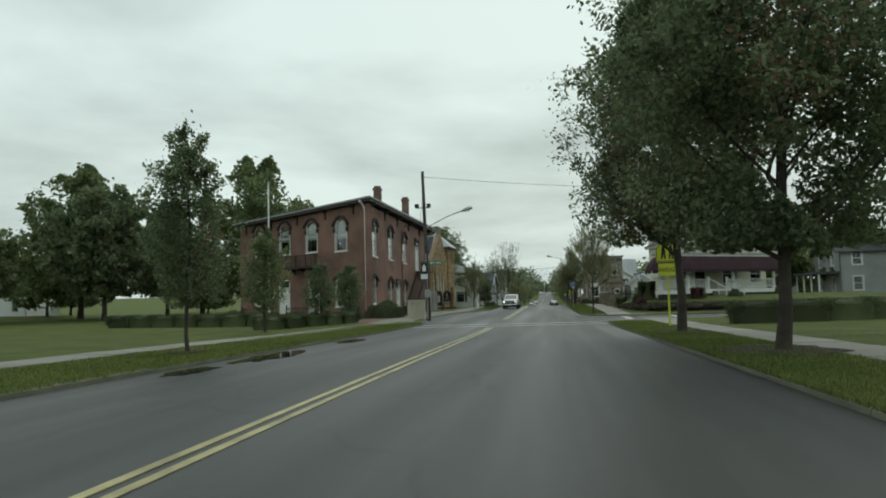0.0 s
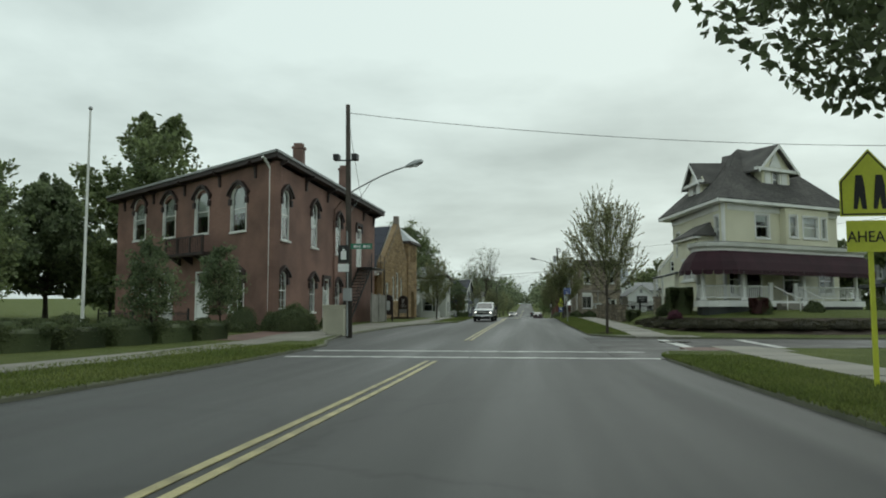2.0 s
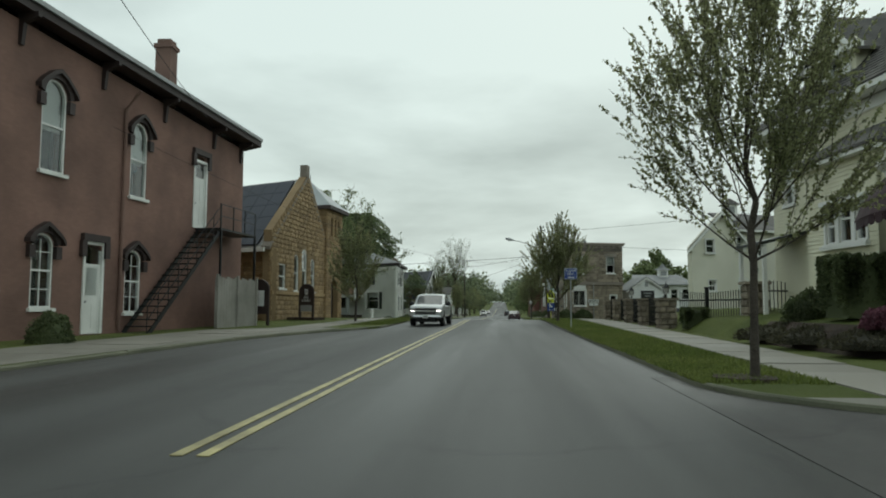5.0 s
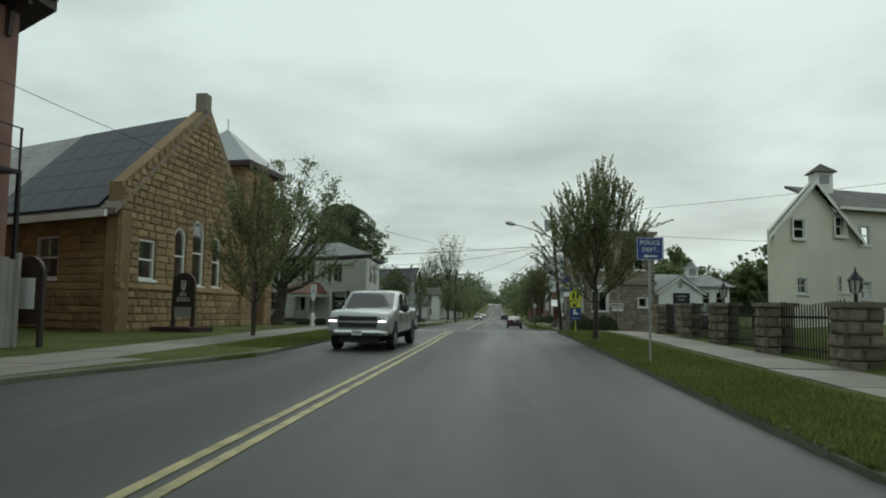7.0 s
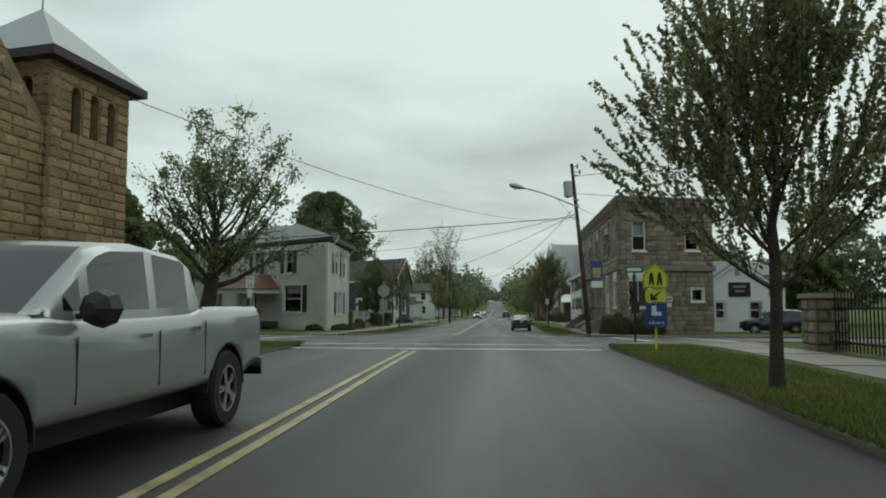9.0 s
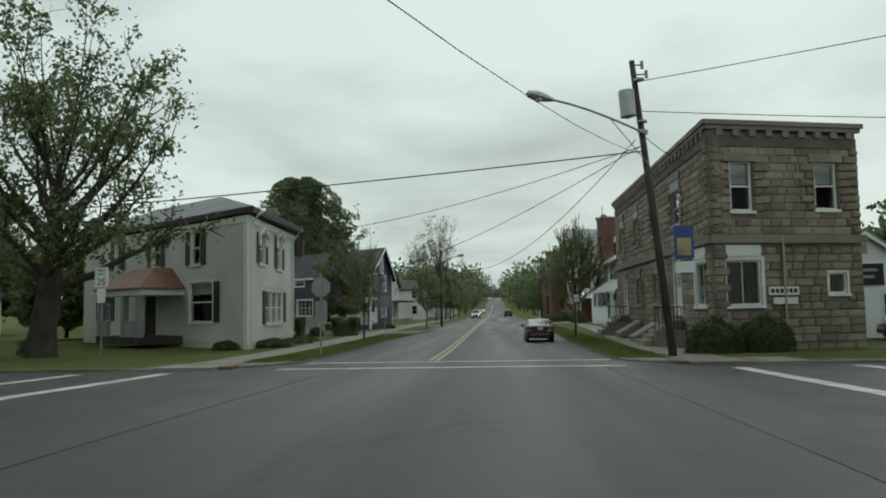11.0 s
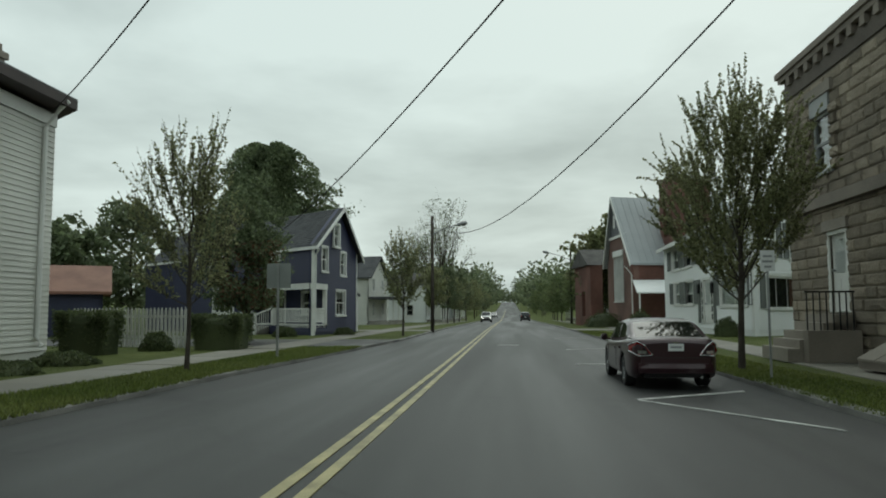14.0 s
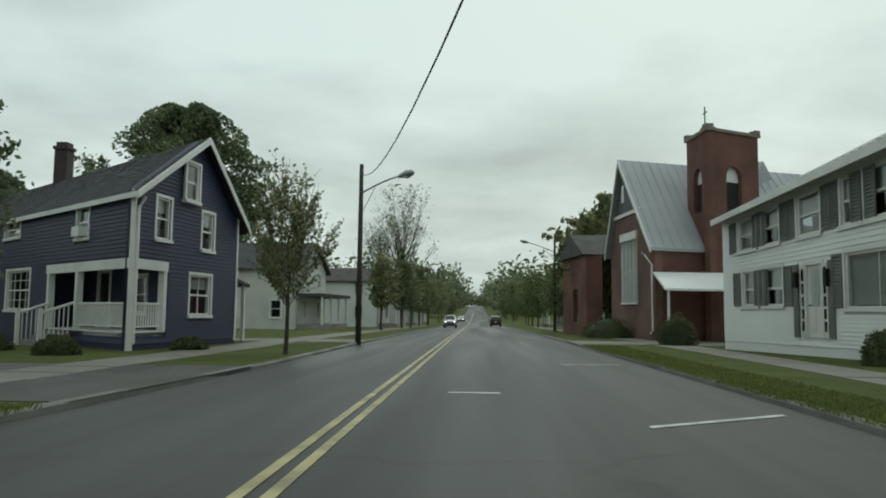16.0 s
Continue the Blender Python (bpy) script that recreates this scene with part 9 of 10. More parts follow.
# church notice boards
for x, y, nm, lab in ((-11.6, 83.6, "church_sign", "dark arched church sign board with pale lettering bars"), (-11.3, 74.6, "notice_board", "dark arched notice case with white paper")):
    z = ground_at(y)
    cs = thing(nm, x, y, z, lab, "sign")
    f = Fr((x + 0.5, y), (x - 0.5, y + 0.35))
    bm = bmesh.new()
    plate(bm, f, outline(0, 1.0, z + 0.5, z + 2.05, 0.42), -0.04, 0.04)
    part("board", bm, M_BROWN, cs)
    for u in (0.06, 0.94):
        part("post", boxes((u - 0.05, u + 0.05, -0.05, 0.05, z - 0.1, z + 1.6), fr=f), M_BROWN, cs)
    if nm == "church_sign":
        for a in (0.4, 0.56):
            part("emblem", boxes((a, a + 0.04, 0.04, 0.048, z + 1.5, z + 1.78), fr=f), M_SIGNWHITE, cs)
        part("emblem", boxes((0.485, 0.515, 0.04, 0.048, z + 1.42, z + 1.74), fr=f), M_SIGNWHITE, cs)
        part("emblem", boxes((0.42, 0.58, 0.04, 0.048, z + 1.46, z + 1.5), fr=f), M_SIGNWHITE, cs)
        for w_, h_ in (("ALL", 1.24), ("SOULS", 1.05)):
            q = f(0.5, 0.043, z + h_)
            tx = text(cs, w_, 0, 0, 0, 0.2, M_SIGNWHITE)
            ang = math.degrees(math.atan2(-f.d.y, -f.d.x))
            tx.matrix_basis = pose(q.x - ORIGIN[cs.name].x, q.y - ORIGIN[cs.name].y, q.z - ORIGIN[cs.name].z, 90, 0, ang)
        part("lower_plate", boxes((0.12, 0.88, 0.04, 0.05, z + 0.5, z + 0.85), fr=f), M_STEEL, cs)
        part("planter_edge", boxes((-0.4, 1.4, -0.5, 0.6, z - 0.1, z + 0.16), fr=f), M_MULCH, cs)
    else:
        part("paper", boxes((0.25, 0.75, 0.04, 0.05, z + 0.85, z + 1.55), fr=f), M_SIGNWHITE, cs)

# utility cabinet, hydrant, hedges, fence
uc = thing("utility_cabinet", -11.0, 54.2, ground_at(54), "beige steel utility cabinet beside the sidewalk", "cabinet")
zc = ground_at(54)
part("body", boxes((-10.45, -9.25, 53.9, 54.7, zc, zc + 1.25)), M_BEIGEBOX, uc)
part("lid", boxes((-10.5, -9.2, 53.85, 54.75, zc + 1.25, zc + 1.32)), M_BEIGEBOX, uc)
part("vent", boxes((-10.1, -9.5, 53.88, 53.9, zc + 0.95, zc + 1.12)), M_IRON, uc)
uc2 = thing("utility_cabinet", -9.2, 51.4, ground_at(51), "narrow grey utility cabinet behind the pole", "cabinet")
part("body", boxes((-9.55, -8.75, 51.2, 51.8, ground_at(51) - 0.05, ground_at(51) + 1.15)), M_BEIGEBOX, uc2)
hy = thing("fire_hydrant", -9.7, 94.4, ground_at(94.4), "white fire hydrant on the verge", "hydrant")
bm = bmesh.new()
zh = ground_at(94.4)
tube(bm, ((-9.7, 94.4, zh - 0.05), (-9.7, 94.4, zh + 0.1), (-9.7, 94.4, zh + 0.11), (-9.7, 94.4, zh + 0.5), (-9.7, 94.4, zh + 0.52), (-9.7, 94.4, zh + 0.68)), (0.14, 0.14, 0.1, 0.1, 0.13, 0.03), 12)
tube(bm, ((-9.88, 94.4, zh + 0.38), (-9.52, 94.4, zh + 0.38)), 0.05, 8)
part("body", bm, M_SIGNWHITE, hy)

# stone pier and iron fence before the station
fen = thing("iron_fence", 6.2, 75, ground_at(75), "black iron picket fence between rough stone piers", "fence")
LONE = (8.1, 68.5, 0.98)
pts = [(6.2 + 0.05 * k, 73.4 + 4.3 * k) for k in range(5)]
for x, y, z in [(x, y, ground_at(y)) for x, y in pts] + [LONE]:
    pier = part("stone_pier", boxes((x - 0.32, x + 0.32, y - 0.32, y + 0.32, z - 0.1, z + 1.14)), M_STONEWALL, fen)
    for c in range(5):
        o = 0.02 * ((c * 7) % 3 - 1)
        f = Fr((x + 0.34 + o, y - 0.34), (x - 0.34 + o, y - 0.34))
        g = Fr((x - 0.34, y - 0.34 + o), (x - 0.34, y + 0.34 + o))
        for fr_ in (f, g):
            for a, b in ((0.0, 0.3 + 0.1 * (c % 2)), (0.31 + 0.1 * (c % 2), 0.68)):
                me = rock_mesh(c % 6, M_STONE)
                ob = new("stone", me)
                ob.parent = pier
                xv, nv_, zv = fr_.d * (b - a - 0.01), fr_.n * 0.09, Vector((0, 0, 0.235))
                q = fr_(a, -0.03, z - 0.1 + c * 0.248) - ORIGIN[fen.name]
                ob.matrix_basis = Matrix(((xv.x, nv_.x, zv.x, q.x), (xv.y, nv_.y, zv.y, q.y), (xv.z, nv_.z, zv.z, q.z), (0, 0, 0, 1)))
    part("capstone", boxes((x - 0.42, x + 0.42, y - 0.42, y + 0.42, z + 1.15, z + 1.25)), M_STONE, pier)
runs = [((xa, ya + 0.4), (xb, yb - 0.4), ground_at((ya + yb) / 2)) for (xa, ya), (xb, yb) in zip(pts, pts[1:])]
runs += [((6.6, 72.9), (7.85, 69.0), 0.7), ((8.6, 68.7), (10.4, 69.4), 1.0)]
part("gate_post", boxes((7.13, 7.25, 71.0, 71.12, 0.5, 2.05), (7.11, 7.27, 70.98, 71.14, 2.05, 2.12)), M_IRON, fen)
for pa, pb, z in runs:
    f = Fr(pa, pb)
    part("fence_rail", boxes((0, f.len, -0.02, 0.02, z + 0.2, z + 0.25), fr=f), M_IRON, fen)
    part("fence_rail", boxes((0, f.len, -0.02, 0.02, z + 0.9, z + 0.95), fr=f), M_IRON, fen)
    n = int(f.len / 0.15)
    for k in range(n):
        u = (k + 0.5) * f.len / n
        bm = boxes((u - 0.011, u + 0.011, -0.011, 0.011, z + 0.05, z + 1.2 + 0.1 * abs(2 * k / n - 1)), fr=f)
        part("picket", bm, M_IRON, fen)

shrub(7.75, 60.5, 1.2, 1.4, 1.4, 41, label="clipped dark green square hedge beside the porch", square=True, name="hedge", z=1.15, n=7000, size=0.06)
for k, (x, y) in enumerate(((6.9, 60.4), (7.1, 58.0), (7.6, 56.2), (8.6, 55.0), (10.2, 54.2), (11.9, 53.8), (13.6, 53.9), (15.3, 54.2), (17.0, 54.6), (18.8, 55.0), (6.8, 62.6))):
    shrub(x, y, 2.4, 1.6, 0.42, 142 + k, M_COVER, n=1000, label="low dark brownish ground cover on the bank", z=0.5, group="bank planting")
shrub(11.0, 57.5, 0.75, 0.7, 0.75, 45, M_REDBUSH, "dark red clipped bush beside the porch steps", n=1200, z=1.2, square=True)
shrub(7.0, 58.0, 0.75, 0.7, 0.42, 44, M_PINK, "pink flowering azalea bush", n=900, z=0.9)
shrub(7.6, 62.7, 1.5, 1.1, 0.85, 46, label="rounded dark green shrub on the lawn", n=1600, z=0.95, size=0.045)
for k, (x, y, h) in enumerate(((11.2, 57.6, 0.9), (14.0, 58.4, 0.7), (17.8, 60.2, 0.9))):
    shrub(x, y, 1.1, 1.0, h, 160 + k, n=800, label="dark green shrub before the porch", z=1.1)
for k, (x, y, w) in enumerate(((5.6, 113.9, 1.9), (7.3, 114.4, 2.0))):
    shrub(x, y, w, 1.3, 1.08 + 0.04 * k, 45 + k, name="hedge", label="clipped rounded dark green hedge before the stone wall", n=2600, yaw=15)
for k, (x, y, w, h) in enumerate(((-15.2, 55.6, 1.8, 1.3), (-13.4, 55.2, 1.4, 1.0), (-17.0, 55.0, 1.3, 0.7), (-19.5, 55.0, 2.2, 0.7), (-22, 55.5, 2.4, 0.8), (-25, 56, 2.4, 0.9), (-11.9, 60.5, 1.2, 0.8), (-14.5, 53.4, 1.4, 0.5))):
    shrub(x, y, w, w * 0.8, h, 60 + k, label="dark green planting before the brick hall")
for k, (x, y, w, h) in enumerate(((-11.7, 130.2, 1.5, 0.3), (-12.6, 136.4, 1.0, 0.6), (-12.6, 120.9, 1.2, 0.4), (-11.2, 122.9, 1.6, 0.42), (-11.5, 127.6, 1.9, 0.26), (-12.5, 149.3, 1.2, 0.5), (-15.5, 151, 1.3, 0.5), (-10.3, 152.5, 1.1, 0.4),
                                  (8.3, 149.2, 1.2, 0.9), (6.6, 161.5, 1.6, 1.3), (8.9, 157.5, 1.0, 0.5), (5.6, 172, 3.0, 1.2), (-20, 119.5, 1.5, 0.9))):
    shrub(x, y, w, w * 0.85, h, 80 + k, label="dark green foundation shrub")
for k in range(7):
    shrub(-18.0 - 1.9 * k, 44.5 + 0.5 * k, 1.9, 1.1, 0.85, 110 + k, square=True, name="hedge", label="clipped low hedge along the park walk", group="park hedge")
for k in range(5):
    shrub(-15.3 + 0.55 * k, 38.8 + 1.95 * k, 1.95, 1.1, 0.75, 150 + k, square=True, name="hedge", label="clipped low hedge before the brick hall", group="hall hedge", yaw=74)
shrub(-12.2, 54.8, 2.5, 2.0, 1.35, 158, label="large dark rounded shrub at the hall's corner", n=2600)
for k in range(9):
    shrub(8.8 + 2.2 * k, 33.5 + 0.9 * k, 2.3, 1.2, 1.0, 130 + k, square=True, name="hedge", label="clipped dark hedge along the lawn", group="lawn hedge")
# white picket fence beside the white house
pf_ = thing("picket_fence", -14.5, 139, ground_at(136), "weathered white wooden picket fence", "fence")
f = Fr((-12.4, 138.2), (-17.5, 139.8))
zf = ground_at(134)
for k in range(int(f.len / 0.17)):
    u = 0.1 + k * 0.17
    bm = bmesh.new()
    plate(bm, f, [(u - 0.05, zf - 0.1), (u + 0.05, zf - 0.1), (u + 0.05, zf + 1.25), (u, zf + 1.35), (u - 0.05, zf + 1.25)], 0, 0.025)
    part("picket", bm, M_OLDPAINT, pf_)
for w in (0.3, 1.0):
    part("fence_rail", boxes((0, f.len, -0.05, 0.0, zf + w, zf + w + 0.09), fr=f), M_OLDPAINT, pf_)

# puddles by the left kerb and corner
for k, (x, y, a, b) in enumerate(((-6.8, 17.5, 0.5, 2.2), (-6.9, 25.0, 0.4, 1.6), (4.9, 47.6, 0.6, 0.5), (5.6, 50.3, 0.3, 0.4), (-6.9, 13.5, 0.35, 1.0))):
    bm = bmesh.new()
    rp = random.Random(k)
    prism(bm, [Vector((x + a * math.cos(q) * rp.uniform(0.7, 1.15), y + b * math.sin(q) * rp.uniform(0.7, 1.15), level(y) + 0.016)) for q in (2 * math.pi * i / 22 for i in range(22))], (0, 0, -0.012))
    tagged(part("puddle", bm, M_PUDDLE), "shallow rain puddle on the asphalt", "puddle", "puddles", kind="structure")

for k, (x, y, a, b) in enumerate(((4.5, 15.3, 1.1, 1.5), (4.3, 25.2, 1.0, 1.4), (2.95, 53.6, 0.45, 0.5), (-9.5, 18.4, 0.5, 0.5))):
    bm = bmesh.new()
    rp = random.Random(40 + k)
    prism(bm, [Vector((x + a * math.cos(q) * rp.uniform(0.8, 1.15), y + b * math.sin(q) * rp.uniform(0.8, 1.15), ground_at(y) + 0.045)) for q in (2 * math.pi * i / 18 for i in range(18))], (0, 0, -0.1))
    tagged(part("mulch_bed", bm, M_MULCH), "dark red-brown bark mulch round a street tree", "mulch", "mulch beds", kind="structure")

shrub(-10.9, 137.4, 1.7, 1.3, 1.15, 190, square=True, name="hedge", label="clipped box hedge beside the picket fence", n=1800)
shrub(-13.6, 134.4, 1.5, 1.2, 1.25, 191, square=True, name="hedge", label="clipped box hedge beside the picket fence", n=1800)

for x, y, z in ((6.2, 73.4, ground_at(73.4) + 1.25), (6.3, 82.0, ground_at(82) + 1.25), (8.1, 68.5, 2.23)):
    ln = thing("pier_lantern", x, y, z, "black iron lantern on a stone fence pier", "lantern", "pier lanterns")
    part("stem", rod((x, y, z), (x, y, z + 0.16), r=0.035), M_IRON, ln)
    bm = bmesh.new()
    tube(bm, [Vector((x, y, z + w)) for w in (0.16, 0.2, 0.42)], (0.05, 0.085, 0.12), 6)
    cage = part("lantern_glass", bm, M_BLIND, ln, "pale lantern glass")
    bm = bmesh.new()
    tube(bm, [Vector((x, y, z + w)) for w in (0.42, 0.44, 0.54, 0.6, 0.68)], (0.15, 0.14, 0.06, 0.02, 0.012), 6)
    part("cap", bm, M_IRON, ln)
    for k in range(6):
        a = math.pi * k / 3
        part("rib", rod((x + 0.09 * math.cos(a), y + 0.09 * math.sin(a), z + 0.19), (x + 0.125 * math.cos(a), y + 0.125 * math.sin(a), z + 0.43), r=0.012, n=5), M_IRON, cage)
shrub(6.7, 71.0, 0.9, 0.9, 0.75, 195, square=True, name="hedge", label="dark clipped cube hedge by the fence", n=1600, z=0.6)


# ---- vehicles ----
def car_paint(name, c, coat=1.0):
    return material(name, tuple(v * 0.95 for v in c), tuple(min(1, v * 1.05) for v in c), 2.0, 0.35, 0.0, 300.0, metal=0.3, coat=coat)


M_MAROON = car_paint("dark_maroon_car_paint", (0.030, 0.006, 0.011), 0.6)
M_SILVER = car_paint("silver_car_paint", (0.31, 0.325, 0.33))
M_DKCAR = car_paint("black_car_paint", (0.012, 0.012, 0.014))
M_NAVYCAR = car_paint("navy_car_paint", (0.012, 0.014, 0.05))
M_WHITECAR = car_paint("grey_white_car_paint", (0.45, 0.45, 0.44))
M_TYRE = plain("black_tyre_rubber", (0.015, 0.015, 0.015), 0.85)
M_RIM = plain("bright_alloy", (0.55, 0.56, 0.57), 0.25, 0.9)
M_TAIL = plain("red_tail_lamp", (0.28, 0.015, 0.015), 0.15)
M_CHROME = plain("chrome_trim", (0.65, 0.65, 0.66), 0.12, 1.0)
M_HEAD = lamp_material("lit_headlamp", (1.0, 0.97, 0.9), 6.0)
M_PLASTIC = plain("dark_plastic_trim", (0.02, 0.02, 0.022), 0.6)


def section_loft(bm, secs, caps=True):
    """Joins cross-sections, each a list of points, into one skin."""
    rings = [[bm.verts.new(p) for p in s] for s in secs]
    for a, b in zip(rings, rings[1:]):
        for k in range(len(a)):
            j = (k + 1) % len(a)
            bm.faces.new((a[k], a[j], b[j], b[k]))
    if caps:
        bm.faces.new(rings[0])
        bm.faces.new(rings[-1][::-1])


def wheel(parent, x, y, r, wid, side_):
    bm = bmesh.new()
    prof_ = ((0.62, 0.5), (0.94, 0.5), (1.0, 0.36), (1.0, -0.36), (0.94, -0.5), (0.62, -0.5))
    n = 24
    rings = [[bm.verts.new((x + wid * w, y + r * q * math.cos(2 * math.pi * k / n), r + r * q * math.sin(2 * math.pi * k / n))) for k in range(n)] for q, w in prof_]
    for a, b in zip(rings, rings[1:] + rings[:1]):
        for k in range(n):
            bm.faces.new((a[k], a[(k + 1) % n], b[(k + 1) % n], b[k]))
    w_ = part("wheel", bm, M_TYRE, parent, smooth=False)
    bm = bmesh.new()
    s = side_
    for k in range(5):
        a = 2 * math.pi * k / 5
        for da in (-0.13, 0.13):
            prism(bm, [Vector((x + s * wid * 0.34, y + r * q * math.cos(a + da * t), r + r * q * math.sin(a + da * t))) for q, t in ((0.12, 3.0), (0.62, 1.5), (0.62, 0.6), (0.12, -1.0))], (s * wid * 0.1, 0, 0))
    outer = [(x + s * wid * 0.3, y + r * 0.65 * math.cos(2 * math.pi * k / n), r + r * 0.65 * math.sin(2 * math.pi * k / n)) for k in range(n)]
    inner = [(x + s * wid * 0.3, y + r * 0.56 * math.cos(2 * math.pi * k / n), r + r * 0.56 * math.sin(2 * math.pi * k / n)) for k in range(n)]
    for k in range(n):
        j = (k + 1) % n
        prism(bm, [outer[k], outer[j], inner[j], inner[k]], (s * wid * 0.18, 0, 0))
    tube(bm, ((x + s * wid * 0.1, y, r), (x + s * wid * 0.46, y, r)), r * 0.16, 12)
    part("rim", bm, M_RIM, w_)
    bm = bmesh.new()
    tube(bm, ((x + s * wid * 0.0, y, r), (x + s * wid * 0.12, y, r)), r * 0.62, 20)
    part("brake_disc", bm, M_IRON, w_)


M_GLASSDARK = material("dark_tinted_car_window", (0.008, 0.010, 0.010), (0.016, 0.018, 0.018), 1.0, 0.04, 0.0, spec=0.8)


def curve(keys):
    """A smooth line through (y, value) keys."""
    ys, vs = zip(*keys)

    def f(y):
        if y <= ys[0]:
            return vs[0]
        if y >= ys[-1]:
            return vs[-1]
        k = max(i for i in range(len(ys) - 1) if ys[i] <= y)
        t = (y - ys[k]) / (ys[k + 1] - ys[k])
        d = [(vs[min(i + 1, len(vs) - 1)] - vs[max(i - 1, 0)]) / (ys[min(i + 1, len(ys) - 1)] - ys[max(i - 1, 0)]) * (ys[k + 1] - ys[k]) for i in (k, k + 1)]
        return (2 * t ** 3 - 3 * t ** 2 + 1) * vs[k] + (t ** 3 - 2 * t ** 2 + t) * d[0] + (-2 * t ** 3 + 3 * t ** 2) * vs[k + 1] + (t ** 3 - t ** 2) * d[1]
    return f


def linear(keys):
    ys, vs = zip(*keys)
    return lambda y: float(np.interp(y, ys, vs))


def car_skin(ob, name, rows, mat, keys=None):
    """Sheets between rows of points. keys(i, j) names the part that a face belongs to."""
    groups = {}
    for i in range(len(rows) - 1):
        for j in range(len(rows[i]) - 1):
            nm = keys(i, j) if keys else name
            if nm:
                groups.setdefault(nm, []).append((i, j))
    for nm, cells_ in groups.items():
        bm = bmesh.new()
        seen = {}

        def v(i, j):
            if (i, j) not in seen:
                seen[(i, j)] = bm.verts.new(rows[i][j])
            return seen[(i, j)]
        for i, j in cells_:
            q = []
            for c in (v(i, j), v(i + 1, j), v(i + 1, j + 1), v(i, j + 1)):
                if c not in q:
                    q.append(c)
            bm.faces.new(q)
        part(nm.split(":")[0], bm, M_GLASSDARK if "window" in nm or "windscreen" in nm else mat, ob, smooth=True)


def make_car(label, paint_, kind="sedan", name="car", lit=False, cat="car"):
    """A car at the origin, nose towards +y, wheels on z = 0."""
    ob = thing(name, 0, 0, 0, label, cat)
    if kind == "sedan":
        h, wr, wx, axles = 2.41, 0.33, 0.78, (-1.33, 1.40)
        half = curve(((-h, 0.70), (-h + 0.12, 0.82), (-h + 0.5, 0.895), (-1.0, 0.915), (1.0, 0.915), (h - 0.6, 0.88), (h - 0.2, 0.78), (h, 0.60)))
        top = curve(((-h, 0.93), (-h + 0.08, 1.02), (-h + 0.6, 1.05), (-1.0, 0.99), (0.6, 0.93), (1.15, 0.94), (h - 0.7, 0.86), (h - 0.2, 0.74), (h, 0.62)))
        sill = linear(((-h, 0.36), (-h + 0.3, 0.24), (h - 0.4, 0.22), (h, 0.30)))
        roof = linear(((-1.95, 1.03), (-1.12, 1.38), (-0.85, 1.435), (-0.3, 1.46), (0.25, 1.43), (0.5, 1.38), (1.35, 0.935)))
        rear, front_, pillars = (-1.95, -1.05), (0.42, 1.35), ((-1.42, -1.28), (-0.42, -0.32), (0.62, 0.72))
        y_side = (-1.32, 0.95)
    elif kind == "suv":
        h, wr, wx, axles = 2.25, 0.37, 0.78, (-1.3, 1.32)
        half = curve(((-h, 0.80), (-h + 0.1, 0.88), (-1.2, 0.92), (1.2, 0.92), (h - 0.4, 0.89), (h, 0.72)))
        top = curve(((-h, 1.05), (-1.2, 1.08), (0.6, 1.05), (1.2, 1.06), (h - 0.3, 0.98), (h, 0.80)))
        sill = linear(((-h, 0.5), (-h + 0.3, 0.34), (h - 0.3, 0.32), (h, 0.42)))
        roof = linear(((-h + 0.05, 1.1), (-h + 0.35, 1.62), (-1.2, 1.72), (0.2, 1.72), (0.5, 1.66), (1.25, 1.07)))
        rear, front_, pillars = (-h + 0.05, -h + 0.34), (0.45, 1.25), ((-1.3, -1.2), (-0.35, -0.25), (0.7, 0.8))
        y_side = (-1.95, 0.95)
    else:
        h, wr, wx, axles = 2.92, 0.41, 0.87, (-1.85, 1.85)
        half = curve(((-h, 0.96), (-2.0, 1.0), (1.5, 1.0), (h - 0.5, 0.99), (h - 0.12, 0.95), (h, 0.88)))
        top = curve(((-h, 1.3), (-1.2, 1.3), (-1.0, 1.26), (0.9, 1.24), (1.3, 1.27), (2.2, 1.24), (h - 0.2, 1.16), (h, 1.02)))
        sill = linear(((-h, 0.6), (-2.3, 0.5), (h - 0.6, 0.48), (h, 0.52)))
        roof = linear(((-1.22, 1.3), (-1.1, 1.76), (-0.9, 1.84), (-0.2, 1.89), (0.35, 1.86), (0.55, 1.8), (1.35, 1.27)))
        rear, front_, pillars = (-1.22, -1.05), (0.48, 1.35), ((-1.3, -0.98), (-0.35, -0.22), (0.68, 0.8))
        y_side = (-1.0, 1.02)
    ys = sorted({round(-h + 2 * h * k / 64, 3) for k in range(65)} | {round(a + (wr + 0.07) * math.cos(q), 3) for a in axles for q in (math.pi * k / 14 for k in range(15))})
    R = wr + 0.07
    rows = []
    for y in ys:
        w, t, b = half(y), top(y), sill(y)
        prof_ = [(0.86, b - 0.02), (0.97, b + 0.03), (1.0, b + 0.16), (1.0, b + (t - b) * 0.5), (0.99, t - 0.16), (0.965, t - 0.06), (0.92, t - 0.015), (0.82, t + 0.008), (0.45, t + 0.03), (0.0, t + 0.04)]
        if kind == "pickup" and y < -1.25:
            prof_[-3:] = [(0.90, t), (0.88, 0.78), (0.0, 0.78)]
        for a in axles:
            if abs(y - a) <= R:
                arch = wr + math.sqrt(max(0.0, R * R - (y - a) ** 2))
                prof_ = [(q, max(z, arch + 0.012 * i)) if i < 5 else (q, z) for i, (q, z) in enumerate(prof_)]
        row = [(-w * q, y, z) for q, z in prof_] + [(w * q, y, z) for q, z in reversed(prof_[:-1])]
        rows.append(row)
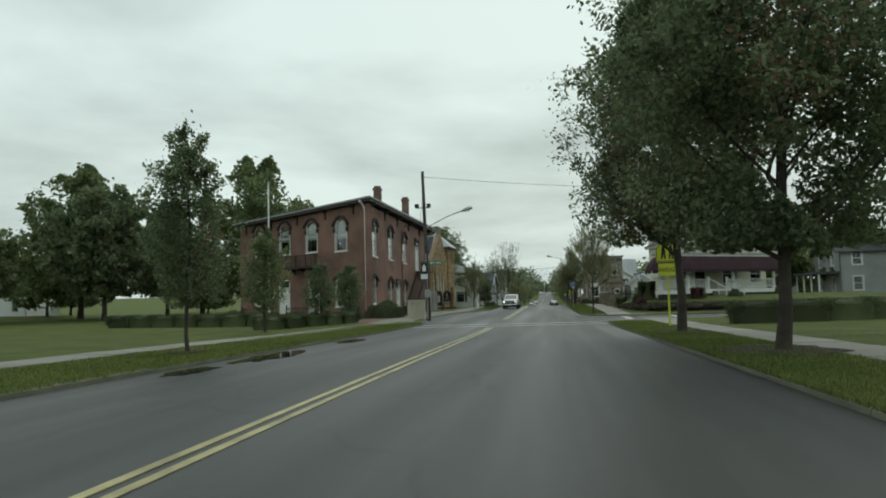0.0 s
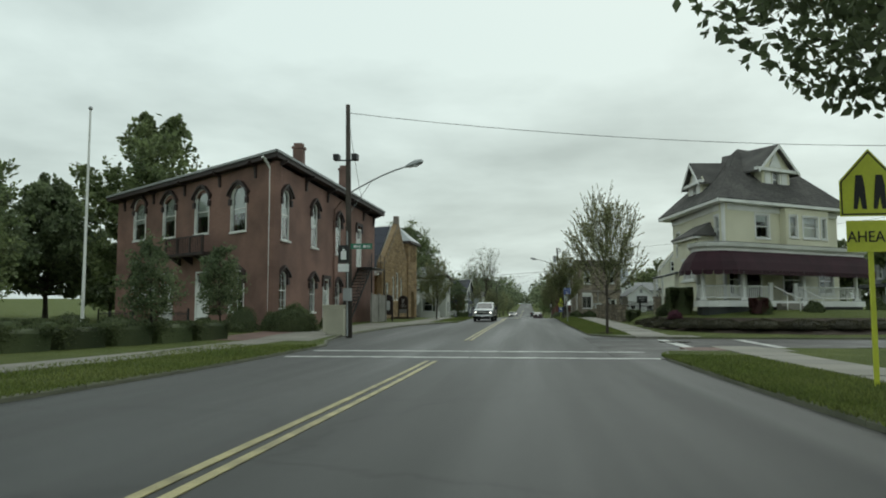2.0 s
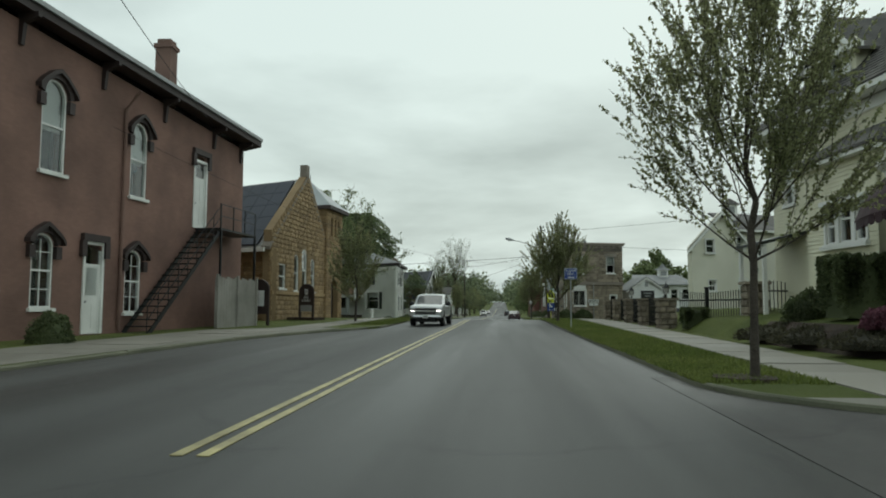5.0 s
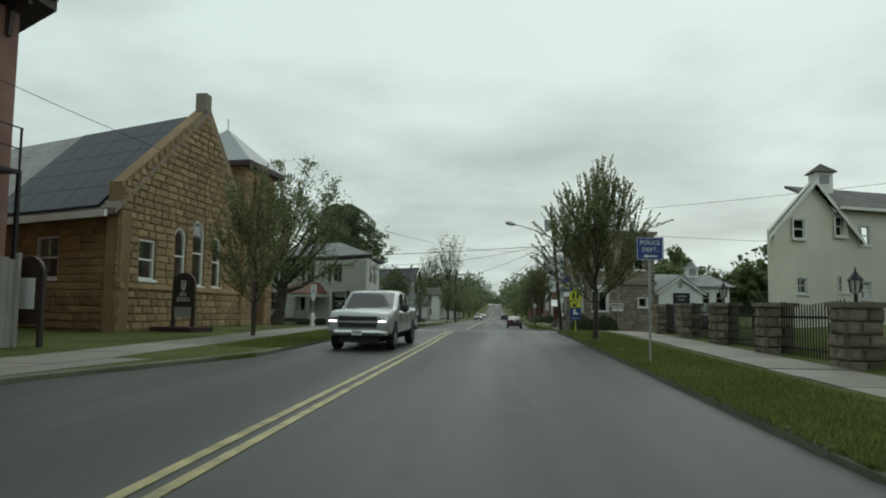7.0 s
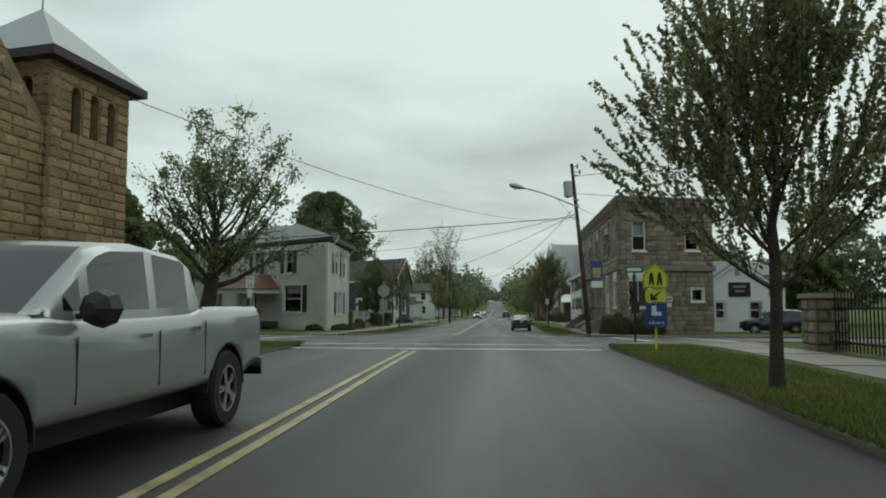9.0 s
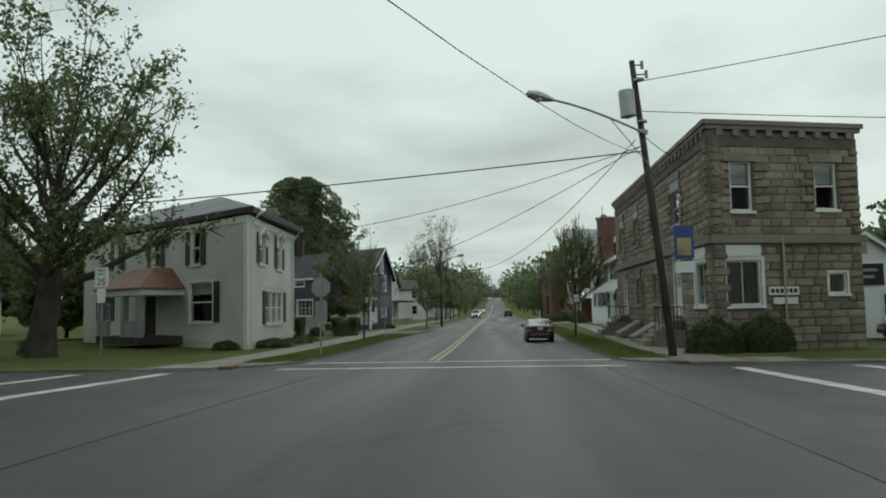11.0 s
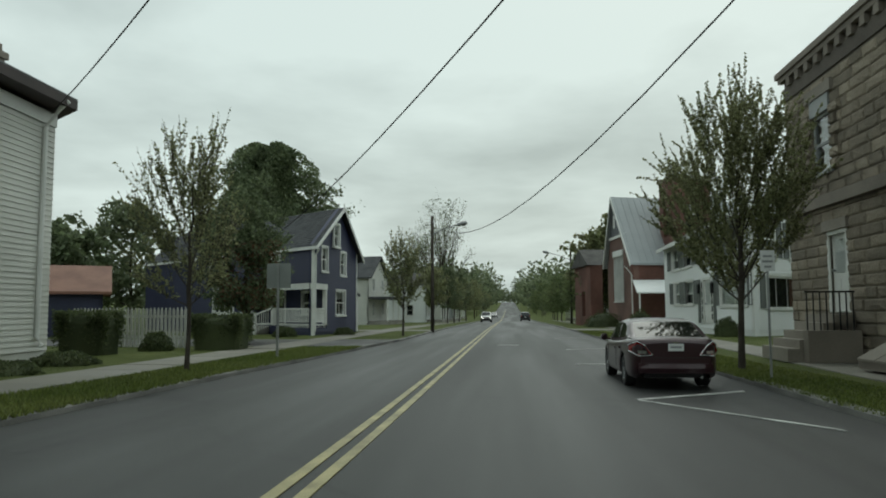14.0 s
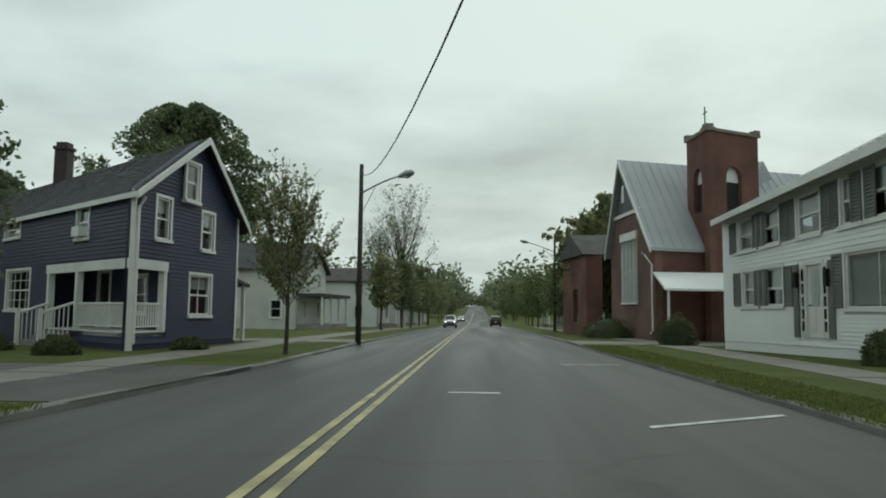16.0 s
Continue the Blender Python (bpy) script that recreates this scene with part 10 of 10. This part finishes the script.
    for y0_, row in ((-h, rows[0]), (h, rows[-1])):
        sg_ = 1 if y0_ > 0 else -1
        bm = bmesh.new()
        prism(bm, [(x_ * 0.995, y_, z_ - 0.004) for x_, y_, z_ in row], (0, sg_ * 0.025, 0))
        part("nose_panel" if sg_ > 0 else "tail_panel", bm, paint_, ob)
    gaps = {"sedan": (-1.05, -0.37, 0.9), "suv": (-1.25, -0.3, 0.9), "pickup": (-1.23, -0.28, 0.95)}[kind]
    car_skin(ob, "body", rows, paint_)
    # shut lines of the doors
    for s in (-1, 1):
        for y in gaps:
            w, t, b = half(y), top(y), sill(y)
            part("door_gap", boxes((s * w - 0.004, s * w + 0.004, y - 0.006, y + 0.006, b + 0.12, t - 0.14)), M_PLASTIC, ob)
    # cabin: pillars and roof in body colour, panes between them
    y0, y1 = rear[0], front_[1]
    cy = sorted({round(y0 + (y1 - y0) * k / 40, 3) for k in range(41)} | {v for p_ in pillars for v in p_} | {rear[1], front_[0]} | set(y_side))
    crow = []
    for y in cy:
        zr, t, w = roof(y), top(y), half(y)
        base_ = w * 0.93
        hgt = max(0.0, zr - t)
        tilt = 0.30 if kind != "pickup" else 0.16
        wt = base_ - tilt * hgt
        pts_ = [(base_, t - 0.03), (base_ - tilt * 0.06, t + min(0.05, hgt * 0.3)), (wt + tilt * 0.1 * min(1, hgt * 4), max(t, zr - 0.085)), (wt * 0.97, max(t, zr - 0.04)), (wt * 0.85, max(t, zr - 0.01)), (wt * 0.42, zr + 0.008), (0.0, zr + 0.014)]
        crow.append([(-a, y, z) for a, z in pts_] + [(a, y, z) for a, z in reversed(pts_[:-1])])

    def which(i, j):
        ym = (cy[i] + cy[i + 1]) / 2
        sd = j == 1 or j == 10
        if sd and y_side[0] < ym < y_side[1] and not any(a <= ym <= b for a, b in pillars):
            k = sum(ym > b for a, b in pillars)
            return "side_window:%d%d" % (k, j)
        if 4 <= j <= 7:
            if front_[0] + 0.05 < ym < front_[1] - 0.03:
                return "windscreen"
            if rear[0] + 0.06 < ym < rear[1] - 0.03:
                return "rear_window"
        return "cabin"
    car_skin(ob, "cabin", crow, paint_, which)
    for s in (-1, 1):
        for a in axles:
            wheel(ob, s * wx, a, wr, 0.23 if kind != "pickup" else 0.27, s)
            bm = bmesh.new()
            n_ = 16
            section_loft(bm, [[(s * (half(a) - d), a + rr * math.cos(q), wr + rr * math.sin(q)) for d, rr in ((0.02, R), (0.02, R + 0.02), (0.36, R + 0.02), (0.36, R))] for q in (math.pi * k / n_ for k in range(n_ + 1))])
            part("wheel_arch", bm, M_PLASTIC, ob)
            part("arch_lining", boxes((s * (half(a) - 0.4) - 0.01, s * (half(a) - 0.4) + 0.01, a - R, a + R, 0.25, wr + R)), M_PLASTIC, ob)
        y, w, t = pillars[2][1] + 0.08, half(0.7), top(0.7)
        bm = bmesh.new()
        tube(bm, ((s * (w + 0.1), y - 0.1, t + 0.07), (s * (w + 0.11), y - 0.07, t + 0.07), (s * (w + 0.12), y + 0.06, t + 0.07), (s * (w + 0.11), y + 0.12, t + 0.07)), (0.06, 0.09, 0.08, 0.03) if kind != "pickup" else (0.1, 0.15, 0.13, 0.05), 8)
        tube(bm, ((s * (w - 0.06), y, t + 0.01), (s * (w + 0.1), y, t + 0.05)), 0.025, 6)
        part("wing_mirror", bm, paint_ if kind != "pickup" else M_PLASTIC, ob)
        for k in (0, 1):
            yh = (gaps[0] + 0.12, gaps[1] + 0.12)[k] + (0.0 if kind != "pickup" else 0.05)
            part("door_handle", boxes((s * half(yh) - 0.02, s * half(yh) + 0.025, yh, yh + 0.2, top(yh) - 0.19, top(yh) - 0.155)), paint_ if kind != "pickup" else M_CHROME, ob)
        # tail lamps
        bm = bmesh.new()
        if kind == "sedan":
            prism(bm, [Vector((s * q, -h + d, z)) for q, d, z in ((0.46, -0.035, 0.72), (0.60, -0.03, 0.90), (0.74, 0.06, 0.985), (0.885, 0.34, 0.90), (0.885, 0.30, 0.80), (0.74, 0.02, 0.70))], (s * 0.012, -0.022, 0))
        else:
            zt = (0.8, 1.1) if kind == "suv" else (0.88, 1.26)
            w = half(-h) - 0.02
            prism(bm, [Vector((s * q, -h + d, z)) for q, d, z in ((w - 0.1, -0.03, zt[0]), (w, 0.0, zt[0]), (w, 0.0, zt[1]), (w - 0.1, -0.03, zt[1]))], (s * 0.012, -0.025, 0))
        tl_ = part("tail_lamp", bm, M_TAIL, ob, "red tail lamp with chrome edge")
        if kind == "sedan":
            bm = bmesh.new()
            tube(bm, [Vector((s * (q + 0.012), -h + d - 0.024, z)) for q, d, z in ((0.46, -0.035, 0.715), (0.60, -0.03, 0.905), (0.745, 0.06, 0.99), (0.895, 0.34, 0.905))], 0.012, 6)
            tube(bm, [Vector((s * (q + 0.012), -h + d - 0.024, z)) for q, d, z in ((0.46, -0.035, 0.715), (0.74, 0.02, 0.70), (0.895, 0.30, 0.795))], 0.014, 6)
            part("chrome_edge", bm, M_CHROME, tl_)
            bm = bmesh.new()
            prism(bm, [Vector((s * q, -h + d - 0.026, z)) for q, d, z in ((0.60, -0.028, 0.74), (0.60, -0.028, 0.80), (0.76, 0.04, 0.81), (0.76, 0.04, 0.74))], (0, -0.008, 0))
            part("reversing_lens", bm, M_CHROME, tl_)
        # head lamps
        zl = {"sedan": (0.56, 0.68), "suv": (0.72, 0.88), "pickup": (0.9, 1.03)}[kind]
        w = half(h)
        bm = bmesh.new()
        prism(bm, [Vector((s * q, h + d, z)) for q, d, z in ((w - 0.26, 0.02, zl[0]), (w + 0.02, -0.04, zl[0]), (w + 0.06, -0.1, zl[1]), (w - 0.22, 0.0, zl[1]))], (0, 0.03, 0))
        hl = part("headlamp", bm, M_CHROME, ob)
        if lit:
            part("lit_bulb", boxes((s * (w - 0.12) - 0.12, s * (w - 0.12) + 0.12, h + 0.03, h + 0.055, zl[0] - 0.012, zl[0] + 0.016)), M_HEAD, hl)
    zb = {"sedan": (0.34, 0.56), "suv": (0.42, 0.62), "pickup": (0.46, 0.66)}[kind]
    bp = paint_ if kind == "sedan" else M_PLASTIC if kind == "suv" else M_CHROME
    for y, sg_ in ((-h, -1), (h, 1)):
        bm = bmesh.new()
        w = half(y)
        section_loft(bm, [[(q, y + sg_ * d, z) for d, z in ((-0.05, zb[0]), (0.06 * c, zb[0] + 0.02), (0.085 * c, (zb[0] + zb[1]) / 2), (0.06 * c, zb[1] - 0.02), (-0.05, zb[1]))]
                          for q, c in ((-w - 0.04, 0.2), (-w * 0.8, 0.9), (0.0, 1.1), (w * 0.8, 0.9), (w + 0.04, 0.2))])
        part("front_bumper" if sg_ > 0 else "rear_bumper", bm, bp, ob, smooth=False)
    zp_ = {"sedan": 0.80, "suv": 0.72, "pickup": 0.48}[kind]
    yb_ = -h if kind != "pickup" else h
    sg_ = -1 if kind != "pickup" else 1
    e0, e1 = sorted((yb_ + sg_ * 0.045, yb_ + sg_ * (0.055 if kind != "pickup" else 0.105)))
    npl = part("number_plate", boxes((-0.155, 0.155, e0, e1, zp_, zp_ + 0.15)), M_SIGNWHITE, ob)
    f0, f1 = sorted((yb_ + sg_ * (0.055 if kind != "pickup" else 0.105), yb_ + sg_ * (0.058 if kind != "pickup" else 0.108)))
    part("lettering_bar", boxes((-0.11, 0.11, f0, f1, zp_ + 0.055, zp_ + 0.1)), M_STEEL, npl)
    zg_ = {"sedan": (0.5, 0.62), "suv": (0.66, 0.86), "pickup": (0.68, 1.06)}[kind]
    gw_ = half(h) - 0.28
    gr = part("grille", boxes((-gw_, gw_, h - 0.02, h + 0.045, *zg_)), M_PLASTIC, ob)
    for z, e in (((0.885, 0.035), (1.05, 0.016), (0.69, 0.014)) if kind == "pickup" else [(zg_[0] + (zg_[1] - zg_[0]) * q, 0.018) for q in (0.25, 0.75)]):
        part("grille_bar", boxes((-gw_, gw_, h + 0.045, h + 0.065, z - e, z + e)), M_CHROME, gr)
    part("underbody", boxes((-0.62, 0.62, -h + 0.2, h - 0.2, 0.24, 0.45)), M_PLASTIC, ob)
    if kind == "sedan":
        part("boot_lid_gap", boxes((-0.58, 0.58, -h - 0.035, -h - 0.028, 0.655, 0.665)), M_PLASTIC, ob)
        part("boot_badge", boxes((-0.06, 0.06, -h - 0.04, -h - 0.03, 0.955, 0.985)), M_CHROME, ob)
        part("exhaust", rod((0.5, -h + 0.1, 0.27), (0.5, -h - 0.03, 0.27), r=0.03), M_CHROME, ob)
    return ob


def place(ob, x, y, yaw=0.0, z=None, size=0.88):
    slope = math.degrees(math.atan2(level(y + 2) - level(y - 2), 4))
    if abs(yaw) > 90:
        slope = -slope
    ob.matrix_basis = pose(x, y, level(y) + 0.004 if z is None else z, slope, 0, yaw) @ Matrix.Scale(size, 4)
    return ob


place(make_car("dark maroon four-door sedan parked at the kerb", M_MAROON), 0.92, 127.9, 0, size=0.76)
place(make_car("silver extended-cab pickup truck with lit headlamps", M_SILVER, "pickup", "pickup_truck", True, "pickup truck"), -3.95, 78.9, 178, size=0.8)
place(make_car("dark four-wheel-drive car coming along the road with lit headlamps", M_WHITECAR, "suv", "car", True), -4.9, 221, 180)
place(make_car("dark car standing at the far kerb", M_DKCAR, "suv", "car"), 1.0, 236, 0)
place(make_car("navy car parked beside the stone building", M_NAVYCAR, "suv", "car"), 16.5, 121.5, 75)
place(make_car("small dark oncoming car with lit headlamps", M_DKCAR, "sedan", "car", True), -5.0, 285, 180)
